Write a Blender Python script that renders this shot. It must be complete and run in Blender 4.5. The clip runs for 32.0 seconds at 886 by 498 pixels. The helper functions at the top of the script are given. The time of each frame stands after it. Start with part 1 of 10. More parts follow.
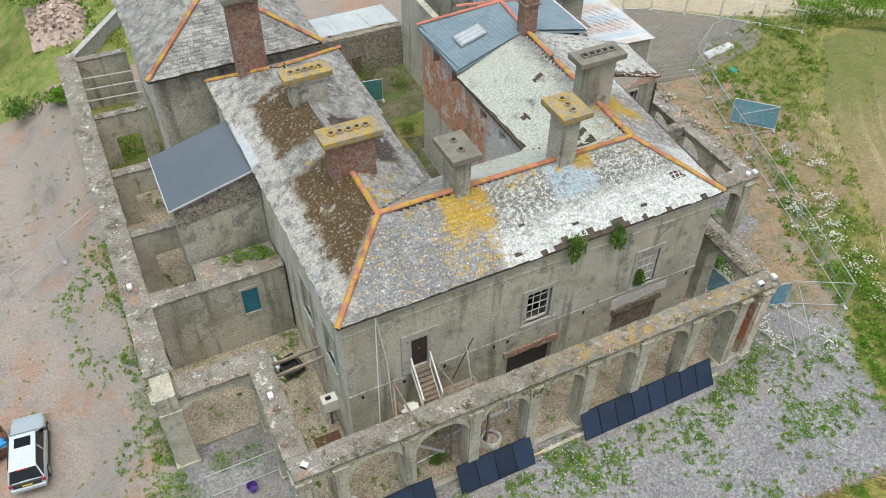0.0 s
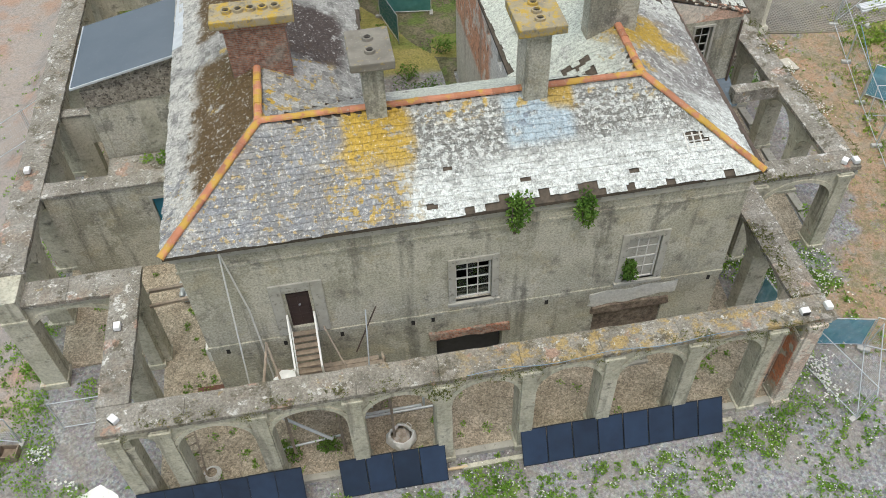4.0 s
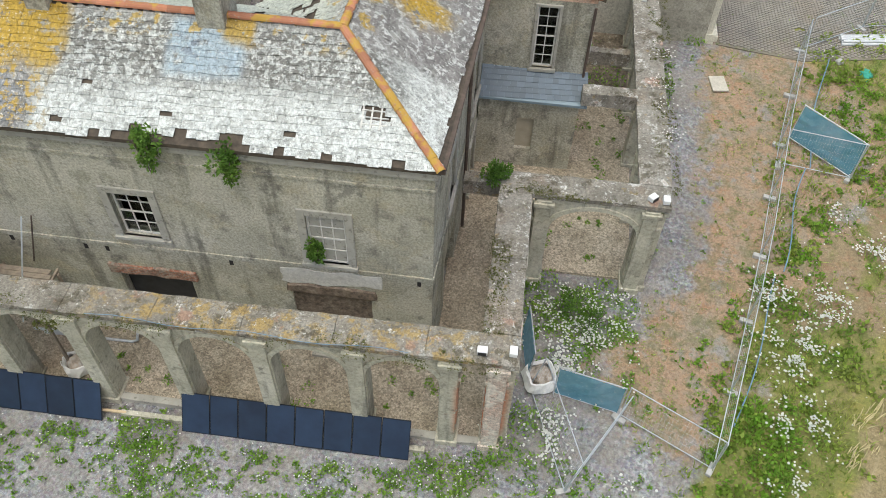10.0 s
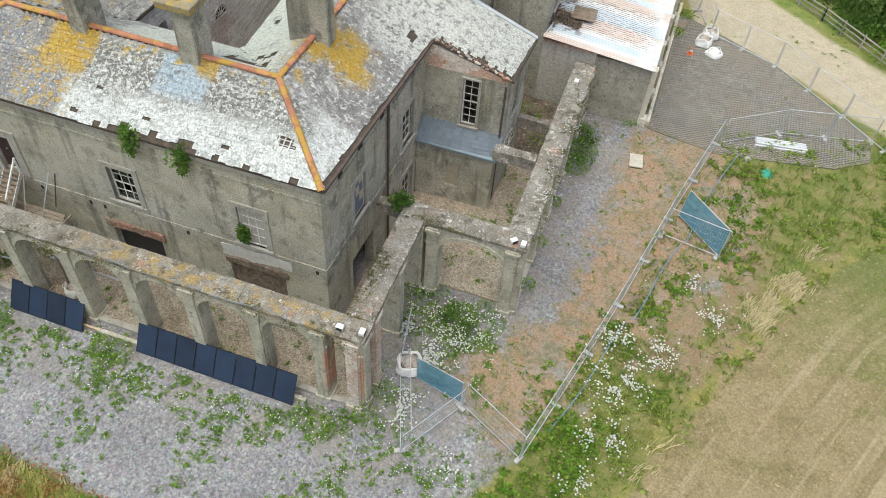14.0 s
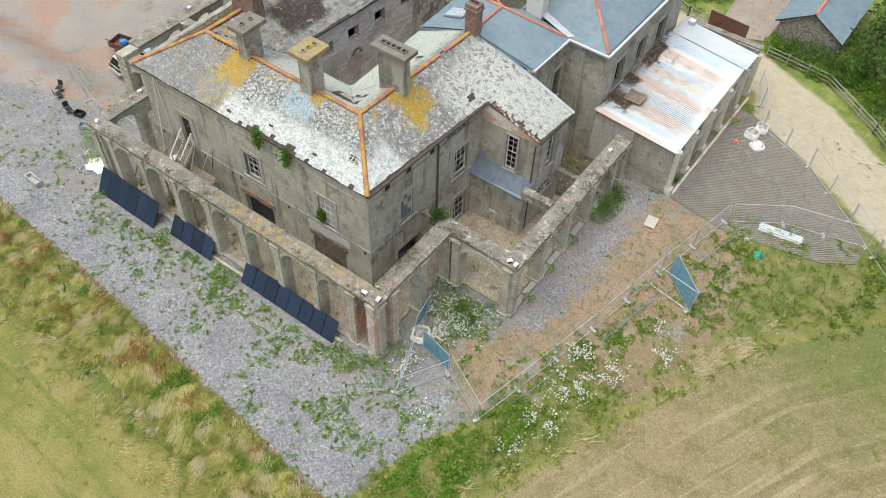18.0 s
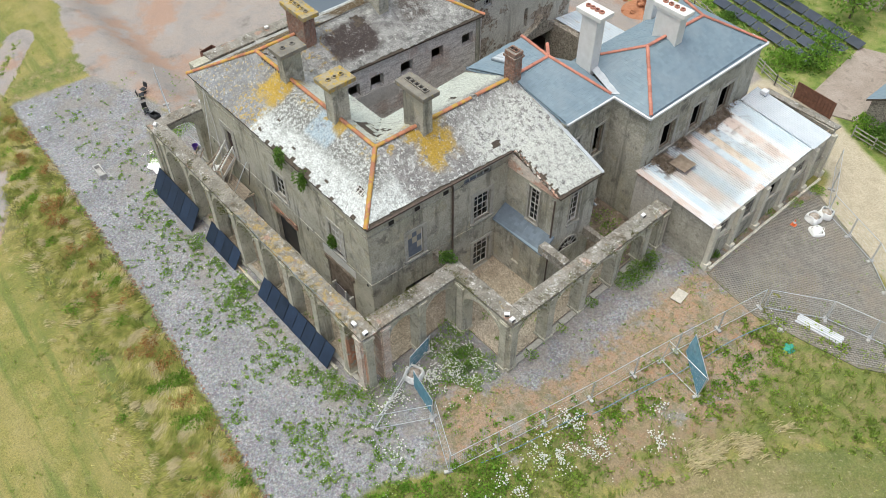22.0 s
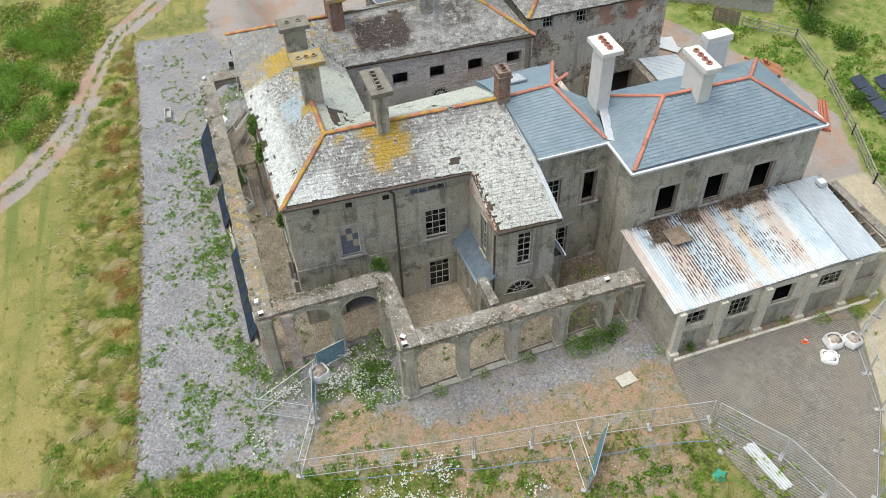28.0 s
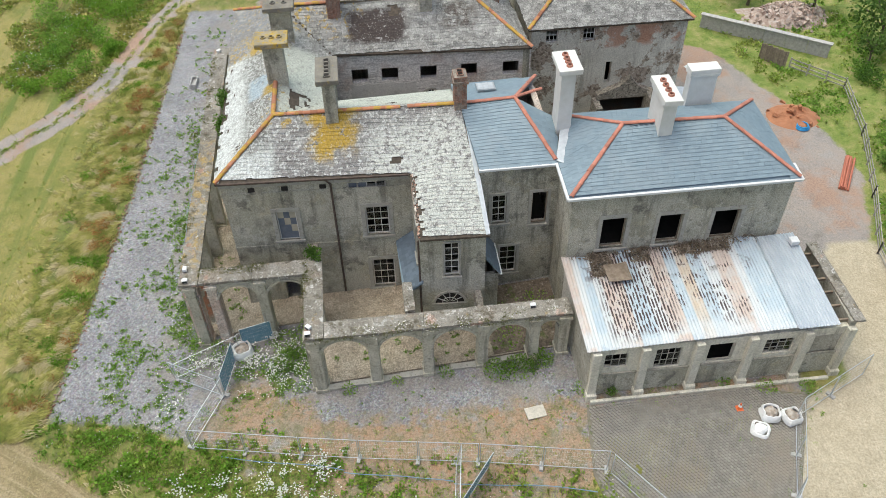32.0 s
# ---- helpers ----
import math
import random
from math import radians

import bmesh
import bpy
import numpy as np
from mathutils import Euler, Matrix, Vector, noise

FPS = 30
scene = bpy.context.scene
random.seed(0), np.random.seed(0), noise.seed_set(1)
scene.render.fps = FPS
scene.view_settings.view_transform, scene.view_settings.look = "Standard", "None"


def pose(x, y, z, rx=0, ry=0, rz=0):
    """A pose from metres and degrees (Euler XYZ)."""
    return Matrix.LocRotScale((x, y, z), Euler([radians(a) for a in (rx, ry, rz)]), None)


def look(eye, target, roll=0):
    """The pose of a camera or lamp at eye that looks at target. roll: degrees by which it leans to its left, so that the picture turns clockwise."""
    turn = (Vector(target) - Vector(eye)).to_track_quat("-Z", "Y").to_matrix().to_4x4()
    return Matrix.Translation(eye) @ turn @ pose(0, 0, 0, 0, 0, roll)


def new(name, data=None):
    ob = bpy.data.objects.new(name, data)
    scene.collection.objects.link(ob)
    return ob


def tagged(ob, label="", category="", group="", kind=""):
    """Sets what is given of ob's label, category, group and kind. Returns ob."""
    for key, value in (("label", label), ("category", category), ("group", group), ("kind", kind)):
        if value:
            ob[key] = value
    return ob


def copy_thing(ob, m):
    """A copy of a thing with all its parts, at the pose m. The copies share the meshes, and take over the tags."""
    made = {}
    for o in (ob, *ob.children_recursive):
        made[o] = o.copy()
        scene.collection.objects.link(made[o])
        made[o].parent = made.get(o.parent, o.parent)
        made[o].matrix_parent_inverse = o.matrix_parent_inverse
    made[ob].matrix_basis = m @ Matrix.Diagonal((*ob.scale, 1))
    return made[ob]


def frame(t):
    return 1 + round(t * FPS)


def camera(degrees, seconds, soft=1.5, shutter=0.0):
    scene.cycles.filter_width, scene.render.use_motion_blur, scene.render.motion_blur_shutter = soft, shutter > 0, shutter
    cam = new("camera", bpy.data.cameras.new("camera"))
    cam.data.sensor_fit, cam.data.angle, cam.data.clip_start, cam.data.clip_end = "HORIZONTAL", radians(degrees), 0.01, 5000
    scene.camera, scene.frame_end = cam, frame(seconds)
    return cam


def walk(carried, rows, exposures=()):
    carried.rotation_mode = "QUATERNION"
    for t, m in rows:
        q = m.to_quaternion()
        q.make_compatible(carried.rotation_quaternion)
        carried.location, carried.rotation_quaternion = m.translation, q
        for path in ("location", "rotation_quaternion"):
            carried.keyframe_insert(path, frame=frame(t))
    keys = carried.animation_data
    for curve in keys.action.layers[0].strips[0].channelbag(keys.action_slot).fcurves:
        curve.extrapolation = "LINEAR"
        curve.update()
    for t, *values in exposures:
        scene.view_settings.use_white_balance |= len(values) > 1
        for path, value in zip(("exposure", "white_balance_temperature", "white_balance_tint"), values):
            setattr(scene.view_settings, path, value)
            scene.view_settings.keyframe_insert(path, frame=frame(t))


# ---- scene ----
cam = camera(57.0, 32.0, soft=0.8)
PATH = [
    (0, (-6.378, -22.417, 38.120), (3.125, -3.204, 17.130), 0.58),
    (0.5, (-4.428, -22.034, 37.510), (4.090, -2.563, 16.337), 0.12),
    (1, (-2.604, -21.754, 36.679), (4.918, -2.006, 15.385), -0.44),
    (1.5, (-0.870, -21.417, 35.775), (5.699, -1.450, 14.371), -1.05),
    (2, (0.823, -21.033, 34.939), (6.452, -1.006, 13.323), -1.69),
    (2.5, (2.424, -20.537, 34.058), (7.134, -0.580, 12.160), -2.21),
    (4.5, (7.280, -19.121, 30.241), (9.777, 0.754, 7.908), -2.02),
    (5, (8.622, -18.560, 29.514), (10.673, 1.039, 6.893), -1.95),
    (5.5, (10.243, -18.058, 28.680), (11.839, 1.330, 5.842), -1.80),
    (6, (11.974, -17.785, 28.312), (13.198, 1.430, 5.305), -1.57),
    (6.5, (13.612, -17.778, 28.344), (14.585, 1.369, 5.269), -1.10),
    (7, (15.239, -17.779, 28.380), (15.980, 1.355, 5.286), -0.59),
    (7.5, (16.735, -17.728, 28.341), (17.165, 1.387, 5.224), 0.05),
    (8, (17.922, -17.655, 28.330), (17.918, 1.446, 5.197), 0.63),
    (8.5, (19.018, -17.562, 28.324), (18.595, 1.567, 5.217), 1.17),
    (9, (20.080, -17.429, 28.354), (19.264, 1.652, 5.219), 1.79),
    (9.5, (21.263, -17.294, 28.399), (19.897, 1.704, 5.221), 1.95),
    (10, (22.402, -17.135, 28.445), (20.485, 1.815, 5.266), 1.98),
    (10.5, (23.453, -16.930, 28.491), (21.053, 1.921, 5.277), 2.24),
    (11, (24.633, -16.669, 28.576), (21.782, 2.101, 5.347), 2.24),
    (11.5, (26.142, -17.047, 29.262), (23.180, 1.787, 6.100), 2.77),
    (12, (27.618, -17.481, 30.022), (24.479, 1.414, 6.932), 3.46),
    (12.5, (28.749, -17.930, 30.791), (25.100, 0.958, 7.771), 3.79),
    (13, (29.481, -18.615, 31.821), (25.400, 0.246, 8.851), 4.31),
    (13.5, (30.451, -20.006, 33.282), (25.821, -0.988, 10.547), 4.46),
    (15.5, (36.586, -24.971, 43.323), (29.534, -7.549, 19.940), 5.16),
    (16, (38.406, -27.126, 44.449), (30.363, -9.388, 21.630), 4.51),
    (16.5, (40.208, -28.224, 44.372), (31.049, -10.226, 22.186), 3.80),
    (17, (41.558, -27.370, 45.464), (31.739, -10.073, 23.006), 3.17),
    (17.5, (42.750, -26.353, 46.085), (32.269, -9.761, 23.395), 2.58),
    (18, (43.528, -25.184, 46.430), (32.462, -9.244, 23.550), 2.22),
    (18.5, (44.252, -24.149, 46.521), (32.643, -8.734, 23.551), 1.84),
    (19, (44.918, -23.164, 46.798), (32.860, -8.308, 23.691), 1.44),
    (19.5, (45.601, -22.447, 46.690), (33.095, -7.909, 23.619), 1.13),
    (20, (46.343, -21.963, 46.595), (33.350, -7.536, 23.725), 0.98),
    (20.5, (46.997, -21.359, 46.584), (33.526, -7.076, 23.901), 0.79),
    (21, (47.709, -20.758, 46.380), (33.677, -6.607, 23.956), 0.62),
    (21.5, (48.454, -19.817, 46.458), (33.839, -6.040, 24.173), 0.20),
    (22, (48.878, -18.935, 46.427), (33.679, -5.585, 24.274), -0.10),
    (22.5, (49.304, -17.973, 46.339), (33.654, -5.188, 24.166), -0.37),
    (23, (49.879, -17.005, 46.191), (33.746, -4.798, 24.040), -0.71),
    (23.5, (50.545, -16.127, 45.885), (33.975, -4.346, 23.825), -0.92),
    (24, (51.582, -14.909, 45.585), (34.476, -3.675, 23.648), -1.00),
    (24.5, (52.674, -13.276, 45.361), (35.020, -2.782, 23.494), -1.18),
    (25, (53.740, -11.530, 45.056), (35.584, -1.657, 23.309), -1.20),
    (25.5, (54.583, -9.932, 44.641), (36.019, -0.553, 23.021), -1.40),
    (27.5, (56.578, -3.478, 43.437), (36.699, 3.524, 22.088), -2.13),
    (28, (57.191, -1.876, 43.590), (37.118, 4.449, 22.211), -2.17),
    (28.5, (57.739, -0.652, 43.643), (37.598, 5.493, 22.275), -1.77),
    (29, (57.930, 0.557, 43.469), (37.727, 6.528, 22.111), -1.84),
    (29.5, (58.176, 1.865, 43.373), (37.852, 7.407, 22.014), -1.82),
    (30, (58.453, 3.245, 43.257), (37.958, 8.204, 21.918), -1.71),
    (30.5, (58.814, 4.669, 43.156), (38.122, 8.948, 21.860), -1.59),
    (31, (58.989, 6.200, 42.946), (38.115, 9.773, 21.698), -1.40),
    (31.5, (59.103, 7.819, 42.651), (38.045, 10.646, 21.473), -1.41),
    (32, (59.096, 9.373, 42.374), (37.883, 11.557, 21.273), -1.32),
]
walk(cam, [(t, look(eye, target, roll)) for t, eye, target, roll in PATH], [(0, -0.22), (9, -0.22), (18, -0.14), (28, -0.13), (32, -0.18)])

# ---- daylight: bright overcast ----
world = bpy.data.worlds.new("overcast_sky")
scene.world = world
world.use_nodes = True
wn = world.node_tree.nodes
sky = wn.new("ShaderNodeTexSky")
sky.sky_type = "NISHITA"
sky.sun_disc = False
sky.sun_elevation = radians(70)
sky.sun_rotation = radians(160)
sky.air_density, sky.dust_density, sky.ozone_density = 1.0, 4.0, 0.6
wn["Background"].inputs["Strength"].default_value = 0.185
world.node_tree.links.new(sky.outputs["Color"], wn["Background"].inputs["Color"])
sun = new("sun", bpy.data.lights.new("sun", "SUN"))
sun.data.energy, sun.data.angle, sun.data.color = 2.85, radians(55), (0.94, 1.0, 0.875)
sun.matrix_world = look((-10, -1, 52), (5, 5, 0))

# ---- materials ----
def ramp(nt, fac, stops):
    r = nt.nodes.new("ShaderNodeValToRGB")
    el = r.color_ramp.elements
    while len(el) < len(stops):
        el.new(0.5)
    for e, (p, c) in zip(el, stops):
        e.position, e.color = p, (*c, 1)
    nt.links.new(fac, r.inputs[0])
    return r.outputs[0]


def noise_tex(nt, vec, scale, detail=6, rough=0.6, distort=0.0):
    n = nt.nodes.new("ShaderNodeTexNoise")
    n.inputs["Scale"].default_value, n.inputs["Detail"].default_value = scale, detail
    n.inputs["Roughness"].default_value, n.inputs["Distortion"].default_value = rough, distort
    nt.links.new(vec, n.inputs["Vector"])
    return n.outputs["Fac"]


def math_node(nt, op, a, b=0.0, c=None):
    m = nt.nodes.new("ShaderNodeMath")
    m.operation = op
    for i, v in enumerate((a, b) if c is None else (a, b, c)):
        if isinstance(v, (int, float)):
            m.inputs[i].default_value = v
        else:
            nt.links.new(v, m.inputs[i])
    return m.outputs[0]


def smooth(nt, v, lo, hi):
    m = nt.nodes.new("ShaderNodeMapRange")
    m.interpolation_type = "SMOOTHSTEP"
    m.inputs["From Min"].default_value, m.inputs["From Max"].default_value = lo, hi
    nt.links.new(v, m.inputs["Value"])
    return m.outputs[0]


def mix(nt, fac, a, b, blend="MIX"):
    m = nt.nodes.new("ShaderNodeMix")
    m.data_type, m.blend_type = "RGBA", blend
    for sock, v in ((m.inputs[0], fac), (m.inputs[6], a), (m.inputs[7], b)):
        if isinstance(v, (int, float)):
            sock.default_value = v
        elif isinstance(v, tuple):
            sock.default_value = (*v, 1)
        else:
            nt.links.new(v, sock)
    return m.outputs[2]


class Mat:
    """A procedural surface in world space, with a few layers of colour."""

    def __init__(self, name, rough=0.9, metal=0.0):
        self.m = bpy.data.materials.new(name)
        self.m.use_nodes = True
        self.nt = self.m.node_tree
        self.b = self.nt.nodes["Principled BSDF"]
        self.b.inputs["Roughness"].default_value, self.b.inputs["Metallic"].default_value = rough, metal
        self.geo = self.nt.nodes.new("ShaderNodeNewGeometry")
        self.pos = self.geo.outputs["Position"]
        self.col = None
        s = self.nt.nodes.new("ShaderNodeSeparateXYZ")
        self.nt.links.new(self.pos, s.inputs[0])
        self.x, self.y, self.z = s.outputs

    def base(self, scale, *cols, lo=0.3, hi=0.7, detail=6):
        f = noise_tex(self.nt, self.pos, scale, detail)
        n = len(cols)
        self.col = ramp(self.nt, f, [(lo + (hi - lo) * i / max(1, n - 1), c) for i, c in enumerate(cols)])
        return self

    def layer(self, scale, col, lo, hi, amount=1.0, mask=None, detail=6, distort=0.0, rough=0.6):
        f = smooth(self.nt, noise_tex(self.nt, self.pos, scale, detail, rough, distort), lo, hi)
        if mask is not None:
            f = math_node(self.nt, "MULTIPLY", f, mask)
        if amount != 1.0:
            f = math_node(self.nt, "MULTIPLY", f, amount)
        self.col = mix(self.nt, f, self.col, col)
        return self

    def vary(self, amount=0.25, island=False):
        """Each piece a little lighter or darker."""
        if island:
            r = self.geo.outputs["Random Per Island"]
        else:
            r = self.nt.nodes.new("ShaderNodeObjectInfo").outputs["Random"]
        g = math_node(self.nt, "MULTIPLY_ADD", r, 2 * amount, 1 - amount)
        c = self.nt.nodes.new("ShaderNodeCombineColor")
        for i in range(3):
            self.nt.links.new(g, c.inputs[i])
        self.col = mix(self.nt, 1.0, self.col, c.outputs[0], "MULTIPLY")
        return self

    def speckle(self, scale, lo, hi, rough=0.75):
        """Fine light and dark grain."""
        f = noise_tex(self.nt, self.pos, scale, 5, rough)
        self.col = mix(self.nt, 1.0, self.col, ramp(self.nt, f, [(0.36, (lo,) * 3), (0.5, (1, 1, 1)), (0.66, (hi,) * 3)]), "MULTIPLY")
        return self

    def bricks(self, mortar, amount=0.7, w=0.235, h=0.08):
        """Courses of brick on upright faces."""
        nt = self.nt
        c = nt.nodes.new("ShaderNodeCombineXYZ")
        nt.links.new(math_node(nt, "ADD", self.x, self.y), c.inputs[0])
        nt.links.new(self.z, c.inputs[1])
        b = nt.nodes.new("ShaderNodeTexBrick")
        b.inputs["Scale"].default_value, b.inputs["Mortar Size"].default_value = 1.0, 0.012
        b.inputs["Brick Width"].default_value, b.inputs["Row Height"].default_value = w, h
        b.inputs["Color1"].default_value, b.inputs["Color2"].default_value = (0.7, 0.7, 0.7, 1), (1.25, 1.25, 1.25, 1)
        nt.links.new(c.outputs[0], b.inputs["Vector"])
        self.col = mix(nt, amount, self.col, b.outputs["Color"], "MULTIPLY")
        self.col = mix(nt, math_node(nt, "MULTIPLY", b.outputs["Fac"], amount), self.col, mortar)
        return self

    def pebbles(self, scale, lo, hi):
        """Stones told apart by their shade."""
        v = self.nt.nodes.new("ShaderNodeTexVoronoi")
        v.inputs["Scale"].default_value = scale
        self.nt.links.new(self.pos, v.inputs["Vector"])
        b = self.nt.nodes.new("ShaderNodeSeparateColor")
        self.nt.links.new(v.outputs["Color"], b.inputs[0])
        self.col = mix(self.nt, 1.0, self.col, ramp(self.nt, b.outputs[0], [(0.0, (lo,) * 3), (0.6, (1, 1, 1)), (1.0, (hi,) * 3)]), "MULTIPLY")
        return self

    def streak(self, scale, col, lo, hi, amount, mask=None, flat=0.1):
        """Runs of damp or lime down a wall."""
        mp = self.nt.nodes.new("ShaderNodeMapping")
        mp.inputs["Scale"].default_value = (1, 1, flat)
        self.nt.links.new(self.pos, mp.inputs[0])
        f = math_node(self.nt, "MULTIPLY", smooth(self.nt, noise_tex(self.nt, mp.outputs[0], scale, 6, 0.65), lo, hi), amount)
        if mask is not None:
            f = math_node(self.nt, "MULTIPLY", f, mask)
        self.col = mix(self.nt, f, self.col, col)
        return self

    def near(self, axis, a, b, soft=0.5, wob=0.0, scale=0.6):
        """A soft band from a to b along an axis, with a wavering edge."""
        v = {"x": self.x, "y": self.y, "z": self.z}[axis]
        if wob:
            n = noise_tex(self.nt, self.pos, scale, 4)
            v = math_node(self.nt, "MULTIPLY_ADD", n, 2 * wob, v)
            v = math_node(self.nt, "SUBTRACT", v, wob)
        return math_node(self.nt, "MULTIPLY", smooth(self.nt, v, a - soft, a + soft), smooth(self.nt, v, b + soft, b - soft))

    def both(self, a, b):
        return math_node(self.nt, "MULTIPLY", a, b)

    def done(self, bump=0.0, scale=30.0, dist=0.02):
        self.nt.links.new(self.col, self.b.inputs["Base Color"])
        if bump:
            bn = self.nt.nodes.new("ShaderNodeBump")
            bn.inputs["Strength"].default_value, bn.inputs["Distance"].default_value = bump, dist
            self.nt.links.new(noise_tex(self.nt, self.pos, scale, 8, 0.7), bn.inputs["Height"])
            self.nt.links.new(bn.outputs[0], self.b.inputs["Normal"])
        return self.m


def render_mat(name):
    m = Mat(name, 0.95).base(0.35, (0.27, 0.26, 0.20), (0.39, 0.375, 0.30), (0.49, 0.47, 0.38))
    m.layer(1.1, (0.17, 0.16, 0.135), 0.50, 0.70, 0.75)
    m.layer(11.0, (0.48, 0.47, 0.43), 0.60, 0.70, 0.6)
    m.layer(0.9, (0.46, 0.41, 0.29), 0.52, 0.66, 0.6)
    m.layer(0.28, (0.53, 0.51, 0.43), 0.52, 0.57, 0.7, detail=10, rough=0.72)
    m.layer(0.42, (0.49, 0.47, 0.40), 0.53, 0.58, 0.6, detail=10, rough=0.68)
    m.layer(0.55, (0.15, 0.145, 0.125), 0.57, 0.63, 0.6, detail=10, rough=0.7)
    return m


m_render = render_mat("lime_render").streak(1.1, (0.14, 0.135, 0.11), 0.52, 0.66, 0.65).streak(0.8, (0.46, 0.43, 0.345), 0.55, 0.68, 0.55).layer(6, (0.62, 0.62, 0.59), 0.635, 0.67, 0.9, rough=0.8).layer(13, (0.60, 0.59, 0.54), 0.64, 0.68, 0.8, rough=0.7).layer(24, (0.10, 0.095, 0.08), 0.57, 0.66, 0.75).speckle(12, 0.62, 1.45, 0.8).done(0.8, 22)
wc = Mat("cream_limewash", 0.94).base(0.5, (0.44, 0.42, 0.35), (0.55, 0.53, 0.455), (0.62, 0.60, 0.52)).layer(0.8, (0.34, 0.32, 0.26), 0.52, 0.66, 0.6)
m_west = wc.streak(1.3, (0.22, 0.205, 0.165), 0.54, 0.66, 0.65).layer(9, (0.68, 0.66, 0.60), 0.62, 0.67, 0.7).speckle(11, 0.7, 1.3, 0.8).done(0.6, 20)
pm = Mat("arcade_render", 0.95).base(0.8, (0.33, 0.315, 0.25), (0.47, 0.45, 0.36), (0.56, 0.535, 0.45))
pm.layer(1.6, (0.50, 0.185, 0.09), 0.40, 0.46, 0.95, pm.both(pm.both(pm.near("x", 21.6, 23.4, 0.2), pm.near("y", -4.2, -1.6, 0.2)), pm.near("z", 1.0, 4.4, 0.5, 0.5)), 8)
m_pier = pm.layer(3, (0.14, 0.13, 0.11), 0.55, 0.72, 0.7).layer(1.4, (0.36, 0.17, 0.11), 0.66, 0.74, 0.6).streak(1.6, (0.16, 0.15, 0.125), 0.53, 0.66, 0.6).speckle(8, 0.78, 1.2).done(0.4, 16)
cp = Mat("lichen_coping", 0.97).base(0.9, (0.165, 0.15, 0.125), (0.255, 0.235, 0.20), (0.33, 0.31, 0.275))
cp.layer(0.5, (0.26, 0.20, 0.15), 0.54, 0.66, 0.5).layer(1.9, (0.50, 0.49, 0.46), 0.58, 0.64, 0.8, detail=9, rough=0.75).layer(2.4, (0.33, 0.23, 0.09), 0.61, 0.70, 0.55)
front_cope = cp.both(cp.near("x", 9.5, 22.4, 1.5, 1.5), cp.near("y", -5, -2.0, 0.2))
cp.layer(1.7, (0.40, 0.27, 0.08), 0.48, 0.60, 0.7, front_cope, 8, rough=0.72)
cp.layer(1.6, (0.64, 0.63, 0.60), 0.57, 0.61, 0.9, cp.near("x", 21.0, 29.5, 1.0), 9, rough=0.78)
cp.layer(1.2, (0.60, 0.59, 0.56), 0.58, 0.62, 0.85, cp.near("x", -9, -2.5, 0.3), 9, rough=0.72)
cp.layer(0.8, (0.40, 0.22, 0.15), 0.60, 0.66, 0.6, None, 8)
cp.layer(1.1, (0.10, 0.085, 0.055), 0.54, 0.61, 0.8, None, 9, rough=0.75).layer(3.0, (0.56, 0.55, 0.52), 0.60, 0.64, 0.85, rough=0.75).layer(9, (0.62, 0.61, 0.58), 0.63, 0.67, 0.85, rough=0.7)
m_cope = cp.layer(20, (0.10, 0.09, 0.075), 0.58, 0.68, 0.6).speckle(11, 0.62, 1.4, 0.8).done(0.9, 16, 0.05)
m_blue = Mat("new_blue_slate", 0.55).base(0.8, (0.175, 0.24, 0.285), (0.215, 0.285, 0.33)).vary(0.08, True).layer(0.6, (0.24, 0.295, 0.33), 0.45, 0.65, 0.5).done(0.2, 20, 0.005)
m_brick = Mat("red_brick", 0.93).base(3, (0.20, 0.085, 0.055), (0.30, 0.14, 0.09), (0.28, 0.20, 0.155)).bricks((0.30, 0.27, 0.23)).layer(0.8, (0.26, 0.23, 0.19), 0.52, 0.64, 0.7).speckle(6, 0.65, 1.4).done(0.4, 30)
m_white = Mat("white_paint", 0.7).base(2, (0.66, 0.65, 0.60), (0.76, 0.75, 0.71)).done(0.1, 12)
# near-black colour that paints in the shade inside rooms, flues and wall holes
m_painted_dark = Mat("painted_darkness", 1.0).base(2, (0.012, 0.011, 0.010), (0.03, 0.027, 0.024)).done()
m_wood = Mat("weathered_wood", 0.9).base(4, (0.16, 0.12, 0.085), (0.30, 0.24, 0.18)).vary(0.2).done(0.4, 40)
m_metal = Mat("galvanised_steel", 0.45, 0.7).base(6, (0.42, 0.44, 0.46), (0.55, 0.57, 0.58)).done()
m_panel = Mat("dark_blue_sheet", 0.55).base(1.4, (0.011, 0.022, 0.05), (0.019, 0.038, 0.078)).vary(0.35).done()
m_corr = Mat("corrugated_iron", 0.5, 0.25).base(0.6, (0.55, 0.56, 0.57), (0.68, 0.68, 0.67)).done()


# ---- building tools ----
def part(name, bm, material, parent=None, label=""):
    me = bpy.data.meshes.new(name)
    bm.normal_update()
    bm.to_mesh(me)
    bm.free()
    me.materials.append(material)
    ob = new(name, me)
    if parent is not None:
        ob.parent = parent
    if label:
        ob["label"] = label
    return ob


def thing(name, label, category, loc=(0, 0, 0), rz=0.0, group="", kind=""):
    e = new(name)
    e.matrix_world = pose(*loc, 0, 0, rz)
    return tagged(e, label, category, group, kind)


def solid(bm, lo, hi, m=None):
    """An axis-aligned block."""
    vs = [bm.verts.new((x, y, z)) for x in (lo[0], hi[0]) for y in (lo[1], hi[1]) for z in (lo[2], hi[2])]
    if m is not None:
        for v in vs:
            v.co = m @ v.co
    for f in ((0, 1, 3, 2), (4, 6, 7, 5), (0, 4, 5, 1), (2, 3, 7, 6), (0, 2, 6, 4), (1, 5, 7, 3)):
        bm.faces.new([vs[i] for i in f])
    return vs


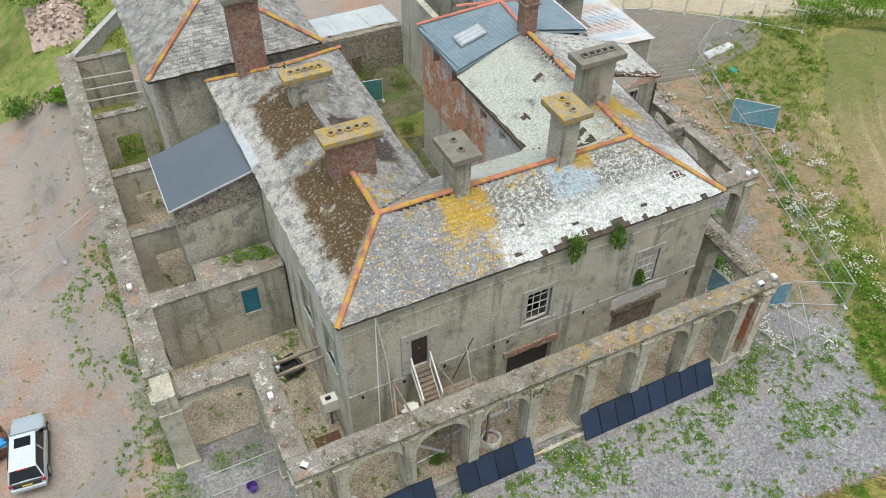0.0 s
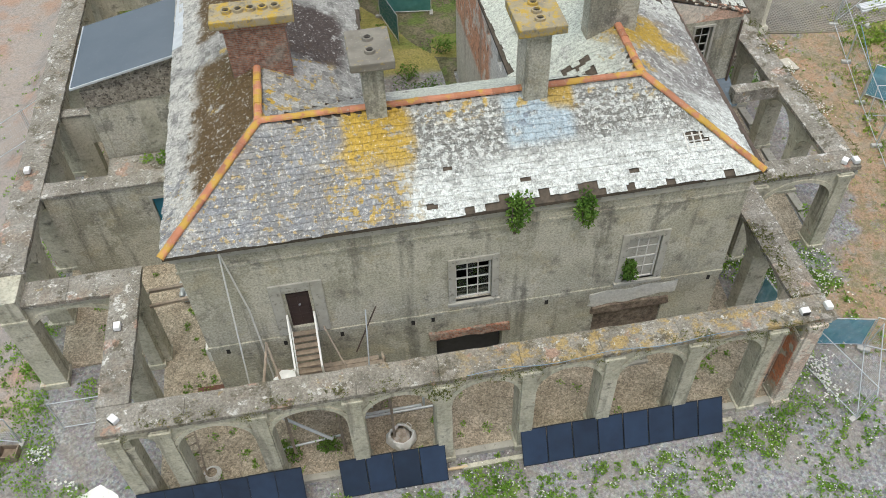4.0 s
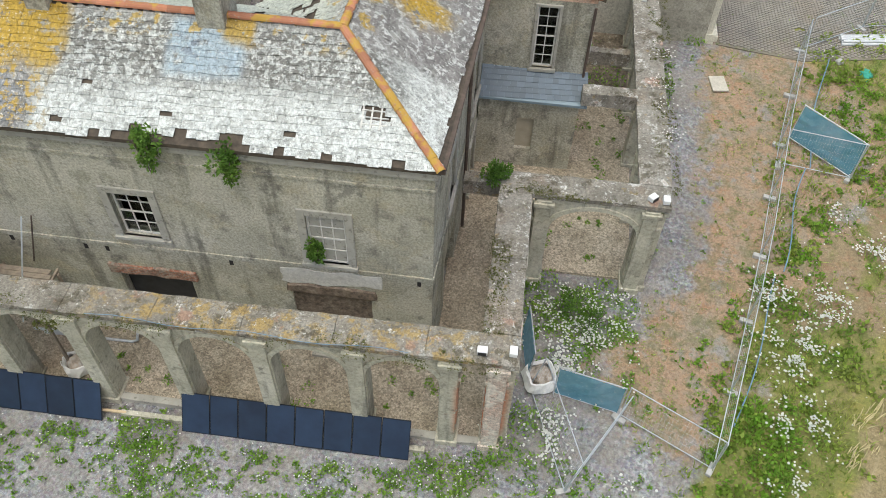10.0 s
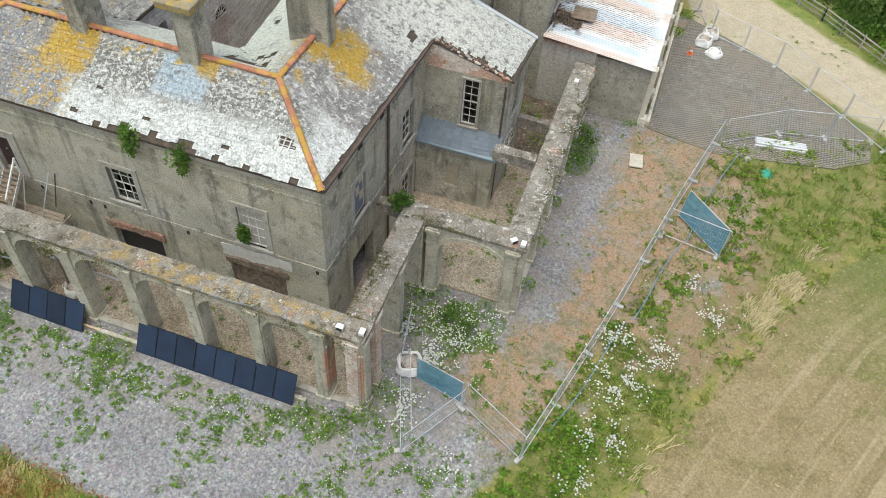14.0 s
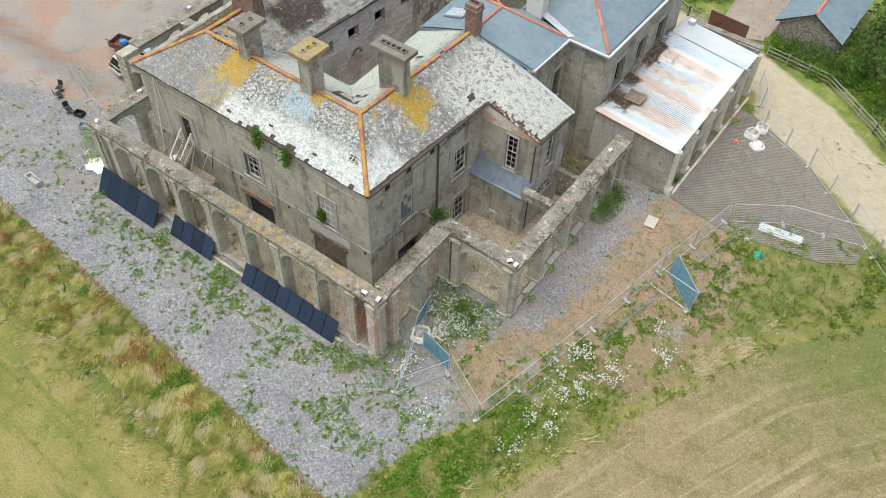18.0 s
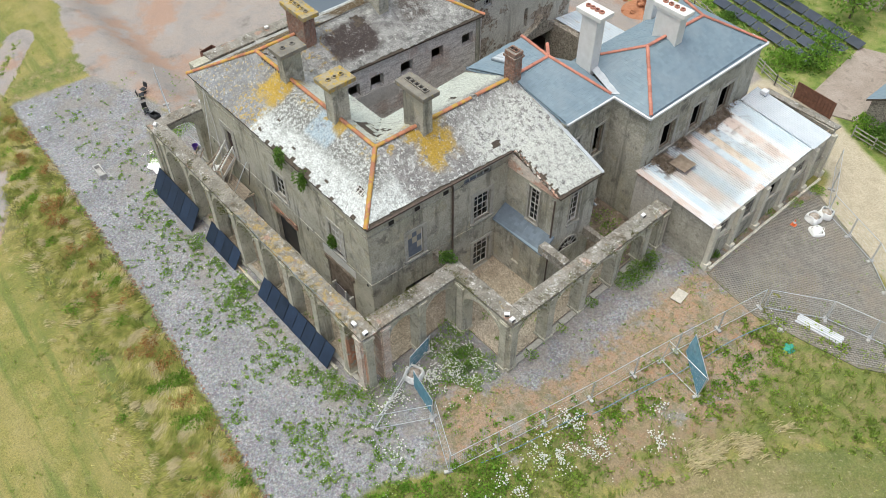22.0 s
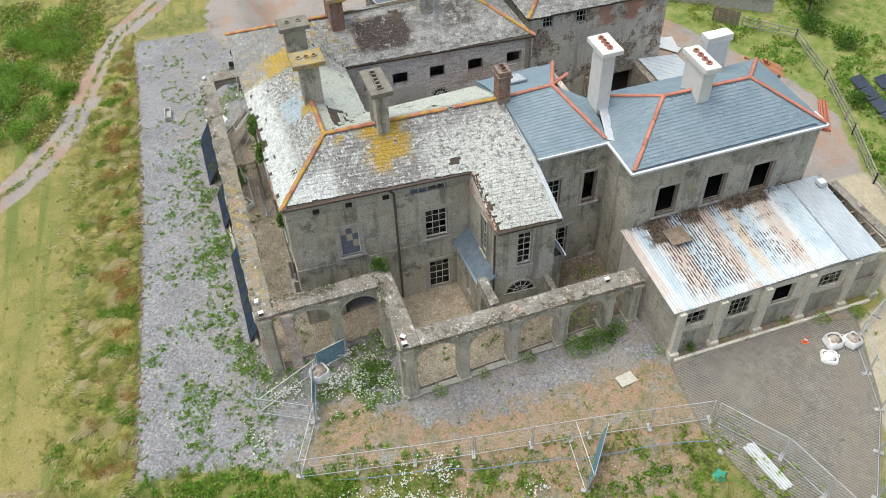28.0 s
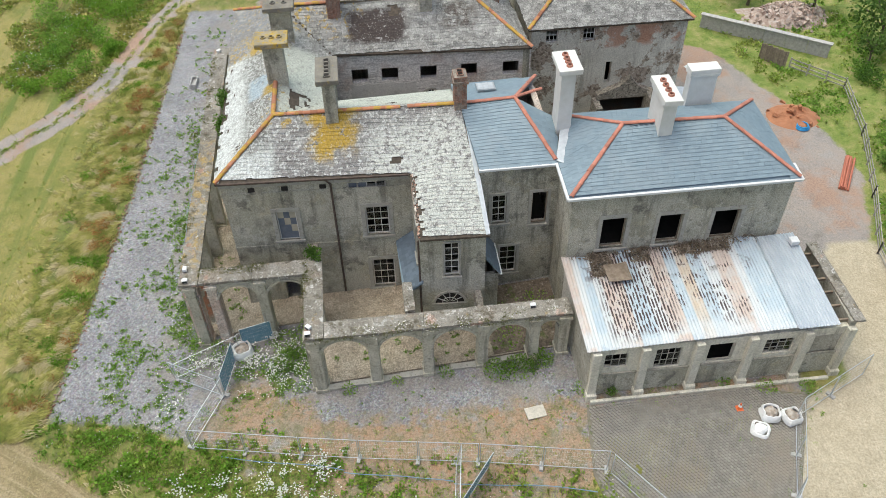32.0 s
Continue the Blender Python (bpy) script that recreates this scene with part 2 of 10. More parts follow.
def block(lo, hi, bevel=0.0):
    bm = bmesh.new()
    solid(bm, lo, hi)
    if bevel:
        bmesh.ops.bevel(bm, geom=bm.edges[:], offset=bevel, segments=2, profile=0.6, affect="EDGES")
    return bm


def prism(pts, z0, z1):
    """An upright prism over a plan outline; z0 and z1 may be functions of x and y."""
    bm = bmesh.new()
    f0 = z0 if callable(z0) else (lambda x, y: z0)
    f1 = z1 if callable(z1) else (lambda x, y: z1)
    a = [bm.verts.new((x, y, f0(x, y))) for x, y in pts]
    b = [bm.verts.new((x, y, f1(x, y))) for x, y in pts]
    n = len(pts)
    bm.faces.new(a[::-1]), bm.faces.new(b)
    for i in range(n):
        bm.faces.new((a[i], a[(i + 1) % n], b[(i + 1) % n], b[i]))
    bmesh.ops.recalc_face_normals(bm, faces=bm.faces[:])
    return bm


def slab(pts, thick):
    """A plane outline in space, given thickness straight down."""
    bm = bmesh.new()
    b = [bm.verts.new(p) for p in pts]
    a = [bm.verts.new((p[0], p[1], p[2] - thick)) for p in pts]
    n = len(pts)
    for i in range(1, n - 1):
        bm.faces.new((a[0], a[i + 1], a[i])), bm.faces.new((b[0], b[i], b[i + 1]))
    for i in range(n):
        bm.faces.new((a[i], a[(i + 1) % n], b[(i + 1) % n], b[i]))
    bmesh.ops.recalc_face_normals(bm, faces=bm.faces[:])
    return bm


def lift_to(pts, p):
    """How far a slightly twisted roof lies above p: the outline taken as a fan of triangles from its first point."""
    best = None
    for i in range(1, len(pts) - 1):
        (x0, y0, z0), (x1, y1, z1), (x2, y2, z2) = pts[0], pts[i], pts[i + 1]
        d = (x1 - x0) * (y2 - y0) - (x2 - x0) * (y1 - y0)
        u = ((p.x - x0) * (y2 - y0) - (x2 - x0) * (p.y - y0)) / d
        v = ((x1 - x0) * (p.y - y0) - (p.x - x0) * (y1 - y0)) / d
        out = max(0.0, -u, -v, u + v - 1)
        if best is None or out < best[0]:
            best = (out, z0 + u * (z1 - z0) + v * (z2 - z0))
    return best[1]


def tube(bm, a, b, r, n=8):
    a, b = Vector(a), Vector(b)
    d = (b - a).normalized()
    u = d.orthogonal().normalized()
    w = d.cross(u)
    ring = [[bm.verts.new(p + r * (math.cos(k * 2 * math.pi / n) * u + math.sin(k * 2 * math.pi / n) * w)) for k in range(n)] for p in (a, b)]
    for k in range(n):
        bm.faces.new((ring[0][k], ring[0][(k + 1) % n], ring[1][(k + 1) % n], ring[1][k]))
    bm.faces.new(ring[0][::-1]), bm.faces.new(ring[1])


def beam(bm, a, b, w, h):
    """A squared timber or bar from a to b."""
    a, b = Vector(a), Vector(b)
    d = b - a
    m = Matrix.Translation(a) @ d.to_track_quat("X", "Z").to_matrix().to_4x4()
    solid(bm, (0, -w / 2, -h / 2), (d.length, w / 2, h / 2), m)


def gz(x, y):
    """The lie of the land: it falls gently towards the south, and into a hollow in the yard to the west."""
    a, b = min(1.0, max(0.0, (-9.2 - x) / 5.0)), min(1.0, max(0.0, (y - 1.5) / 5.5))
    return 0.095 * (min(max(y, -16.0), 22.0) + 3.0) - 2.8 * a * a * (3 - 2 * a) * b * b * (3 - 2 * b)


def wall_mesh(p0, p1, thick, z0, z1, holes=()):
    """A straight wall with its outer face from p0 to p1 (seen from outside, left to right); holes are (u0, u1, z0, z1, arched)."""
    p0, p1 = Vector((*p0, 0)), Vector((*p1, 0))
    ax = (p1 - p0).normalized()
    inn = Vector((-ax.y, ax.x, 0))
    L = (p1 - p0).length
    zb = z0 if callable(z0) else (lambda x, y: z0)
    us = sorted({0.0, L, *[round(h[0], 4) for h in holes], *[round(h[1], 4) for h in holes]})
    bm = bmesh.new()
    zs = sorted({-99.0, z1, *[round(h[2], 4) for h in holes], *[round(h[3], 4) for h in holes]})
    cell = {}
    for i in range(len(us) - 1):
        for j in range(len(zs) - 1):
            uc, zc = (us[i] + us[i + 1]) / 2, (zs[j] + zs[j + 1]) / 2
            zc = zc if j else zs[1] - 0.01
            cell[i, j] = not any(h[0] < uc < h[1] and h[2] < zc < h[3] for h in holes)

    def at(i, j, d):
        p = p0 + ax * us[i] + inn * d
        z = zs[j] if j else zb(p.x, p.y)
        return bm.verts.new((p.x, p.y, z))

    for (i, j), on in cell.items():
        if not on:
            continue
        bm.faces.new([at(i, j, 0), at(i + 1, j, 0), at(i + 1, j + 1, 0), at(i, j + 1, 0)])
        bm.faces.new([at(i + 1, j, thick), at(i, j, thick), at(i, j + 1, thick), at(i + 1, j + 1, thick)])
        for di, dj, e in ((-1, 0, ((i, j), (i, j + 1))), (1, 0, ((i + 1, j + 1), (i + 1, j))), (0, -1, ((i + 1, j), (i, j))), (0, 1, ((i, j + 1), (i + 1, j + 1)))):
            if not cell.get((i + di, j + dj), False):
                (a, b), (c, d) = e
                bm.faces.new([at(a, b, 0), at(c, d, 0), at(c, d, thick), at(a, b, thick)])
    bmesh.ops.remove_doubles(bm, verts=bm.verts[:], dist=0.0005)
    bmesh.ops.recalc_face_normals(bm, faces=bm.faces[:])
    return bm

# ---- the land ----
def inside(poly, x, y):
    c = False
    for (x0, y0), (x1, y1) in zip(poly, poly[1:] + poly[:1]):
        if (y0 > y) != (y1 > y) and x < (x1 - x0) * (y - y0) / (y1 - y0) + x0:
            c = not c
    return c


def away(poly, x, y):
    """Distance to an outline, positive inside."""
    best = 1e9
    for (x0, y0), (x1, y1) in zip(poly, poly[1:] + poly[:1]):
        dx, dy = x1 - x0, y1 - y0
        k = min(1, max(0, ((x - x0) * dx + (y - y0) * dy) / (dx * dx + dy * dy)))
        best = min(best, math.hypot(x - x0 - k * dx, y - y0 - k * dy))
    return best if inside(poly, x, y) else -best


Z_GRAVEL = [(-23.5, -8.8), (4.6, -10.3), (27.6, -12.5), (28.9, -7.0), (30.9, -3.2), (32.6, 2), (34, 8), (35, 20), (34.6, 33.4), (30, 33.4), (27, 20.5), (-9, 21), (-9, 1.5), (-14, 1.0), (-22, -1.5)]
Z_DIRT = [(25.5, 0.5), (29.5, -3.5), (31.4, -2.7), (34.5, 3.5), (37.0, 6.0), (40.8, 12), (41, 17), (37.6, 20.8), (33.6, 20.8), (33.8, 33.6), (31.4, 33.6), (31.4, 12), (30, 5), (27.5, 2.2)]
Z_FIELD = [(26, -18), (31, -11), (34.8, -6.8), (38.7, 2.3), (43.2, 11.5), (50.8, 20), (160, 10), (160, -120), (0, -120)]
Z_YARD = [(-8.5, 1.2), (-8.5, 40), (-40, 44), (-60, 8), (-27, -1), (-22, -1.5), (-14, 1.0)]
Z_PATH = [(90, 6), (46.7, 25.4), (41.7, 28.9), (37.6, 31), (34, 33.2), (32.9, 36.2), (26.5, 37.2), (22, 40), (22, 43.5), (29, 43), (33.4, 40.6), (39.3, 38), (44.1, 34.4), (52, 28.5), (90, 14)]
Z_LUSH = [(27.6, -12.4), (31, -10.6), (34.8, -6.6), (38.7, 2.5), (43.2, 11.7), (50.8, 20.2), (60, 22), (47.5, 25.2), (37.6, 20.8), (30.9, -2.9)]
Z_GREY = [(8, 22), (8, 36), (17, 36), (26, 36), (27, 41.5), (22, 43.3), (15, 46), (10, 45.6), (4, 43.6), (-3, 41), (-7, 36), (-2, 33), (-2, 22)]
Z_PATCH = [(-27, -8), (-23.8, -8.4), (-22.2, -1), (-24, 1.2), (-27, -1)]
TRACK = [(4, -28), (-2.2, -22.8), (-5.4, -19.6), (-11.5, -15.6), (-21, -12.4), (-25.6, -10.6), (-33, -4)]


def land():
    fine = [x * 0.6 for x in range(-60, 101)]
    xs = [-600, -300, -150, -80, -55, *fine, 66, 80, 110, 160, 300, 600]
    ys = [-600, -300, -150, -80, -50, *[y * 0.6 for y in range(-52, 96)], 64, 80, 110, 160, 300, 600]
    verts, faces, za, zb, zc = [], [], [], [], []
    zones = (Z_GRAVEL, Z_DIRT, Z_FIELD, Z_YARD, Z_PATH, Z_LUSH)
    n = len(xs)
    for j, y in enumerate(ys):
        for i, x in enumerate(xs):
            verts.append((x, y, gz(x, y) + 0.06 * noise.noise((x * 0.4, y * 0.4, 0))))
            w = [min(1.0, max(0.0, 0.5 + away(p, x, y) / 3.6)) for p in zones]
            w[3] = max(w[3], min(1.0, max(0.0, 0.5 + away(Z_GREY, x, y) / 2.4)))
            w[5] = max(w[5], min(1.0, max(0.0, 0.5 + away(Z_PATCH, x, y) / 2.4)))
            d = min(abs(away([a, b], x, y)) for a, b in zip(TRACK, TRACK[1:]))
            tr = min(1.0, max(0.0, 0.62 + (0.5 - abs(d - 0.85)) / 1.6)) if -35 < x < 12 and -31 < y < 2 else 0.0
            w[3] = max(w[3], tr)
            za.append((w[0], w[1], w[2], 1.0)), zb.append((w[3], w[4], w[5], 1.0))
            zc.append((away(Z_FIELD, x, y) if -40 < x < 70 else 0.0, -9.6 - 0.05 * x - y, 0.0, 1.0))
            if i and j:
                faces.append(((j - 1) * n + i - 1, (j - 1) * n + i, j * n + i, j * n + i - 1))
    me = bpy.data.meshes.new("ground")
    me.from_pydata(verts, [], faces)
    for nm, data in (("zone_a", za), ("zone_b", zb), ("mowing", zc)):
        at = me.attributes.new(nm, "FLOAT_COLOR", "POINT")
        at.data.foreach_set("color", [c for row in data for c in row])
    me.polygons.foreach_set("use_smooth", [True] * len(me.polygons))
    me.materials.append(ground_material())
    return tagged(new("ground", me), "gravel, red earth, rough grass and dry mown field", "ground", kind="structure")


def ground_material():
    m = Mat("ground_cover", 1.0)
    nt = m.nt

    def zone(nm):
        a = nt.nodes.new("ShaderNodeAttribute")
        a.attribute_name = nm
        s = nt.nodes.new("ShaderNodeSeparateColor")
        nt.links.new(a.outputs["Color"], s.inputs[0])
        return s.outputs

    a, b = zone("zone_a"), zone("zone_b")
    wob = noise_tex(nt, m.pos, 0.55, 8, 0.7)

    def edge(w, amp=0.9, lo=0.42, hi=0.58):
        v = math_node(nt, "MULTIPLY_ADD", wob, amp, w)
        return smooth(nt, math_node(nt, "SUBTRACT", v, amp / 2), lo, hi)

    def turf(scale, *cols):
        f = noise_tex(nt, m.pos, scale, 9, 0.72)
        return ramp(nt, f, [(0.32 + 0.36 * i / (len(cols) - 1), c) for i, c in enumerate(cols)])

    mow = zone("mowing")

    def lines(d, every, seed):
        c = nt.nodes.new("ShaderNodeCombineXYZ")
        nt.links.new(math_node(nt, "MULTIPLY", d, every), c.inputs[0])
        nt.links.new(math_node(nt, "MULTIPLY", math_node(nt, "ADD", m.x, m.y), 0.035), c.inputs[1])
        c.inputs[2].default_value = seed
        return noise_tex(nt, c.outputs[0], 1.0, 5, 0.6)

    # rough grass, with mown stripes in the open field
    m.col = turf(0.16, (0.12, 0.155, 0.03), (0.22, 0.215, 0.055), (0.32, 0.27, 0.09), (0.24, 0.225, 0.06))
    m.layer(1.3, (0.36, 0.31, 0.14), 0.5, 0.75, 0.55).layer(9, (0.09, 0.12, 0.03), 0.5, 0.7, 0.6)
    m.col = mix(nt, math_node(nt, "MULTIPLY", smooth(nt, lines(mow[1], 0.55, 1.0), 0.47, 0.60), 0.55), m.col, (0.31, 0.26, 0.10))
    m.col = mix(nt, math_node(nt, "MULTIPLY", smooth(nt, lines(mow[1], 0.5, 9.0), 0.50, 0.61), 0.8), m.col, (0.125, 0.17, 0.035))
    # patchy dark olive under the long grass
    m.layer(1.1, (0.075, 0.085, 0.022), 0.40, 0.60, 0.8, m.near("y", -15.5, -8.0, 1.2, 1.5, 0.4), 8)
    # greener meadow to the north
    m.col = mix(nt, smooth(nt, math_node(nt, "MULTIPLY_ADD", wob, 10.0, m.y), 36, 44), m.col, turf(0.8, (0.09, 0.145, 0.025), (0.165, 0.225, 0.045), (0.25, 0.265, 0.08), (0.36, 0.31, 0.15)))
    # lush verge
    lush = turf(1.1, (0.075, 0.105, 0.02), (0.145, 0.175, 0.04), (0.215, 0.20, 0.07), (0.30, 0.235, 0.13))
    bare = m.both(m.near("x", 34.3, 41.0, 0.8, 1.6, 0.5), m.near("y", 3.4, 19.0, 0.8, 1.6, 0.5))
    bare = math_node(nt, "MULTIPLY", bare, smooth(nt, noise_tex(nt, m.pos, 0.6, 8, 0.7), 0.40, 0.50))
    lush = mix(nt, math_node(nt, "MULTIPLY", bare, 0.85), lush, turf(1.4, (0.30, 0.16, 0.10), (0.27, 0.20, 0.13), (0.33, 0.24, 0.16)))
    m.col = mix(nt, edge(math_node(nt, "MULTIPLY", b[2], 0.8), 1.2, 0.36, 0.64), m.col, lush)
    # dry mown field
    dry = turf(0.5, (0.20, 0.165, 0.075), (0.285, 0.225, 0.115), (0.35, 0.275, 0.155), (0.26, 0.205, 0.10))
    dry = mix(nt, math_node(nt, "MULTIPLY", smooth(nt, lines(mow[0], 1.3, 3.0), 0.50, 0.60), 0.75), dry, (0.45, 0.36, 0.225))
    dry = mix(nt, math_node(nt, "MULTIPLY", smooth(nt, lines(mow[0], 1.1, 11.0), 0.53, 0.62), 0.6), dry, (0.205, 0.165, 0.07))
    dry = mix(nt, math_node(nt, "MULTIPLY", smooth(nt, noise_tex(nt, m.pos, 0.35, 7, 0.7), 0.52, 0.64), 0.5), dry, (0.27, 0.19, 0.11))
    dry = mix(nt, math_node(nt, "MULTIPLY", smooth(nt, noise_tex(nt, m.pos, 0.22, 8, 0.75), 0.56, 0.66), 0.65), dry, (0.19, 0.185, 0.06))
    far = smooth(nt, math_node(nt, "MULTIPLY_ADD", noise_tex(nt, m.pos, 0.22, 8, 0.72), 16.0, m.y), 13.5, 23)
    dry = mix(nt, math_node(nt, "MULTIPLY", far, 0.9), dry, turf(0.8, (0.095, 0.14, 0.026), (0.15, 0.18, 0.042), (0.22, 0.21, 0.07)))
    dry = mix(nt, math_node(nt, "MULTIPLY", smooth(nt, noise_tex(nt, m.pos, 2.6, 9, 0.82), 0.53, 0.64), 0.55), dry, (0.15, 0.125, 0.055))
    dry = mix(nt, math_node(nt, "MULTIPLY", smooth(nt, noise_tex(nt, m.pos, 4.5, 8, 0.8), 0.56, 0.64), 0.6), dry, (0.50, 0.42, 0.27))
    dry = mix(nt, 0.14, dry, (0.08, 0.08, 0.03))
    m.col = mix(nt, edge(a[2], 0.5), m.col, dry)
    # yards of pinkish stone dust
    yard = turf(0.35, (0.215, 0.195, 0.175), (0.31, 0.28, 0.26), (0.345, 0.295, 0.26), (0.335, 0.31, 0.295))
    m.col = mix(nt, edge(b[0]), m.col, yard)
    red = smooth(nt, noise_tex(nt, m.pos, 0.16, 7, 0.65), 0.50, 0.62)
    m.col = mix(nt, math_node(nt, "MULTIPLY", red, math_node(nt, "MULTIPLY", edge(b[0]), 0.55)), m.col, (0.40, 0.215, 0.13))
    # grey gravel
    vor = nt.nodes.new("ShaderNodeTexVoronoi")
    vor.inputs["Scale"].default_value = 10
    nt.links.new(m.pos, vor.inputs["Vector"])
    g = ramp(nt, noise_tex(nt, m.pos, 0.3, 8, 0.7), [(0.3, (0.175, 0.176, 0.187)), (0.5, (0.235, 0.236, 0.248)), (0.7, (0.298, 0.295, 0.302))])
    g = mix(nt, 0.5, g, vor.outputs["Color"], "SOFT_LIGHT")
    bw = nt.nodes.new("ShaderNodeRGBToBW")
    nt.links.new(g, bw.inputs[0])
    g = mix(nt, 0.75, g, ramp(nt, bw.outputs[0], [(0.0, (0.05, 0.05, 0.055)), (1.0, (0.95, 0.94, 0.95))]))
    hold = m.col
    m.col = g
    m.pebbles(9, 0.82, 1.2).speckle(5, 0.74, 1.3, 0.85)
    m.layer(0.5, (0.255, 0.225, 0.19), 0.42, 0.6, 0.55, smooth(nt, math_node(nt, "MULTIPLY_ADD", wob, 3.0, m.y), -6.5, -3.5), 7)
    m.col = mix(nt, edge(a[0], 0.35), hold, m.col)
    # red earth
    d = turf(0.6, (0.255, 0.22, 0.175), (0.30, 0.235, 0.17), (0.35, 0.23, 0.15), (0.285, 0.25, 0.195))
    m.col = mix(nt, edge(math_node(nt, "MULTIPLY", a[1], 0.76), 1.6, 0.36, 0.64), m.col, d)
    earth = edge(math_node(nt, "MULTIPLY", a[1], 0.76), 1.6, 0.36, 0.64)
    for sc, c, lo, hi, k in ((0.55, (0.27, 0.27, 0.275), 0.54, 0.62, 0.7), (1.4, (0.37, 0.195, 0.11), 0.54, 0.62, 0.65), (2.6, (0.15, 0.14, 0.07), 0.52, 0.62, 0.7), (4.4, (0.13, 0.16, 0.05), 0.56, 0.62, 0.7), (6.0, (0.46, 0.42, 0.36), 0.60, 0.66, 0.7)):
        m.col = mix(nt, math_node(nt, "MULTIPLY", smooth(nt, noise_tex(nt, m.pos, sc, 8, 0.75), lo, hi), math_node(nt, "MULTIPLY", earth, k)), m.col, c)
    sp = smooth(nt, noise_tex(nt, m.pos, 0.8, 9, 0.75), 0.50, 0.62)
    m.col = mix(nt, math_node(nt, "MULTIPLY", sp, math_node(nt, "MULTIPLY", edge(math_node(nt, "MULTIPLY", a[1], 0.76), 1.6, 0.36, 0.64), 0.6)), m.col, (0.15, 0.15, 0.07))
    # cream gravel drive
    cream = turf(1.5, (0.40, 0.34, 0.24), (0.47, 0.405, 0.295), (0.52, 0.46, 0.345))
    m.col = mix(nt, edge(b[1], 0.3), m.col, cream)
    # fine grit everywhere
    m.speckle(8, 0.72, 1.28, 0.8).layer(30, (0.06, 0.06, 0.045), 0.56, 0.72, 0.5).layer(13, (0.55, 0.54, 0.50), 0.66, 0.72, 0.6)
    return m.done(0.8, 22, 0.05)


land()
cb = Mat("court_gravel", 1.0).base(0.9, (0.33, 0.275, 0.205), (0.43, 0.365, 0.28), (0.51, 0.445, 0.355)).layer(24, (0.17, 0.14, 0.10), 0.54, 0.68, 0.7)
m_court = cb.layer(0.7, (0.30, 0.255, 0.185), 0.55, 0.66, 0.55).layer(20, (0.68, 0.63, 0.53), 0.62, 0.70, 0.6).pebbles(16, 0.62, 1.3).speckle(7, 0.72, 1.25, 0.85).done(0.9, 26, 0.05)


def bed(pts, lift=0.05):
    bm = prism(pts, lambda x, y: gz(x, y) - 0.3, lambda x, y: gz(x, y) + lift)
    bmesh.ops.triangulate(bm, faces=bm.faces[:])
    return tagged(part("gravel_bed", bm, m_court), "buff gravel laid between house and arcade", "gravel", kind="structure")


bed([(-3.4, -3.0), (22.8, -3.0), (22.8, 4.9), (28.2, 4.9), (28.2, 20), (22.5, 20), (22.5, 11), (20.4, 11), (20.4, 0.2), (-0.3, 0.2), (-0.3, 12), (-3.4, 12)], 0.12)
cm = Mat("mossy_court", 1.0).base(0.8, (0.07, 0.08, 0.035), (0.13, 0.12, 0.07), (0.20, 0.165, 0.12)).layer(0.9, (0.10, 0.15, 0.03), 0.5, 0.62, 0.8)
m_moss_floor = cm.speckle(7, 0.55, 1.5).done(0.8, 18, 0.05)
cf = prism([(7.3, 7.4), (13.0, 7.4), (13.0, 20.5), (16.1, 20.5), (16.1, 30.9), (7.3, 30.9)], lambda x, y: gz(x, y) - 0.3, lambda x, y: gz(x, y) + 0.1)
tagged(part("court_floor", cf, m_moss_floor), "dark mossy earth floor of the inner court", "floor", kind="structure")
sc = prism([(22.5, 15.4), (28.1, 15.6), (28.1, 20.2), (22.5, 20.2)], lambda x, y: gz(x, y) - 0.3, lambda x, y: gz(x, y) + 0.16)
m_rubble_floor = Mat("brown_rubble_floor", 1.0).base(1.2, (0.10, 0.08, 0.06), (0.17, 0.135, 0.10), (0.25, 0.20, 0.155)).layer(5, (0.34, 0.30, 0.25), 0.58, 0.64, 0.8).layer(1.4, (0.10, 0.13, 0.035), 0.56, 0.64, 0.7).speckle(7, 0.55, 1.5).done(0.9, 14, 0.06)
tagged(part("court_floor", sc, m_rubble_floor), "brown rubble and moss in the small side court", "floor", kind="structure")
bed([(-8.0, 21.5), (-3.5, 21.5), (-3.5, 27), (-8.0, 27)], 0.1)
bed([(-8.0, 4.0), (-3.4, 4.0), (-3.4, 12), (-0.4, 12), (-0.4, 21.5), (-8.0, 21.5)], 0.1)

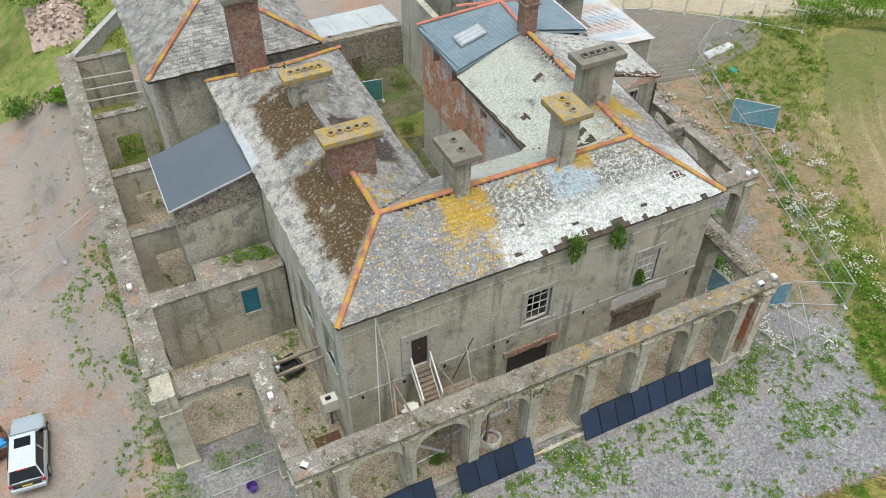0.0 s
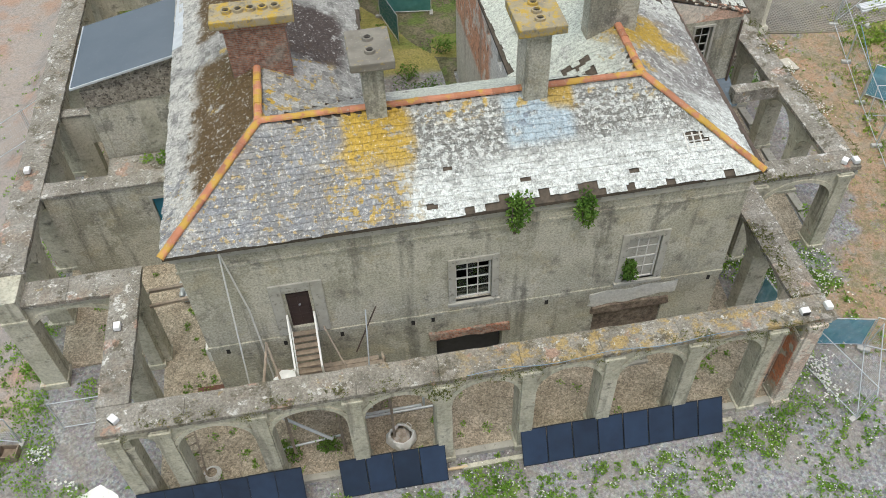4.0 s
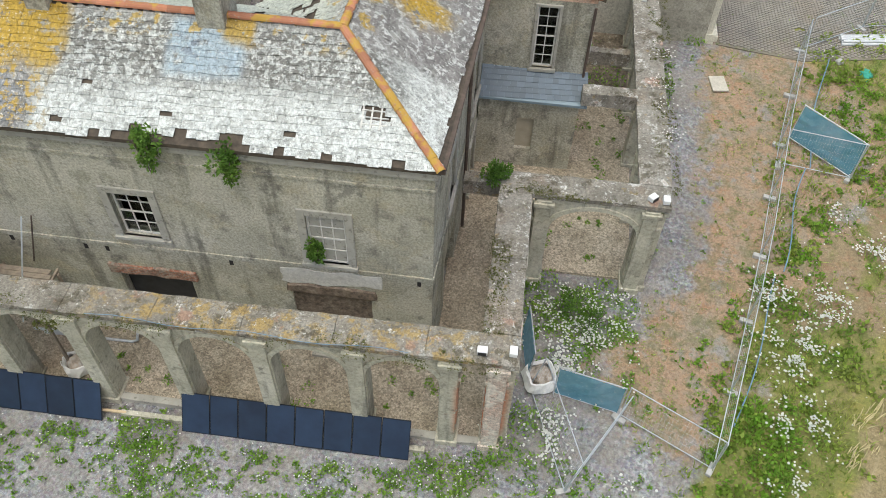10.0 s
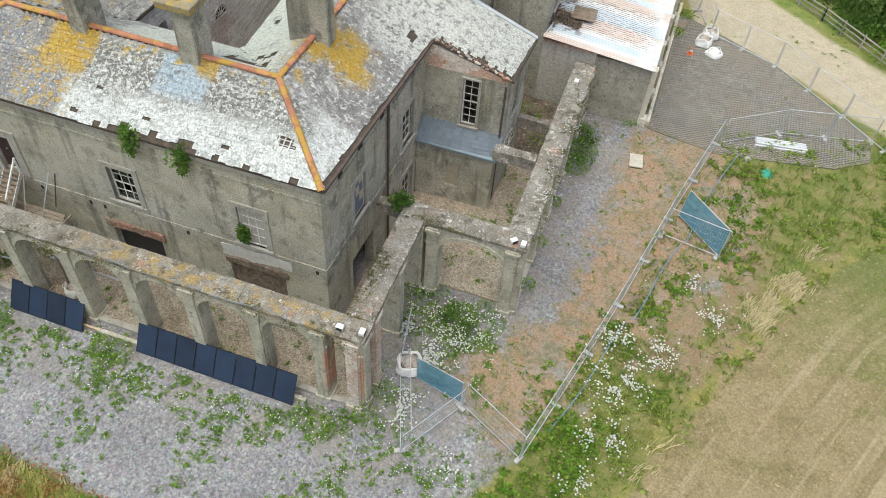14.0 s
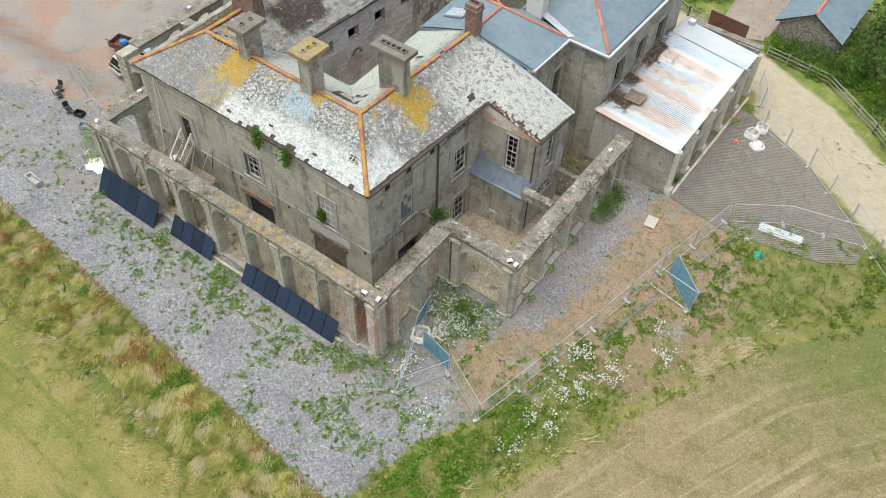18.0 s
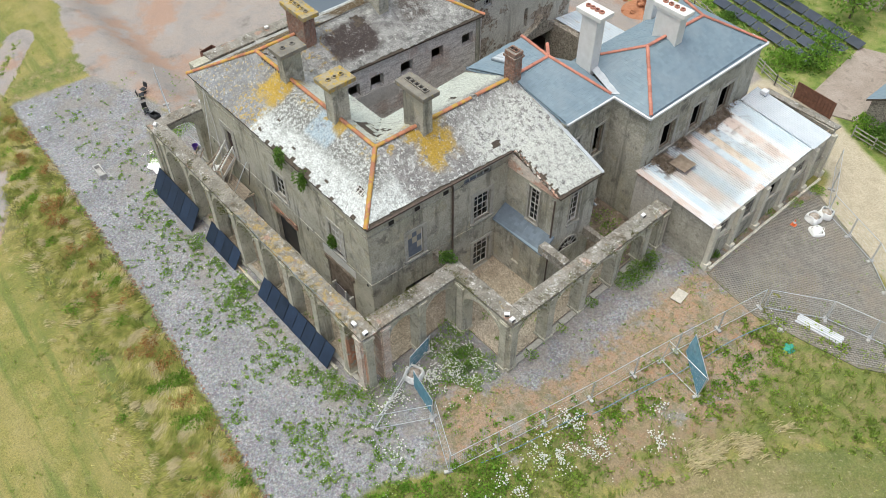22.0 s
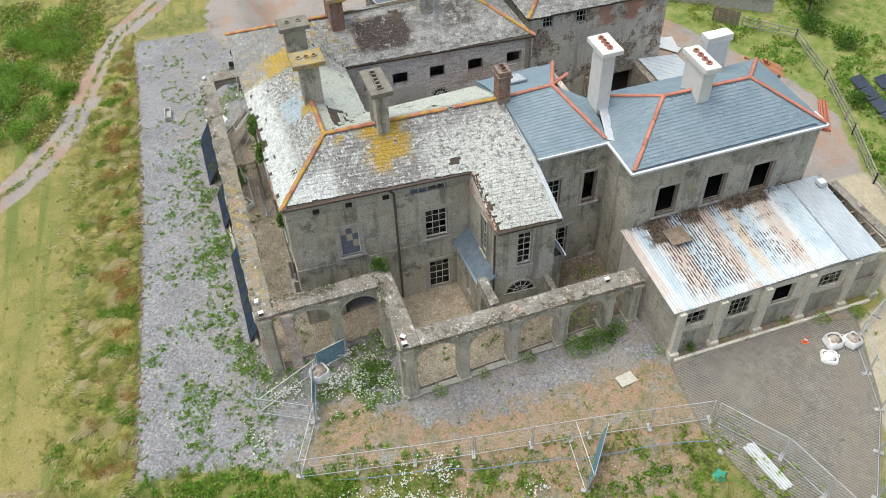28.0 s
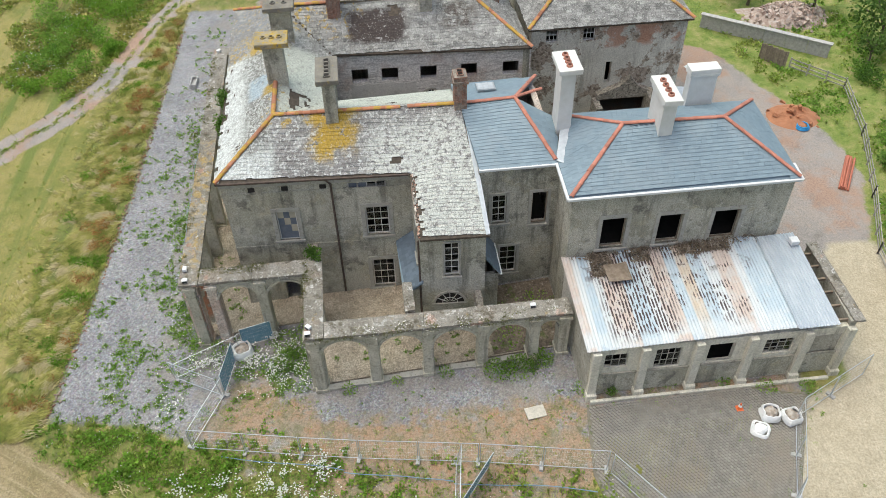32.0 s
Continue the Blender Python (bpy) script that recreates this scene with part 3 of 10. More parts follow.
# ---- more materials for the house ----
def slate_mat():
    m = Mat("lichened_slate", 0.88).base(0.9, (0.17, 0.165, 0.155), (0.26, 0.255, 0.24), (0.34, 0.335, 0.315))
    m.vary(0.34, True)
    m.layer(7, (0.40, 0.40, 0.385), 0.56, 0.64, 0.6, rough=0.7)
    # bleached front slope
    wx = m.near("x", 8.0, 24, 0.6, 1.2, 0.5)
    wy = m.near("y", -3, 3.3, 0.25)
    white = m.both(wx, wy)
    m.layer(0.9, (0.50, 0.52, 0.495), 0.26, 0.42, 0.92, white, 8)
    lower = m.both(white, m.near("z", 10, 12.3, 0.35, 0.6, 0.8))
    m.layer(1.8, (0.61, 0.635, 0.615), 0.30, 0.48, 0.9, lower, 8)
    m.layer(3.4, (0.36, 0.37, 0.35), 0.51, 0.56, 0.75, white, 6, rough=0.72)
    upper = m.both(white, m.near("z", 12.25, 14, 0.35, 0.7, 0.6))
    m.layer(4.6, (0.14, 0.135, 0.12), 0.44, 0.50, 0.9, upper, 5, rough=0.72)
    m.layer(6.5, (0.60, 0.61, 0.585), 0.55, 0.59, 0.9, upper, 4, rough=0.7)
    m.layer(5.0, (0.24, 0.24, 0.22), 0.57, 0.63, 0.85, white, 8, rough=0.8)
    m.layer(1.6, (0.36, 0.45, 0.51), 0.34, 0.46, 0.85, m.both(m.near("x", 11.7, 14.1, 0.2, 0.3), m.near("y", 1.7, 3.3, 0.25, 0.4)), 6)
    m.layer(3.0, (0.16, 0.185, 0.22), 0.55, 0.6, 0.8, m.both(m.near("x", 11.9, 12.9, 0.2), m.near("y", 2.2, 3.4, 0.3)), 4)
    # grey slates with ochre specks on the left of the front slope
    left = m.both(m.near("x", -2, 7.4, 0.5), wy)
    m.layer(2.2, (0.22, 0.235, 0.26), 0.38, 0.52, 0.7, left, 6)
    m.layer(0.8, (0.19, 0.18, 0.165), 0.40, 0.6, 0.5, left, 6)
    m.layer(5.0, (0.44, 0.32, 0.13), 0.58, 0.63, 0.75, left, 4, rough=0.55)
    m.layer(9.0, (0.52, 0.51, 0.48), 0.60, 0.65, 0.7, left, 4)
    # pale green-grey on the back slopes and the catslide
    pale = m.near("y", 9.0, 40, 0.6, 1.0)
    m.layer(1.4, (0.39, 0.40, 0.34), 0.40, 0.56, 0.8, m.both(pale, m.near("x", 11, 16.5, 0.5)), 8)
    m.layer(1.4, (0.45, 0.45, 0.42), 0.38, 0.54, 0.8, m.both(pale, m.near("x", 21.4, 40, 0.6, 0.8)), 8)
    east = m.both(m.near("x", 16.9, 21.6, 0.4, 0.8), m.near("y", 3.0, 15.5, 0.5))
    m.layer(1.1, (0.20, 0.185, 0.18), 0.42, 0.56, 0.7, east, 9, rough=0.75)
    slide = m.both(m.near("x", 18.4, 26.5, 0.8, 1.2, 0.5), m.near("y", 9.0, 16.0, 0.7, 1.2, 0.5))
    m.layer(2.6, (0.52, 0.535, 0.49), 0.44, 0.49, 0.9, slide, 6, rough=0.7)
    m.layer(4.2, (0.52, 0.525, 0.51), 0.53, 0.575, 0.85, east, 5, rough=0.7)
    m.layer(3.4, (0.19, 0.175, 0.17), 0.56, 0.61, 0.75, slide, 6, rough=0.7)
    back = m.both(m.near("x", 8.2, 16.5, 0.6), m.near("y", 3.75, 14.8, 0.12))
    m.layer(1.1, (0.50, 0.525, 0.46), 0.28, 0.46, 0.9, back, 8)
    m.layer(11, (0.52, 0.52, 0.49), 0.60, 0.66, 0.9, rough=0.7)
    # yellow lichen below the chimneys and along the ridges
    gold = (0.44, 0.285, 0.035)
    stem = m.both(m.near("x", 6.0, 8.3, 0.25, 0.5, 1.2), m.near("y", 1.5, 4.2, 0.5, 0.6, 1.0))
    m.layer(2.2, gold, 0.36, 0.47, 0.95, stem, 9, rough=0.72)
    m.layer(3.4, (0.46, 0.31, 0.06), 0.52, 0.58, 0.85, m.both(m.near("x", 5.2, 8.2, 0.5, 0.6), m.near("y", -0.5, 2.2, 0.5, 0.6)), 7, rough=0.7)
    m.layer(1.6, gold, 0.38, 0.46, 0.9, m.both(m.near("x", 13.3, 14.3, 0.15, 0.2), m.near("y", 2.7, 3.6, 0.25, 0.3)), 7)
    m.layer(1.2, gold, 0.40, 0.48, 0.95, m.both(m.near("x", 16.8, 19.5, 0.5, 1.6, 0.9), m.near("y", 5.7, 8.2, 0.5, 1.3, 0.8)), 9, rough=0.75)
    m.layer(1.8, gold, 0.45, 0.55, 0.9, m.both(m.near("x", 16.8, 20.0, 0.5, 0.8), m.near("y", 6.1, 6.9, 0.3, 0.7, 0.9)), 9, rough=0.75)
    m.layer(2.4, gold, 0.55, 0.63, 0.8, m.both(m.near("z", 12.95, 14, 0.12), m.near("y", 2.6, 8.2, 0.4)), 6)
    m.layer(2.4, gold, 0.54, 0.62, 0.8, m.both(m.near("x", 1, 6, 0.3), m.near("y", 4.5, 9.5, 0.5, 0.5)), 6)
    # thick brown moss on the west range
    hip = smooth(m.nt, math_node(m.nt, "MULTIPLY_ADD", m.x, -1.07, m.y), 0.45, 0.8)
    moss_a = m.both(m.near("x", 0.45, 3.3, 0.12, 0.5, 0.9), m.near("y", 0.8, 9.2, 0.3, 0.7, 0.8))
    moss_b = m.both(m.near("x", 0.6, 3.2, 0.12, 0.5, 0.9), m.near("y", 10.8, 16.4, 0.3, 0.8, 0.8))
    brown = m.both(math_node(m.nt, "MAXIMUM", moss_a, moss_b), hip)
    m.layer(0.75, (0.088, 0.054, 0.018), 0.36, 0.40, 1.0, brown, 9, rough=0.72)
    m.layer(3.0, (0.13, 0.10, 0.025), 0.54, 0.62, 0.6, m.both(brown, m.near("y", 6.5, 9.6, 0.6)), 6)
    m.layer(6.0, (0.42, 0.41, 0.38), 0.58, 0.62, 0.9, brown, 6, rough=0.75)
    m.layer(1.3, (0.50, 0.49, 0.45), 0.44, 0.52, 0.7, m.both(m.near("x", -1, 0.7, 0.25, 0.4, 0.9), m.near("y", 0, 21, 0.5)), 8, rough=0.75)
    brown2 = m.both(m.near("x", 4.0, 6.5, 0.3, 0.6, 0.8), m.near("y", 8.4, 12.6, 0.4, 0.8, 0.8))
    m.layer(1.3, (0.045, 0.03, 0.026), 0.36, 0.42, 0.95, brown2, 9, rough=0.75)
    brown3 = m.both(m.near("x", 4.0, 6.0, 0.3, 0.5, 0.8), m.near("y", 15.4, 17.8, 0.4, 0.6, 0.8))
    m.layer(1.6, (0.08, 0.062, 0.05), 0.44, 0.54, 0.85, brown3, 9, rough=0.75)
    m.layer(4.2, (0.58, 0.58, 0.54), 0.60, 0.64, 0.85, rough=0.8)
    m.layer(12, (0.62, 0.62, 0.58), 0.62, 0.68, 0.8).layer(26, (0.09, 0.085, 0.08), 0.58, 0.67, 0.65).speckle(9, 0.55, 1.35, 0.8)
    return m.done(0.7, 24, 0.03)


m_slate = slate_mat()
m_batten = Mat("old_roof_timber", 0.95).base(5, (0.05, 0.04, 0.032), (0.12, 0.095, 0.07)).done(0.3, 30)
m_stone = Mat("stone_trim", 0.93).base(2, (0.32, 0.31, 0.27), (0.44, 0.425, 0.375)).layer(6, (0.15, 0.14, 0.12), 0.55, 0.7, 0.7).done(0.4, 22)
m_sash = Mat("worn_white_paint", 0.8).base(6, (0.52, 0.51, 0.48), (0.68, 0.67, 0.63)).done(0.2, 40)
m_door = Mat("dark_brown_door", 0.55).base(3, (0.035, 0.02, 0.02), (0.05, 0.03, 0.028)).done()
m_door_old = Mat("weathered_brown_board", 0.9).base(1.5, (0.10, 0.075, 0.055), (0.17, 0.13, 0.10), (0.23, 0.19, 0.15)).speckle(6, 0.6, 1.4).done(0.4, 20)
m_rubble = Mat("rubble_stone", 0.97).base(3.5, (0.22, 0.195, 0.16), (0.36, 0.325, 0.27), (0.47, 0.43, 0.36)).layer(7, (0.09, 0.075, 0.06), 0.5, 0.62, 0.9).speckle(6, 0.6, 1.5).done(1.0, 9, 0.08)
bk = Mat("patched_brick_render", 0.97).base(0.7, (0.58, 0.40, 0.31), (0.66, 0.53, 0.44), (0.70, 0.63, 0.55)).bricks((0.55, 0.50, 0.44), 0.4).layer(9, (0.16, 0.11, 0.085), 0.54, 0.65, 0.5)
bare = bk.both(bk.near("z", 5.6, 10.4, 0.3, 0.9, 0.7), bk.near("y", 11.4, 21.0, 0.5, 0.9, 0.6))
bk.layer(0.8, (0.64, 0.32, 0.19), 0.32, 0.40, 0.9, bare, 9, rough=0.75).layer(3.5, (0.22, 0.12, 0.08), 0.55, 0.63, 0.75, bare, 8)
bk.layer(0.6, (0.70, 0.65, 0.57), 0.52, 0.57, 0.85, None, 9, rough=0.72)
bk.layer(0.9, (0.74, 0.72, 0.68), 0.34, 0.42, 0.92, bk.both(bk.near("y", 6.0, 11.6, 0.4, 0.8), bk.near("x", 12, 14, 0.2)), 8)
bk.layer(0.7, (0.55, 0.535, 0.48), 0.26, 0.36, 0.92, bk.both(bk.near("z", 0.0, 6.6, 0.25, 0.5), bk.near("y", 10.5, 30.0, 0.4, 0.5)), 6)
m_brickwall = bk.streak(1.0, (0.30, 0.25, 0.20), 0.55, 0.66, 0.5).speckle(8, 0.7, 1.3, 0.8).done(0.9, 12, 0.05)
rn = Mat("render_over_rubble", 0.97).base(0.6, (0.47, 0.45, 0.39), (0.57, 0.55, 0.485), (0.63, 0.61, 0.54)).streak(1.0, (0.29, 0.27, 0.23), 0.55, 0.66, 0.6)
rn.layer(0.42, (0.36, 0.295, 0.235), 0.53, 0.56, 0.95, None, 9, rough=0.7)
rubble_bits = smooth(rn.nt, noise_tex(rn.nt, rn.pos, 0.42, 9, 0.7), 0.53, 0.56)
rn.layer(4.5, (0.16, 0.125, 0.095), 0.50, 0.57, 0.9, rubble_bits, 6).layer(5.5, (0.55, 0.49, 0.41), 0.57, 0.62, 0.8, rubble_bits, 5)
rn.layer(0.8, (0.43, 0.225, 0.15), 0.46, 0.56, 0.85, rn.both(rn.near("z", 9.8, 11.8, 0.25, 0.4), rn.near("y", 27.0, 34.0, 0.4, 0.6)), 7)
m_ruin = rn.speckle(9, 0.7, 1.3, 0.8).done(0.9, 10, 0.06)
# lead of flashings and trim; also the painted sky sheen of the rooflight panes
m_lead_and_sheen = Mat("lead_and_pane_sheen", 0.6, 0.1).base(3, (0.42, 0.45, 0.48), (0.56, 0.59, 0.61)).done(0.2, 8)
m_gutter = Mat("white_gutter", 0.5).base(3, (0.62, 0.63, 0.63), (0.72, 0.72, 0.72)).done()
m_black = Mat("black_plastic", 0.5).base(5, (0.012, 0.012, 0.014), (0.03, 0.03, 0.033)).done()
m_rust = Mat("rusted_iron", 0.85, 0.1).base(5, (0.07, 0.055, 0.045), (0.14, 0.10, 0.08)).done(0.3, 30)
gm = bpy.data.materials.new("window_glass")
gm.use_nodes = True
gb = gm.node_tree.nodes["Principled BSDF"]
gb.inputs["Base Color"].default_value = (0.35, 0.38, 0.38, 1)
gb.inputs["Roughness"].default_value, gb.inputs["Transmission Weight"].default_value = 0.08, 1.0
m_glass = gm


def wall_frame(p0, p1):
    """The frame of a wall: x along it, y inwards, z up."""
    a = Vector((p1[0] - p0[0], p1[1] - p0[1], 0)).normalized()
    return Matrix(((a.x, -a.y, 0, p0[0]), (a.y, a.x, 0, p0[1]), (0, 0, 1, 0), (0, 0, 0, 1)))


def placed(ob, m):
    ob.matrix_world = m
    return ob


def ring_frame(u0, u1, z0, z1, w, d0, d1):
    """A rectangular frame in one piece."""
    bm = bmesh.new()
    q = [[bm.verts.new((u, d, z)) for u, z in ((u0 + k, z0 + k), (u1 - k, z0 + k), (u1 - k, z1 - k), (u0 + k, z1 - k))] for d in (d0, d1) for k in (0, w)]
    for i in range(4):
        j = (i + 1) % 4
        for a, b in ((q[0], q[1]), (q[1], q[3]), (q[3], q[2]), (q[2], q[0])):
            bm.faces.new((a[i], a[j], b[j], b[i]))
    bmesh.ops.recalc_face_normals(bm, faces=bm.faces[:])
    return bm


def window(house, frame_m, u0, u1, z0, z1, cols, rows, kind="sash", deep=0.18, surround=0.28):
    """A window of the house: stone surround, sill, sash bars and panes."""
    w, bars = 0.07, []
    bm = ring_frame(u0, u1, z0, z1, w if kind != "open" else 0.05, deep, deep + 0.08)
    if kind in ("sash", "boarded", "blocked"):
        a, b, c, d = u0 + w, u1 - w, z0 + w, z1 - w
        for i in range(1, cols):
            x = a + (b - a) * i / cols
            bars.append(((x - 0.018, deep + 0.01, c), (x + 0.018, deep + 0.06, d)))
        for j in range(1, rows):
            z = c + (d - c) * j / rows
            t = 0.035 if j == rows // 2 else 0.018
            bars.append(((a, deep + 0.012, z - t), (b, deep + 0.058, z + t)))
    win = part("window", bm, m_sash if kind != "open" else m_wood, house)
    placed(win, frame_m)
    for lo, hi in bars:
        part("glazing_bar", block(lo, hi), m_sash, win)
    for nm, lo, hi in (("jamb_moulding", (u0 - surround, -0.07, z0), (u0, 0.06, z1 + surround)), ("jamb_moulding", (u1, -0.07, z0), (u1 + surround, 0.06, z1 + surround)),
                       ("lintel_moulding", (u0, -0.07, z1), (u1, 0.06, z1 + surround)), ("sill", (u0 - surround - 0.05, -0.14, z0 - 0.16), (u1 + surround + 0.05, 0.1, z0))):
        part(nm, block(lo, hi, 0.02), m_stone, win)
    if kind in ("sash", "boarded", "blocked"):
        a, b, c, d = u0 + 0.07, u1 - 0.07, z0 + 0.07, z1 - 0.07
        rnd = random.Random(int(u0 * 100 + z0 * 10))
        for i in range(cols):
            for j in range(rows):
                lo = (a + (b - a) * i / cols, deep + 0.03, c + (d - c) * j / rows)
                hi = (a + (b - a) * (i + 1) / cols, deep + 0.036, c + (d - c) * (j + 1) / rows)
                if kind == "blocked":
                    part("infill", block((lo[0], lo[1] + 0.01, lo[2]), (hi[0], hi[1] + 0.05, hi[2])), m_stone, win)
                elif kind == "boarded":
                    part("board", block((lo[0], lo[1] - 0.03, lo[2]), hi), m_board if (i, j) not in ((1, 2), (2, 1), (2, 3), (0, 3)) else m_plaster, win)
                elif rnd.random() < 0.86:
                    p = part("pane", block(lo, hi), m_glass, win)
                    p.visible_shadow = False
    return win


def fanlight(fm, u, z, r, parent):
    """A half-round light with a moulded arch and radiating bars."""
    def half(ra, rb, d0, d1, n=14):
        bm = bmesh.new()
        q = [[bm.verts.new((u + rr * math.cos(k * math.pi / n), d, z + rr * math.sin(k * math.pi / n))) for k in range(n + 1)] for rr, d in ((ra, d0), (rb, d0), (rb, d1), (ra, d1))]
        for e in range(4):
            for k in range(n):
                bm.faces.new((q[e][k], q[e][k + 1], q[(e + 1) % 4][k + 1], q[(e + 1) % 4][k]))
        for k in (0, n):
            bm.faces.new([c[k] for c in q])
        bmesh.ops.recalc_face_normals(bm, faces=bm.faces[:])
        return bm

    w = placed(part("fanlight", half(r, r + 0.14, -0.07, 0.03), m_stone, parent, "half-round fanlight with radiating bars"), fm)
    # dark half-disc in place of an opening; its shade is only colour
    part("void", half(0.04, r, -0.012, 0.02), m_painted_dark, w)
    part("sill", block((u - r - 0.2, -0.1, z - 0.1), (u + r + 0.2, 0.03, z), 0.02), m_stone, w)
    for k in range(1, 6):
        a = k * math.pi / 6
        bm = bmesh.new()
        beam(bm, (u + 0.2 * r * math.cos(a), -0.03, z + 0.2 * r * math.sin(a)), (u + r * math.cos(a), -0.03, z + r * math.sin(a)), 0.035, 0.035)
        part("glazing_bar", bm, m_sash, w)
    part("glazing_bar", half(0.5 * r, 0.5 * r + 0.035, -0.04, -0.015), m_sash, w)


m_board = Mat("grey_blue_board", 0.7).base(2, (0.10, 0.12, 0.155), (0.17, 0.19, 0.22)).done()
m_plaster = Mat("bare_board", 0.9).base(3, (0.38, 0.34, 0.26), (0.46, 0.42, 0.33)).done()

# ---- the house ----
H = 11.1
house = thing("mansion", "derelict grey rendered mansion with lichened slate roofs", "house")
C0, C1, C2, C3, C4 = (-0.2, 0.0), (20.35, 0.0), (20.95, 11.4), (25.35, 11.5), (25.55, 15.35)
FW, EW, GW, XW = wall_frame(C0, C1), wall_frame(C1, C2), wall_frame(C2, C3), wall_frame(C3, C4)
fh = [(3.3, 4.15, 6.2, 8.25), (9.6, 10.99, 6.31, 8.5), (16.28, 17.6, 6.0, 8.45), (8.75, 11.5, 0.4, 4.05), (15.35, 18.3, 0.4, 4.15)]
gb = Mat("coursed_grey_stone", 0.95).base(0.5, (0.58, 0.565, 0.53), (0.68, 0.66, 0.62)).layer(0.45, (0.42, 0.31, 0.25), 0.52, 0.64, 0.6)
m_courses = gb.streak(0.9, (0.34, 0.32, 0.29), 0.50, 0.58, 0.55, flat=7.0).speckle(7, 0.7, 1.3).done(0.5, 14)
part("front_wall", wall_mesh(C0, C1, 0.5, gz, H, fh), m_render, house)
eh = [(2.95, 4.2, 6.2, 8.6), (8.5, 9.95, 6.2, 8.6), (8.6, 10.05, 1.35, 3.95), (7.6, 9.9, 10.1, 10.6), (2.6, 5.0, 0.6, 3.6)]
part("east_wall", wall_mesh(C1, C2, 0.5, gz, H, eh), m_render, house)
part("wing_front_wall", wall_mesh(C2, C3, 0.4, gz, 9.75, [(2.1, 2.95, 6.45, 9.45)]), m_render, house)
bm = bmesh.new()
gable = [(0.0, 9.75), (4.4, 9.75), (4.4, 10.0), (0.0, 11.15)]
va = [bm.verts.new((u, 0.0, z)) for u, z in gable]
vb = [bm.verts.new((u, 0.4, z)) for u, z in gable]
bm.faces.new(va), bm.faces.new(vb[::-1])
for i in range(4):
    bm.faces.new((va[i], vb[i], vb[(i + 1) % 4], va[(i + 1) % 4]))
placed(part("brick_gable", bm, m_brickwall, house, "broken brick gable edge"), GW)
part("wing_east_wall", wall_mesh(C3, C4, 0.4, gz, 9.95, [(1.4, 2.3, 6.6, 9.35)]), m_render, house)
part("wing_back_wall", wall_mesh(C4, (22.2, 15.4), 0.4, gz, 10.2), m_render, house)
part("court_wall", wall_mesh((22.2, 15.4), (22.2, 20.3), 0.4, gz, 11.85, [(0.85, 1.75, 7.5, 9.8), (3.35, 4.3, 7.2, 9.8), (1.45, 2.55, 3.0, 5.4)]), m_render, house)
part("west_wall", wall_mesh((-0.4, 21.0), C0, 0.5, gz, H, [(15.0, 16.2, 6.2, 8.5), (18.3, 19.5, 6.2, 8.5)]), m_west, house)
iw = [(a - 0.1, a + 1.1, 8.75, 9.85) for a in (1.4, 3.6, 6.45, 9.45, 12.55)] + [(0.6, 2.2, 4.6, 6.5)]
part("inner_wall", wall_mesh((7.0, 7.0), (7.6, 21.5), 0.5, gz, H - 0.15, iw), m_courses, house, "pale grey coursed stone wall")
part("rear_wall", wall_mesh((13.2, 7.1), (7.0, 7.1), 0.5, gz, H), m_render, house)
part("brick_wall", wall_mesh((13.2, 20.4), (13.2, 14.9), 0.5, gz, 11.62, [(1.6, 2.5, 10.2, 11.1), (4.2, 5.1, 10.2, 11.1)]), m_brickwall, house, "peeling brick and render wall")
part("brick_wall", wall_mesh((13.2, 14.9), (13.2, 7.1), 0.5, gz, 11.22, [(2.5, 3.3, 9.9, 10.6), (4.8, 5.6, 9.9, 10.6)]), m_brickwall, house, "peeling brick and whitewashed wall")
part("rear_link_wall", wall_mesh((16.2, 30.9), (16.2, 20.85), 0.5, gz, 9.4), m_west, house)
part("rear_wall", wall_mesh((7.6, 21.4), (-0.4, 21.0), 0.5, gz, H), m_render, house)
B0, B1, B2, B3 = (25.4, 20.3), (25.45, 33.4), (18.0, 33.6), (17.8, 20.4)
BW = wall_frame(B0, B1)
part("blue_block_wall", wall_mesh((22.2, 20.3), (25.385, 20.3), 0.4, gz, 11.85), m_render, house)
bh = [(1.95, 3.4, 7.65, 10.05), (5.4, 6.85, 7.65, 9.95), (8.75, 10.35, 7.55, 9.9)]
part("blue_block_wall", wall_mesh(B0, B1, 0.4, gz, 11.85, bh), m_render, house)
part("blue_block_wall", wall_mesh(B1, B2, 0.4, gz, 11.85), m_render, house)
part("blue_block_wall", wall_mesh(B2, B3, 0.4, gz, 11.85), m_render, house)
part("blue_block_wall", wall_mesh((17.8, 20.4), (13.71, 20.4), 0.4, gz, 11.7), m_brickwall, house)
# floors coloured near-black, so room shade behind the openings is painted in
part("upper_floor", block((0.35, 0.55, 5.2), (20.2, 6.9, 5.5)), m_painted_dark, house)
part("upper_floor", block((13.75, 7.2, 5.2), (20.4, 15.3, 5.5)), m_painted_dark, house)
part("upper_floor", block((18.3, 20.8, 7.0), (25.0, 33.2, 7.3)), m_painted_dark, house)
part("upper_floor", block((13.8, 15.4, 5.9), (21.8, 20.2, 6.2)), m_painted_dark, house)

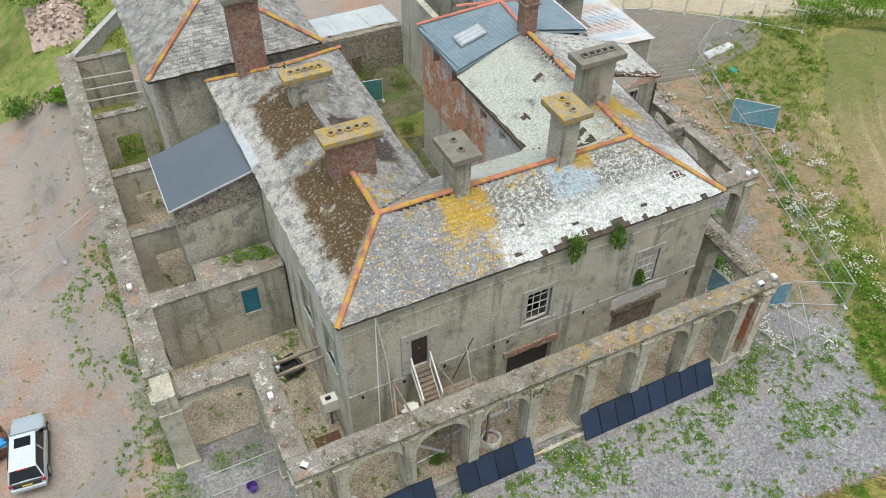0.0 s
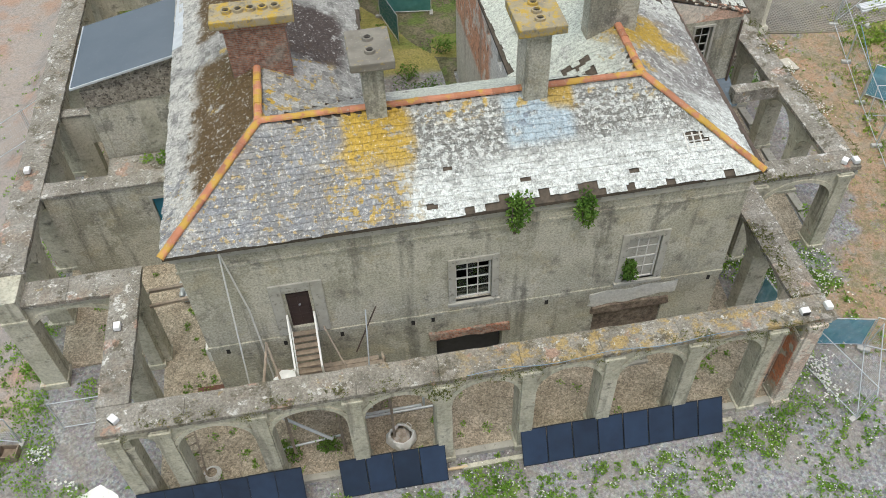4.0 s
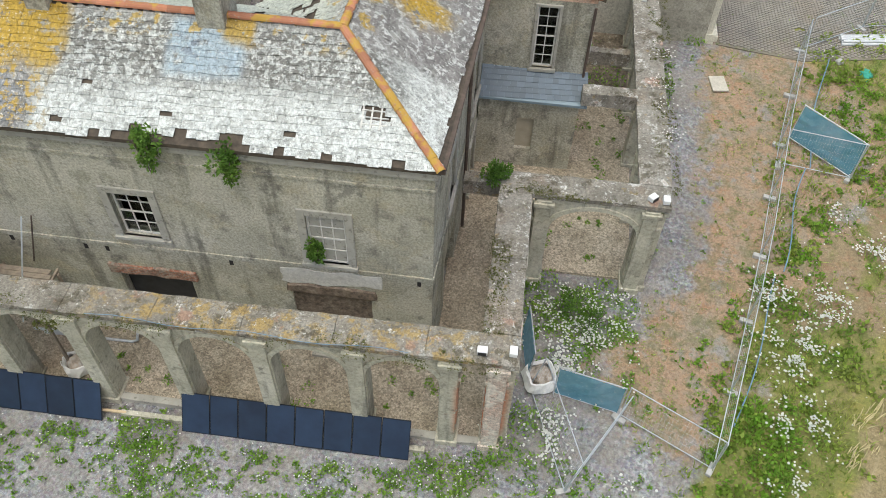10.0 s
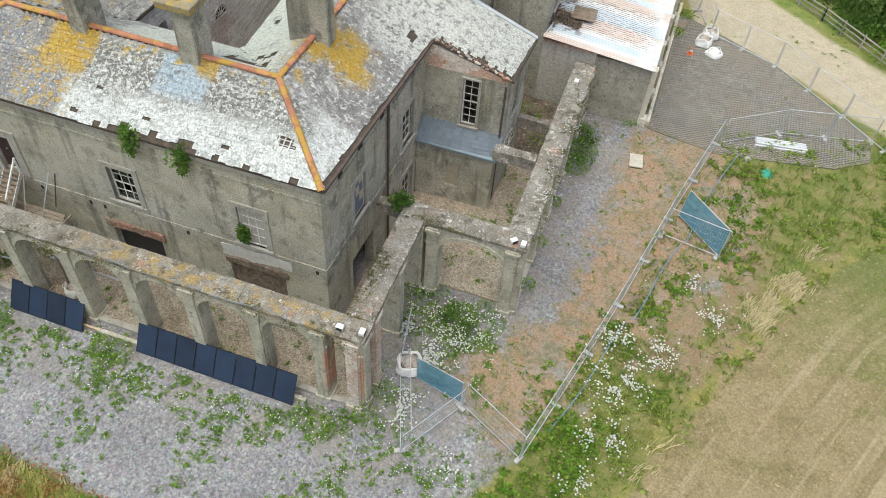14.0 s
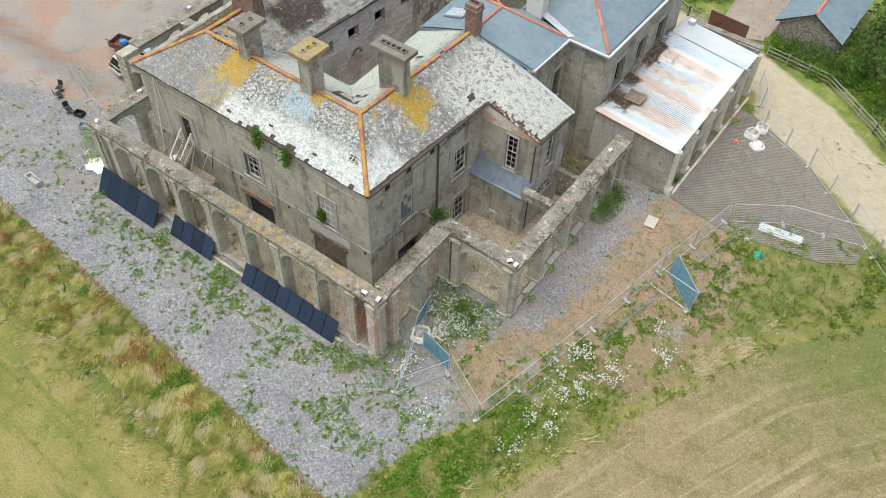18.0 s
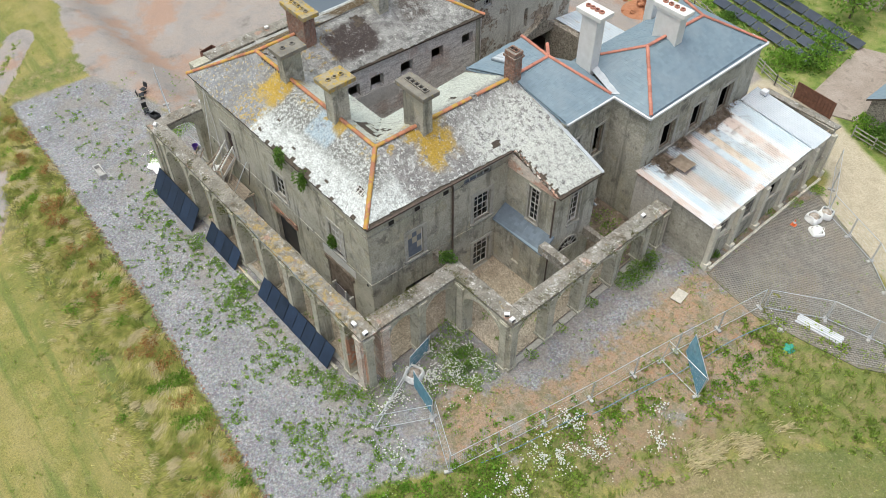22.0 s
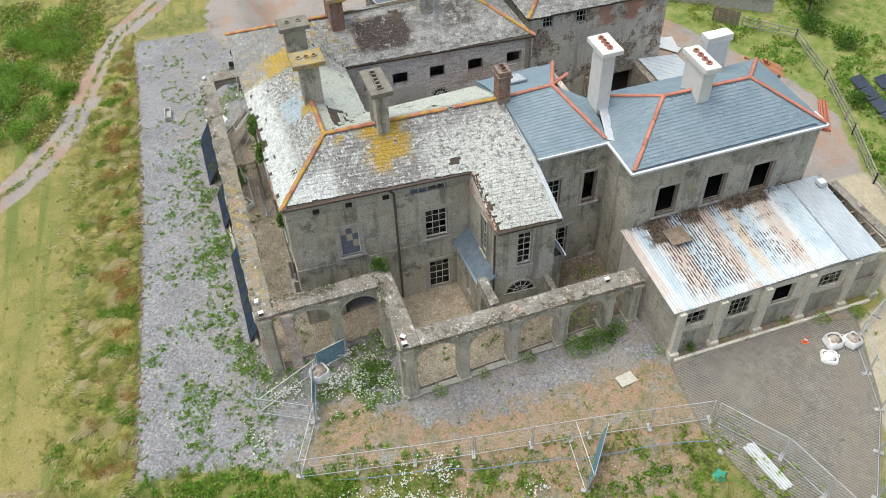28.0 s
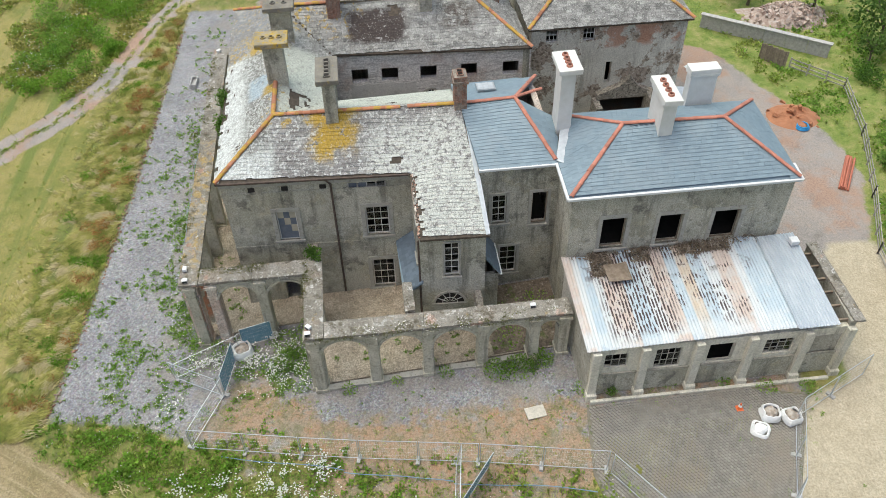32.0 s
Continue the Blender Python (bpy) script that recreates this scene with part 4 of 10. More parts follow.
# cornice, string course and base course of the main block
for fm, L in ((FW, 20.55), (EW, 11.2)):
    for nm, lo, hi in (("cornice", (-0.12, -0.12, 10.78), (L + 0.1, 0.0, 11.12)), ("cornice_bead", (-0.05, -0.06, 10.15), (L, 0.0, 10.25)), ("string_course", (-0.03, -0.05, 5.62), (L, 0.0, 5.8))):
        b = block(lo, hi)
        bmesh.ops.subdivide_edges(b, edges=[e for e in b.edges if e.calc_length() > 5], cuts=40)
        for v in b.verts:
            v.co += 0.02 * noise.noise_vector(v.co * 3.0)
        placed(part(nm, b, m_stone if nm == "cornice" else m_render, house), fm)

window(house, FW, 9.6, 10.99, 6.31, 8.5, 3, 4)
window(house, FW, 16.28, 17.6, 6.0, 8.45, 3, 4, "blocked", 0.08)
window(house, EW, 2.95, 4.2, 6.2, 8.6, 3, 4, "boarded", 0.1)
window(house, EW, 8.5, 9.95, 6.2, 8.6, 3, 4)
window(house, EW, 8.6, 10.05, 1.35, 3.95, 3, 4)
window(house, GW, 2.1, 2.95, 6.45, 9.45, 2, 6, "sash", 0.15, 0.12)
window(house, XW, 1.4, 2.3, 6.6, 9.35, 2, 5, "sash", 0.15, 0.1)
IW = wall_frame((7.0, 7.0), (7.6, 21.5))
fanlight(IW, 7.1, 7.3, 0.55, house)
fanlight(XW, 1.7, 4.2, 0.9, house)
m_cement = Mat("smooth_cement_patch", 0.9).base(0.8, (0.50, 0.49, 0.455), (0.58, 0.57, 0.53)).layer(1.2, (0.40, 0.385, 0.345), 0.52, 0.64, 0.6).speckle(9, 0.82, 1.15).done(0.4, 16)
for fm, lo, hi in ((IW, (1.1, -0.035, 7.3), (6.1, 0.0, 8.6)), (FW, (15.05, -0.04, 4.75), (18.8, 0.0, 5.55))):
    cpatch = block(lo, hi)
    bmesh.ops.subdivide_edges(cpatch, edges=[e for e in cpatch.edges if e.calc_length() > 0.5], cuts=10)
    for v in cpatch.verts:
        n = noise.noise_vector(v.co * 1.3)
        v.co += Vector((0.3 * n.x, 0, 0.22 * n.z))
    placed(part("cement_patch", cpatch, m_cement, house, "smooth pale cement patch"), fm)
placed(part("boarding", block((15.35, 0.1, 0.5), (18.3, 0.16, 4.15)), m_door_old, house, "brown boarding in the opening"), FW)
CW = wall_frame((22.2, 15.4), (22.2, 20.3))
window(house, CW, 0.85, 1.75, 7.5, 9.8, 2, 4, "sash", 0.15, 0.2)
window(house, CW, 3.35, 4.3, 7.2, 9.8, 1, 1, "open", 0.1, 0.2)
window(house, CW, 1.45, 2.55, 3.0, 5.4, 2, 4, "sash", 0.15, 0.2)
for a, b, c, d in bh:
    window(house, BW, a, b, c, d, 1, 1, "open", 0.2, 0.25)
WW = wall_frame((-0.4, 21.0), C0)
window(house, WW, 15.0, 16.2, 6.2, 8.5, 3, 4)
window(house, WW, 18.3, 19.5, 6.2, 8.5, 3, 4)
# strip light under the east eave
sl = placed(part("strip_window", ring_frame(7.6, 9.9, 10.1, 10.6, 0.05, 0.1, 0.18), m_sash, house, "low strip light under the eave"), EW)
for k in (1, 2, 3):
    part("glazing_bar", block((7.6 + 0.575 * k - 0.025, 0.11, 10.15), (7.6 + 0.575 * k + 0.025, 0.16, 10.55)), m_sash, sl)
for k in (0, 1):
    part("board", block((7.66 + 0.575 * k, 0.13, 10.15), (8.13 + 0.575 * k, 0.15, 10.55)), m_board, sl)
# small vents under the east eave
for u in (1.6, 3.6, 5.9):
    placed(part("vent", block((u, -0.03, 10.3), (u + 0.4, 0.05, 10.62)), m_painted_dark, house), EW)
# front door
dr = placed(part("door", block((3.3, 0.12, 6.2), (4.15, 0.2, 8.05), 0.01), m_door, house, "dark panelled door"), FW)
for i in range(2):
    for z0, z1 in ((6.35, 6.85), (6.98, 7.35), (7.48, 7.9)):
        part("door_panel", block((3.4 + 0.36 * i, 0.1, z0), (3.68 + 0.36 * i, 0.125, z1), 0.015), m_door, dr)
part("knocker", block((3.69, 0.07, 7.4), (3.77, 0.13, 7.46)), m_metal, dr)
for lo, hi in (((2.75, -0.08, 5.9), (3.2, 0.04, 8.8)), ((4.25, -0.08, 5.9), (4.7, 0.04, 8.8)), ((3.2, -0.08, 8.35), (4.25, 0.04, 8.8))):
    part("door_surround", block(lo, hi, 0.03), m_stone, dr)
# broken lintels over the ground-floor openings
for u0, u1, z in ((8.45, 11.8, 4.05), (15.2, 18.5, 4.15)):
    lt = block((u0, -0.12, z + 0.05), (u1, 0.3, z + 0.5), 0.05)
    bmesh.ops.subdivide_edges(lt, edges=[e for e in lt.edges if e.calc_length() > 2], cuts=14)
    for v in lt.verts:
        v.co += 0.07 * noise.noise_vector(v.co * 2.3)
    placed(part("brick_lintel", lt, m_brick if u0 < 10 else m_door_old, house, "broken red brick lintel" if u0 < 10 else "rotten brown timber lintel"), FW)
placed(part("screen", block((8.8, 0.3, 0.5), (11.45, 0.34, 3.9)), m_black, house, "black plastic sheet"), FW)
# dark blocks set in the wall face paint the shade of empty beam pockets
for u in (-0.0, 2.2, 4.4, 7.2, 8.0, 12.6, 15.0, 19.4):
    placed(part("beam_pocket", block((u + 0.6, -0.012, 5.25), (u + 0.74, 0.05, 5.5)), m_painted_dark, house), FW)
# downpipe of the east wall, cable on the front
bm = bmesh.new()
tube(bm, (6.6, -0.12, 10.7), (6.6, -0.12, 1.2), 0.07)
tube(bm, (6.6, -0.12, 10.7), (6.3, -0.1, 11.05), 0.07)
placed(part("downpipe", bm, m_rust, house, "rusty iron downpipe"), EW)
bm = bmesh.new()
tube(bm, (4.35, -0.08, 9.6), (4.35, -0.08, 1.5), 0.06)
placed(part("downpipe", bm, m_rust, house), GW)
bm = bmesh.new()
tube(bm, (1.55, -0.14, 11.0), (1.95, -0.16, 7.8), 0.035)
tube(bm, (1.95, -0.16, 7.8), (2.1, -0.3, 3.4), 0.035)
placed(part("conduit", bm, m_sash, house, "loose white conduit"), FW)

# porch between main block and wing
porch = thing("porch", "small rendered porch with new blue slate roof", "porch")
part("wall", wall_mesh((20.95, 10.5), (25.3, 10.6), 0.3, gz, 5.3, [(1.75, 2.5, 2.5, 4.3)]), m_render, porch)
part("wall", wall_mesh((25.3, 10.6), (25.3, 11.5), 0.3, gz, 5.5), m_render, porch)
part("niche", block((22.7, 10.72, 2.5), (23.45, 10.76, 4.3)), m_plaster, porch)
PORCH = [(20.95, 10.25, 5.55), (25.6, 10.35, 5.45), (25.5, 11.6, 6.3), (20.95, 11.4, 6.4)]
part("roof_deck", slab(PORCH, 0.12), m_blue, porch)

side = thing("side_porch", "small lean-to against the wing with new blue slates", "porch")
SIDE = [(25.0, 16.4, 5.9), (22.3, 16.4, 5.9), (22.3, 15.45, 7.4), (25.0, 15.42, 7.4)]
part("wall", wall_mesh((24.83, 16.3), (22.3, 16.3), 0.25, gz, 5.75), m_render, side)
part("wall", wall_mesh((24.85, 15.45), (24.85, 16.3), 0.25, gz, 5.75), m_render, side)
part("roof_deck", slab(SIDE, 0.12), m_blue, side)
bm = bmesh.new()
beam(bm, (25.05, 16.46, 5.83), (22.3, 16.46, 5.83), 0.12, 0.11)
part("gutter", bm, m_gutter, side, "new white gutter")

# ---- roofs ----
HL, HR = (3.2, 3.65, 13.3), (17.0, 3.48, 13.36)
E0, E1, E2 = (-0.45, -0.3, 11.3), (20.55, -0.2, 11.3), (21.25, 11.4, 11.4)
RE, WR = (17.45, 14.9, 13.4), (3.3, 17.6, 13.2)
BL, BR = (21.72, 23.88, 14.03), (21.95, 29.9, 14.06)
SP = (18.5, 21.7, 12.5)
ROOFS = {
    "front": ([E0, E1, HR, HL], m_slate),
    "west": ([(-0.7, 20.9, 11.3), E0, HL, WR], m_slate),
    "west_inner": ([(7.2, 7.0, 11.3), (7.9, 21.5, 11.1), WR, HL], m_slate),
    "west_end": ([(7.9, 21.5, 11.1), (-0.7, 20.9, 11.3), WR], m_slate),
    "rear": ([(13.0, 7.0, 11.3), (7.2, 7.0, 11.3), HL, HR], m_slate),
    "east": ([E1, E2, RE, HR], m_slate),
    "catslide": ([(25.65, 11.5, 10.0), (25.85, 15.5, 10.05), RE, E2], m_slate),
    "east_inner": ([(12.9, 14.9, 11.4), (13.0, 7.0, 11.3), HR, RE], m_slate),
    "link": ([(22.3, 15.45, 12.0), (22.3, 20.15, 12.0), (17.6, 18.3, 13.6), RE], m_blue),
    "link_end": ([(22.3, 20.15, 12.0), (18.2, 20.9, 12.2), (17.6, 18.3, 13.6)], m_blue),
    "link_west": ([(12.9, 20.6, 11.9), (12.9, 14.9, 11.8), RE, (17.6, 18.3, 13.6)], m_blue),
    "block_east": ([(25.55, 20.1, 12.05), (25.55, 33.6, 12.0), BR, BL], m_blue),
    "block_south": ([(22.3, 20.15, 12.05), (25.55, 20.1, 12.05), BL], m_blue),
    "block_valley": ([(22.3, 20.15, 12.05), BL, SP], m_blue),
    "block_north": ([(25.55, 33.6, 12.0), (17.7, 33.8, 12.0), BR], m_blue),
    "block_west": ([(17.7, 33.8, 12.0), (17.6, 20.5, 12.05), SP, BL, BR], m_blue),
}


def clip_row(poly, v):
    """Where the line at height v crosses a convex outline of (u, v) points."""
    us = []
    for (u0, v0), (u1, v1) in zip(poly, poly[1:] + poly[:1]):
        if (v0 - v) * (v1 - v) <= 0 and abs(v1 - v0) > 1e-9:
            us.append(u0 + (u1 - u0) * (v - v0) / (v1 - v0))
    return (min(us), max(us)) if len(us) >= 2 else None


def slates(pts, width, gauge, skip=None, jitter=0.012, seed=0):
    """Overlapping slates over a roof plane whose first two points are its eave: corner lists, four of the face to the sky each."""
    rnd = random.Random(seed)
    o = Vector(pts[0])
    nrm = (Vector(pts[1]) - o).cross(Vector(pts[2]) - o).normalized()
    if nrm.z < 0:
        nrm = -nrm
    ux = Vector((0, 0, 1)).cross(nrm).normalized()
    vx = nrm.cross(ux)
    o = o + vx * min((Vector(p) - o).dot(vx) for p in pts)
    poly = [((Vector(p) - o).dot(ux), (Vector(p) - o).dot(vx)) for p in pts]
    top = max(v for _, v in poly)
    out = []
    rows = int(top / gauge)
    for r in range(rows + 1):
        v0, v1 = r * gauge - 0.04, min(top - 0.01, (r + 1.25) * gauge)
        lo, hi = clip_row(poly, max(0.005, r * gauge)), clip_row(poly, v1)
        if lo is None or v1 - v0 < 0.05:
            continue
        if hi is None:
            hi = lo
        u = lo[0] - (width / 2 if r % 2 else 0)
        while u < lo[1]:
            w = width * rnd.uniform(0.86, 1.1)
            a, b = u + 0.003, u + w - 0.003
            c = (max(a, lo[0]), min(b, lo[1]), min(b, hi[1]), max(a, hi[0]))
            u += w
            if c[1] - c[0] < 0.03:
                continue
            dv = rnd.uniform(-jitter, jitter) * 1.6
            up = rnd.uniform(0.026, 0.042)
            p = [o + ux * cu + vx * cv + nrm * cz for cu, cv, cz in ((c[0], v0 + dv, up), (c[1], v0 + dv + rnd.uniform(-jitter, jitter), up + rnd.uniform(0, 0.01)), (max(c[2], c[3]), v1, 0.006), (c[3], v1, 0.006))]
            if skip and skip((p[0] + p[1]) / 2):
                continue
            if len(pts) > 3:
                for q in p:
                    flat = o.z - ((q.x - o.x) * nrm.x + (q.y - o.y) * nrm.y) / nrm.z
                    q.z += lift_to(pts, q) - flat
            out.append((p, nrm))
    return out


def slate_mesh(items, mat, parent, name="slate_course"):
    verts, faces = [], []
    for p, n in items:
        k = len(verts)
        verts += [tuple(q) for q in p] + [tuple(q - n * 0.02) for q in p[:2]]
        faces += [(k, k + 1, k + 2, k + 3), (k + 4, k + 5, k + 1, k), (k + 4, k, k + 3), (k + 1, k + 5, k + 2)]
    me = bpy.data.meshes.new(name)
    me.from_pydata(verts, [], faces)
    me.materials.append(mat)
    ob = new(name, me)
    ob.parent = parent
    return tagged(ob, kind="stuff")


def lost_front(p):
    """Slates missing from the front slope: the ragged eave, the hole near the hip, a few singles."""
    n = noise.noise((p.x * 2.1, p.y * 2.1, 3.0))
    if 9.9 < p.x < 14.9 and p.y < -0.12 + 0.34 * n:
        return True
    if 14.9 < p.x < 20 and p.y < -0.17 and n > 0.3:
        return True
    if 18.0 < p.x < 18.75 and 0.75 < p.y < 1.3:
        return True
    return any(abs(p.x - a) < 0.17 and abs(p.y - b) < 0.12 for a, b in ((9.25, 0.95), (8.6, -0.1), (15.9, 0.2), (12.0, 0.35)))


def lost_back(p):
    return (13.6 < p.x < 15.6 and 4.5 < p.y < 5.7 and noise.noise((p.x * 2, p.y * 2, 0)) > -0.25) or (15.4 < p.x < 16.1 and 10.6 < p.y < 11.0) or (13.6 < p.x < 14.1 and 8.6 < p.y < 9.2)


def lost_east(p):
    return (20.4 < p.x < 20.9 and 10.4 < p.y < 10.9) or (3.9 < p.x < 4.7 and 11.5 < p.y < 12.2)


def lost_slide(p):
    """The broken south verge of the catslide."""
    n = noise.noise((p.x * 1.9, p.y * 1.9, 6.0))
    return p.x > 20.6 and p.y < 11.75 + 0.3 * n - 0.02 * (p.x - 21)


LOST = {"catslide": lost_slide, "front": lost_front, "rear": lost_back, "east_inner": lost_back, "east": lost_east, "west_inner": lost_east}
roof_of = {}
for n_roof, (key, (pts, mat)) in enumerate(ROOFS.items()):
    deck = part("roof", slab([(x, y, z - (0.03 if mat is m_slate else 0.1)) for x, y, z in pts], 0.14), m_batten if mat is m_slate else m_blue, house)
    roof_of[key] = deck
    items = slates(pts, 0.36 if mat is m_slate else 0.32, 0.26 if mat is m_slate else 0.24, LOST.get(key), 0.022 if mat is m_slate else 0.004, n_roof)
    if key == "front":
        near = [it for it in items if 9.0 < it[0][0].x < 20.2 and it[0][0].y < 1.5][:300]
        ids = {id(it) for it in near}
        items = [it for it in items if id(it) not in ids]
        front_slates = near
    slate_mesh(items, mat, deck)
m_porch = Mat("dark_blue_slate", 0.55).base(0.8, (0.095, 0.13, 0.17), (0.13, 0.17, 0.21)).vary(0.16, True).done(0.2, 20, 0.005)
slate_mesh(slates(PORCH, 0.3, 0.24, None, 0.004, 50), m_porch, porch)
slate_mesh(slates(SIDE, 0.3, 0.24, None, 0.004, 51), m_porch, side)
# broken bricks along the verge of the catslide
rv = random.Random(8)
for i in range(46):
    x = 21.2 + 4.3 * i / 46
    z = 11.32 - (x - 21.25) * 0.318 + rv.uniform(-0.06, 0.1)
    b = block((-0.11, -0.06, -0.04), (0.11, 0.06, 0.04), 0.008)
    bmesh.ops.transform(b, matrix=pose(x, 11.5 + rv.uniform(-0.06, 0.14), z, rv.uniform(-25, 25), rv.uniform(-10, 35), rv.uniform(-40, 40)), verts=b.verts)
    part("brick", b, rv.choice((m_brick, m_brick, m_brickwall, m_stone)), roof_of["catslide"])
# battens that show along the ragged eave
for i in range(22):
    x = 9.9 + i * 0.235
    bm = bmesh.new()
    beam(bm, (x, -0.2, 11.2), (x, 0.3, 11.44), 0.07, 0.09)
    part("rafter_end", bm, m_wood, roof_of["front"])
for i in range(3):
    bm = bmesh.new()
    beam(bm, (18.0 + i * 0.28, 0.7, 11.84), (18.0 + i * 0.28, 1.35, 12.15), 0.05, 0.04)
    beam(bm, (17.95, 0.85 + 0.2 * i, 11.9 + 0.1 * i), (18.8, 0.85 + 0.2 * i, 11.9 + 0.1 * i), 0.03, 0.04)
    part("batten", bm, m_sash, roof_of["front"])


def ridge_line(a, b, mat, deck, step=0.45, r=0.15, lift=0.02, loss=0.0):
    """Half-round tiles laid end to end along a ridge or hip."""
    a, b = Vector(a), Vector(b)
    d = (b - a).normalized()
    side = d.cross(Vector((0, 0, 1))).normalized()
    up = side.cross(d)
    n = max(1, int((b - a).length / step))
    s = (b - a).length / n
    rot = Matrix((side, d, up)).transposed().to_4x4()
    key = f"ridge_tile_{mat.name}_{round(s, 2)}"
    me = bpy.data.meshes.get(key)
    if me is None:
        bm = bmesh.new()
        prof = [(math.cos(k * math.pi / 6), math.sin(k * math.pi / 6)) for k in range(7)]
        rings = []
        for yy, k in ((-s / 2 - 0.02, 1.06), (s / 2, 0.97)):
            rings.append([bm.verts.new((r * k * c, yy, r * 0.8 * k * q)) for c, q in prof] + [bm.verts.new((r * 0.85 * k * c, yy, r * 0.62 * k * q)) for c, q in prof[::-1]])
        m = len(rings[0])
        for k in range(m):
            bm.faces.new((rings[0][k], rings[1][k], rings[1][(k + 1) % m], rings[0][(k + 1) % m]))
        bm.faces.new(rings[0]), bm.faces.new(rings[1][::-1])
        bmesh.ops.recalc_face_normals(bm, faces=bm.faces[:])
        me = bpy.data.meshes.new(key)
        bm.to_mesh(me)
        bm.free()
        me.materials.append(mat)
    for i in range(n):
        if random.random() < loss:
            continue
        ob = new("ridge_tile", me)
        ob.parent = deck
        j = Matrix.Rotation(random.uniform(-0.04, 0.04), 4, "Z")
        ob.matrix_world = Matrix.Translation(a + d * s * (i + 0.5) + up * (lift + random.uniform(0, 0.02))) @ rot @ j


rt = Mat("old_ridge_tile", 0.92).base(1.0, (0.36, 0.14, 0.075), (0.50, 0.23, 0.14)).vary(0.25)
m_ridge = rt.layer(1.3, (0.48, 0.31, 0.05), 0.47, 0.58, 0.85).layer(9, (0.35, 0.33, 0.29), 0.6, 0.68, 0.6).done(0.3, 25)
m_ridge_new = Mat("clean_ridge_tile", 0.85).base(3, (0.45, 0.17, 0.115), (0.53, 0.225, 0.16)).vary(0.15).done(0.2, 25)
for a, b, k in ((HL, HR, "front"), (E0, HL, "front"), (E1, HR, "front"), (HL, (3.22, 6.9, 13.28), "west"), (WR, (-0.7, 20.9, 11.3), "west_end"), (WR, (7.9, 21.5, 11.1), "west_end"), (HR, RE, "east")):
    ridge_line(a, b, m_ridge, roof_of[k], loss=0.02)
for a, b, k in ((RE, (17.6, 18.3, 13.6), "link"), ((22.1, 20.0, 12.1), (17.6, 18.3, 13.6), "link"), ((17.6, 18.3, 13.6), (15.6, 20.4, 12.7), "link"), (SP, BL, "block_valley"), (BL, BR, "block_east"), ((25.5, 20.15, 12.1), BL, "block_east"), ((25.5, 33.55, 12.07), BR, "block_east"), ((17.8, 33.7, 12.07), BR, "block_west"), ((12.9, 20.6, 11.95), (17.6, 18.3, 13.6), "link_west")):
    ridge_line(a, b, m_ridge_new, roof_of[k], r=0.13)
part("roof_seam", slab([(21.2, 11.2, 11.47), (21.4, 11.6, 11.42), (17.6, 15.1, 13.46), (17.35, 14.7, 13.5)], 0.1), m_slate, house)
# gutters, eaves boards and flashings
for a, b in (((22.35, 15.4, 11.95), (22.4, 20.05, 11.95)), ((22.35, 20.0, 11.98), (25.65, 19.95, 11.98)), ((25.65, 19.95, 11.98), (25.66, 33.68, 11.93)), ((25.66, 33.68, 11.93), (24.2, 33.75, 11.93))):
    bm = bmesh.new()
    beam(bm, a, b, 0.16, 0.14)
    part("gutter", bm, m_gutter, house, "new white gutter")
bm = bmesh.new()
beam(bm, (20.62, -0.2, 11.22), (21.3, 11.3, 11.3), 0.13, 0.12)
part("gutter", bm, m_rust, house, "old iron gutter")
for pts in ([(17.3, 15.35, 13.47), (25.8, 15.55, 10.13), (25.85, 15.3, 10.13), (17.3, 15.0, 13.49)], [(22.6, 20.35, 12.2), (22.2, 20.0, 12.13), (18.6, 21.1, 12.45), (18.5, 21.9, 12.6)], [(-0.65, 11.8, 11.35), (-0.6, 16.3, 11.35), (-0.05, 16.3, 11.62), (-0.05, 11.8, 11.62)]):
    part("flashing", slab(pts, 0.03), m_lead_and_sheen, house, "grey lead flashing")
# skylight in the west slope of the link
sk = part("skylight_frame", slab([(13.9, 17.6, 12.42), (13.9, 16.4, 12.4), (15.6, 16.3, 12.98), (15.6, 17.5, 13.0)], 0.12), m_metal, house, "rooflight")
# opaque pale panes: the sky's reflection is put into their colour
for i in range(3):
    y0 = 16.45 + 0.36 * i
    part("pane", slab([(14.0, y0 + 0.3, 12.48), (14.0, y0, 12.47), (15.5, y0 - 0.06, 12.98), (15.5, y0 + 0.24, 12.99)], 0.03), m_lead_and_sheen, sk)


# ---- chimneys ----
yc = Mat("orange_lichen_cap", 0.97).base(1.5, (0.24, 0.215, 0.165), (0.34, 0.285, 0.18), (0.38, 0.33, 0.24))
m_capy = yc.layer(2.5, (0.47, 0.31, 0.04), 0.47, 0.58, 0.9, rough=0.75).layer(4, (0.18, 0.165, 0.13), 0.56, 0.66, 0.8).layer(10, (0.42, 0.40, 0.35), 0.62, 0.7, 0.7).done(0.8, 16, 0.04)
gc = Mat("grey_lichen_cap", 0.97).base(1.5, (0.17, 0.155, 0.13), (0.26, 0.24, 0.20)).layer(4, (0.38, 0.27, 0.08), 0.58, 0.68, 0.6)
m_capg = gc.layer(12, (0.40, 0.385, 0.34), 0.6, 0.7, 0.7).done(0.8, 16, 0.04)
m_pot = Mat("clay_pot", 0.9).base(3, (0.36, 0.15, 0.10), (0.46, 0.22, 0.16)).done()


